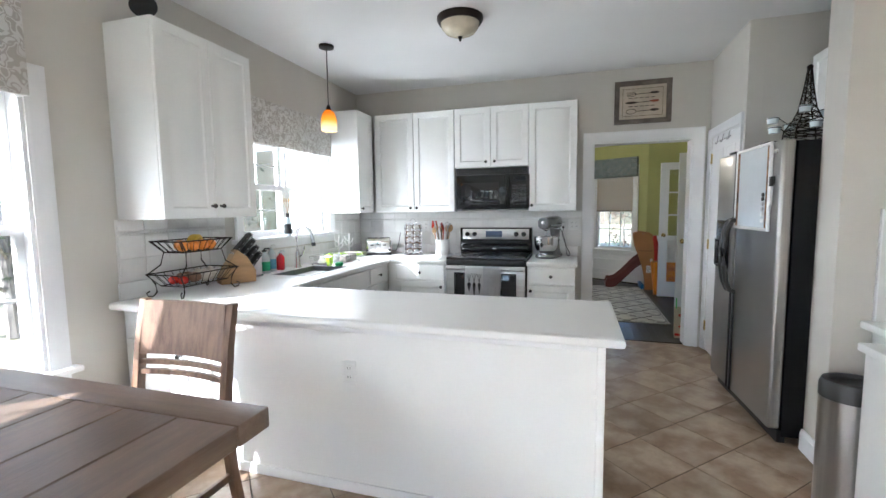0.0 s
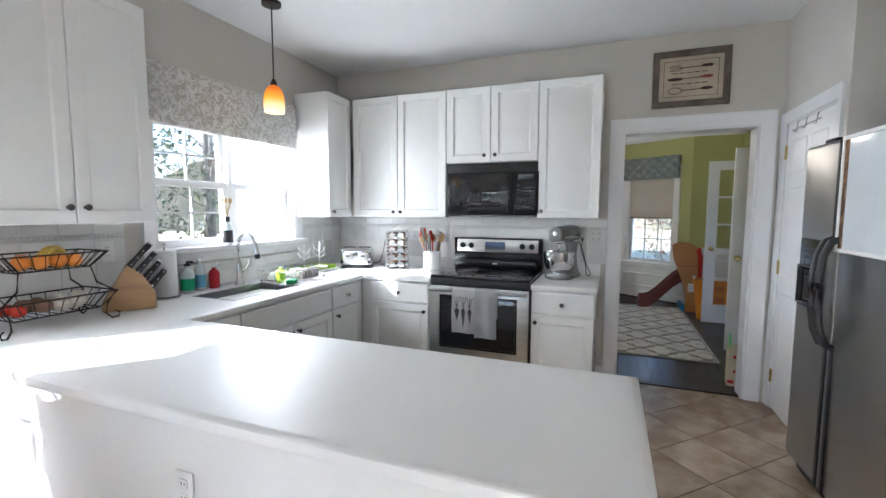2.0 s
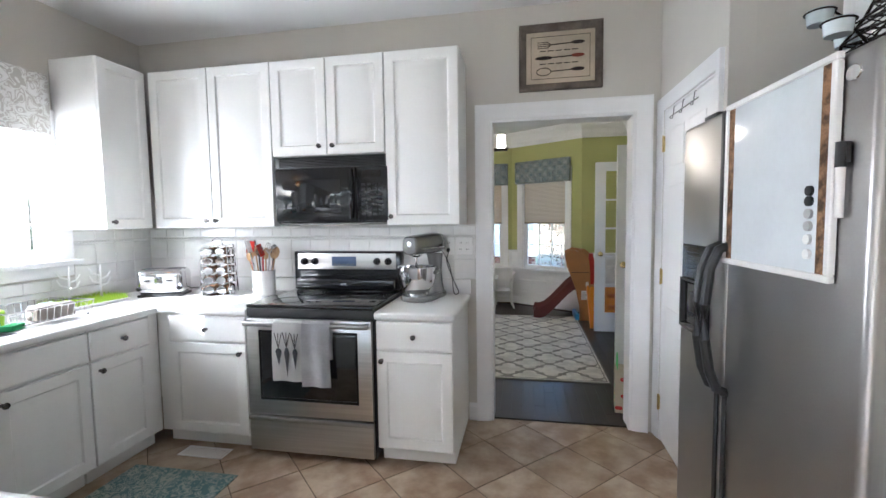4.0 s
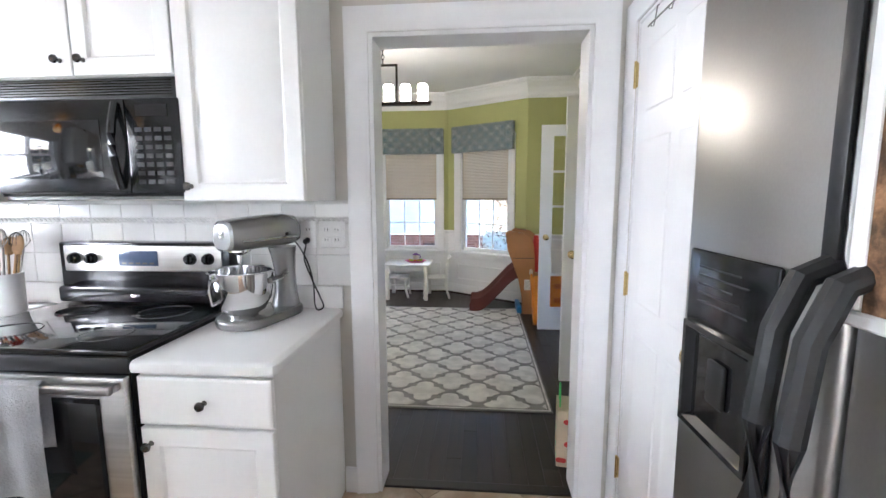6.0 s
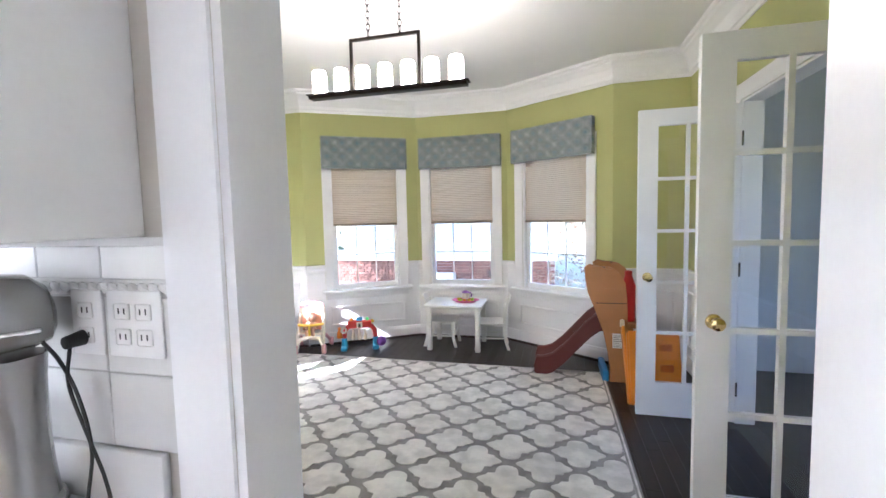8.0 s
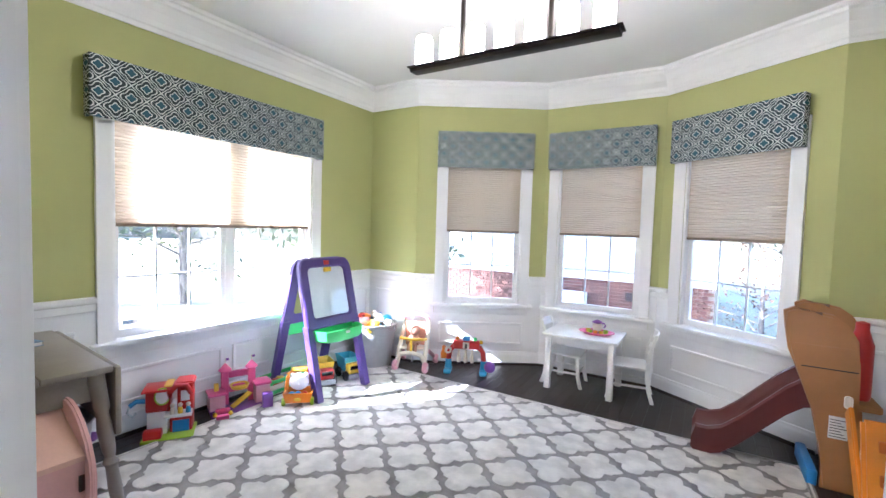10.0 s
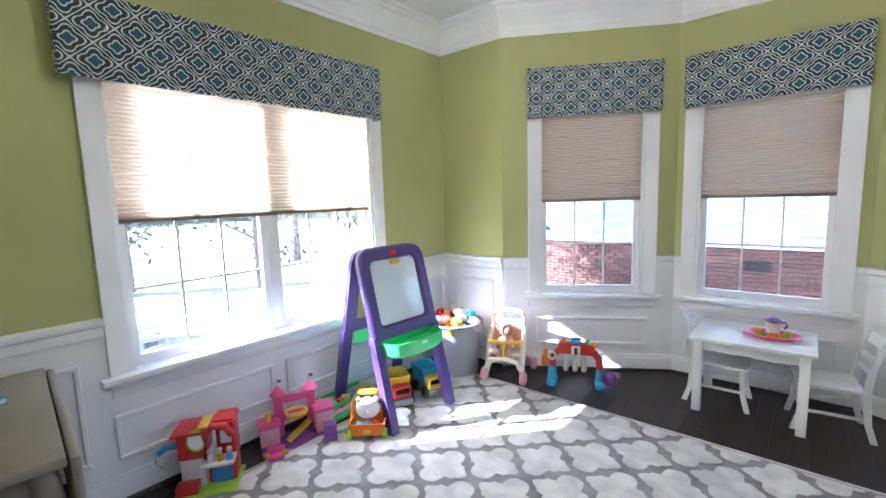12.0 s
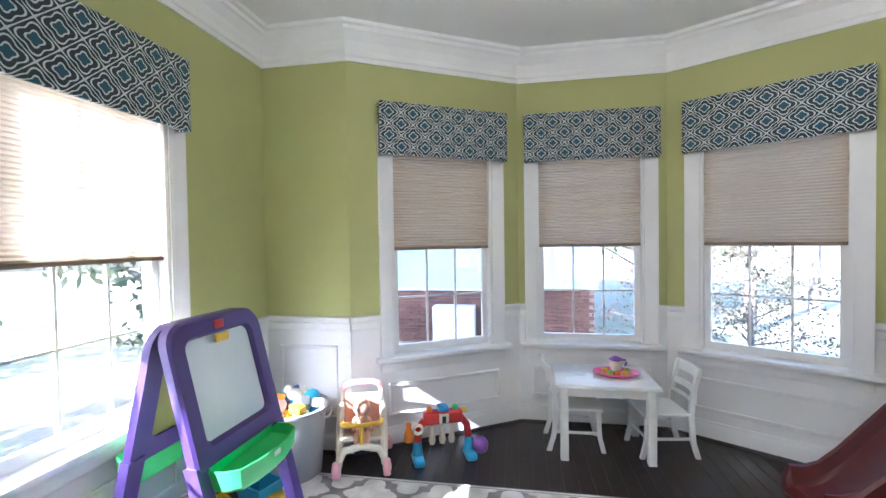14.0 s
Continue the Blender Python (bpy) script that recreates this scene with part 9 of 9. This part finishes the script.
tree("tree", -14.5, 8.8, 9.5, 2.8, 2200, M["leaf"], "tall evergreen tree beyond the lawn", 3, low=0.08)
tree("tree", -12.0, 11.5, 8.0, 2.6, 1600, M["leaf"], "evergreen tree beside the neighbour's plot", 4, low=0.1)
tree("tree", -16.0, 15.0, 10.0, 3.0, 800, M["leaf_b"], "tall bare tree with a few russet leaves", 5, 0.6)
tree("tree", -9.0, 14.5, 7.0, 2.2, 600, M["leaf_b"], "bare winter tree near the fence", 6, 0.6)
tree("tree", -17.0, 5.5, 9.0, 3.0, 1800, M["leaf"], "dense evergreen at the edge of the woods", 7, low=0.05)
tree("shrub", 3.0, 13.2, 3.0, 1.3, 6500, M["leaf_s"], "twiggy shrub outside the bay window", 8, 0.5, 0.06, 0.42)
tree("shrub", 1.6, 13.6, 2.6, 1.0, 900, M["leaf_b"], "bare twiggy shrub beside the brick house", 9, 0.7, 0.10, 0.5)
tree("tree", 5.0, 17.5, 7.5, 2.6, 900, M["leaf"], "thin tree in the next garden", 10, 0.6)
tree("tree", 8.5, 21.0, 9.0, 3.0, 900, M["leaf_b"], "bare tree with russet leaves in the next garden", 11, 0.6)
tree("shrub", -6.2, 12.0, 1.7, 0.9, 1300, M["leaf"], "round evergreen shrub by the neighbour's wall", 12, 0.0, 0.08)
tree("tree", 3.8, 22.0, 8.0, 2.6, 1400, M["leaf"], "evergreen in the next garden", 13, low=0.1)
M["woods"] = material("hazy distant woods", (0.17, 0.15, 0.12), 0.95, vary=0.3, scale=0.12, fine=0.9, bump=0.0, tone=(0.10, 0.11, 0.07), spread=0.2)
bm = bmesh.new()
n = 90
rr = random.Random(77)
prev = None
for i in range(n + 1):
    a = 2 * math.pi * i / n
    d = 62 + 4 * math.sin(5 * a)
    hgt = 5.0 + 2.5 * rr.random() + 1.5 * math.sin(9 * a)
    cur = (bm.verts.new((d * math.cos(a), d * math.sin(a), GZ - 0.5)), bm.verts.new((d * math.cos(a), d * math.sin(a), hgt)))
    if prev:
        bm.faces.new((prev[0], cur[0], cur[1], prev[1]))
    prev = cur
structure("backdrop", bm, M["woods"], "hazy belt of distant woods", "backdrop")


# ---- wall tiles, floor tiles and boards ----
sp = tagged(new("backsplash"), "white glazed tiles with a rope border", "backsplash", "", "structure")
TILES = {}


def splash_tile(at, w, h):
    key = (round(w, 3), round(h, 3))
    if key not in TILES:
        TILES[key] = finish(box(bmesh.new(), 0.001, w - 0.001, -0.0105, -0.002, 0.001, h - 0.001, 0.0018, 1), "tile", M["splash"], False)
    ob = new("tile", TILES[key])
    ob.parent = sp
    ob.matrix_basis = at


def splash_run(at, length, rows):
    n = max(1, round(length / 0.152))
    for z, h in rows:
        for i in range(n):
            splash_tile(at @ pose(length * i / n, 0, z), length / n, h)


FULL = [(CT + 0.102, 0.137), (CT + 0.239, 0.137), (CT + 0.404, 0.060)]
P_N = pose(KX + 0.012, KY, 0)
splash_run(P_N, 2.565, FULL)
part("grout", B(KX + 0.002, 0.293, KY - 0.006, KY - 0.0005, CT + 0.101, 1.363), M["grout_w"], sp)
P_W = pose(KX, 1.76, 0, 0, 0, 90)
splash_run(P_W, 0.80, FULL)
splash_run(pose(KX, 4.10, 0, 0, 0, 90), 0.585, FULL)
splash_run(pose(KX, 2.56, 0, 0, 0, 90), 1.54, [(CT + 0.102, 0.068)])
part("grout", B(KX + 0.0005, KX + 0.006, 1.75, 2.56, CT + 0.101, 1.354), M["grout_w"], sp)
part("grout", B(KX + 0.0005, KX + 0.006, 2.56, 4.10, CT + 0.101, CT + 0.17), M["grout_w"], sp)
part("grout", B(KX + 0.0005, KX + 0.006, 4.10, KY - 0.006, CT + 0.101, 1.363), M["grout_w"], sp)


def rope(p, q, axis):
    bm = bmesh.new()
    p, q = Vector(p), Vector(q)
    n = int((q - p).length / 0.022)
    for i in range(n):
        c = p.lerp(q, (i + 0.5) / n)
        m = Matrix.Translation(c) @ Matrix.Rotation(radians(35), 4, axis)
        bmesh.ops.create_icosphere(bm, subdivisions=1, radius=0.012, matrix=m @ (Matrix.Diagonal((1.25, 0.6, 0.75, 1)) if axis == "Y" else Matrix.Diagonal((0.6, 1.25, 0.75, 1))))
    return bm


for p, q, ax in (((KX + 0.02, KY - 0.008, CT + 0.390), (0.29, KY - 0.008, CT + 0.390), "Y"), ((KX + 0.008, 1.76, CT + 0.390), (KX + 0.008, 2.555, CT + 0.390), "X"), ((KX + 0.008, 4.105, CT + 0.390), (KX + 0.008, 4.68, CT + 0.390), "X")):
    ob = part("rope_border", rope(p, q, ax), M["splash"], sp, "white rope-pattern border")
    ob["kind"] = "stuff"

# floor tiles, laid on the diagonal
TS = 0.352
tile_me = finish(box(bmesh.new(), -TS / 2 + 0.0025, TS / 2 - 0.0025, -TS / 2 + 0.0025, TS / 2 - 0.0025, -0.0035, 0.0, 0.0015, 1), "floor_tile", M["tile"], False)
half = TS / math.sqrt(2)
rest = bmesh.new()
for i in range(-16, 17):
    for j in range(-16, 17):
        x = 0.871 + (i + j) * half
        y = 2.676 + (i - j) * half
        if not (KX - 0.1 < x < 2.4 and -2.7 < y < 4.735 + half):
            continue
        if y > 4.735 - half:
            bm = box(bmesh.new(), -TS / 2 + 0.0025, TS / 2 - 0.0025, -TS / 2 + 0.0025, TS / 2 - 0.0025, -0.0035, 0.0)
            m = pose(x, y, 0, 0, 0, 45)
            inv = m.inverted()
            bmesh.ops.bisect_plane(bm, geom=bm.verts[:] + bm.edges[:] + bm.faces[:], plane_co=inv @ Vector((0, 4.733, 0)), plane_no=inv.to_3x3() @ Vector((0, 1, 0)), clear_outer=True)
            if len(bm.verts) < 6:
                bm.free()
                continue
            ob = new("floor_tile", finish(bm, "floor_tile", M["tile"], False))
        elif y < 0.2:
            bmesh.ops.create_cube(rest, size=1.0, matrix=pose(x, y, -0.00175, 0, 0, 45) @ Matrix.Diagonal((TS - 0.005, TS - 0.005, 0.0035, 1)))
            continue
        else:
            ob = new("floor_tile", tile_me)
        ob.parent = floor_k
        ob.matrix_basis = pose(x, y, 0, 0, 0, 45)
part("floor_tile_rest", rest, M["tile"], floor_k)["kind"] = "stuff"

# dark floor boards
rnd = random.Random(31)
PWD = 0.0825
hall = bmesh.new()


def bay_edge(x):
    for (x0, y0), (x1, y1) in zip(BAY, BAY[1:]):
        if x0 <= x <= x1:
            return y0 + (y1 - y0) * (x - x0) / (x1 - x0)
    return DY1


k = 0
x = KX + 0.002
while x < DX1 + 0.05:
    y = 4.792
    end = max(DY1, min(bay_edge(x), bay_edge(x + PWD))) + 0.02
    y -= rnd.random() * 0.8
    while y < end:
        ln = rnd.choice((0.9, 1.2, 1.5))
        a, b = max(4.792, y), min(end, y + ln)
        if b - a > 0.02:
            ob = new("floor_board", finish(box(bmesh.new(), 0.0006, PWD - 0.0006, 0.0006, b - a - 0.0006, -0.0035, 0.0, 0.0009, 1), "floor_board", M["wood_f"], False))
            ob.parent = floor_d
            ob.matrix_basis = pose(x, a, 0)
        y += ln
    x += PWD
x = DX1 + 0.13
while x < 3.7:
    box(hall, x + 0.0006, x + PWD - 0.0006, 4.80, 8.32, -0.0035, 0.0)
    x += PWD
part("floor_board_rest", hall, M["wood_f"], floor_d)["kind"] = "stuff"
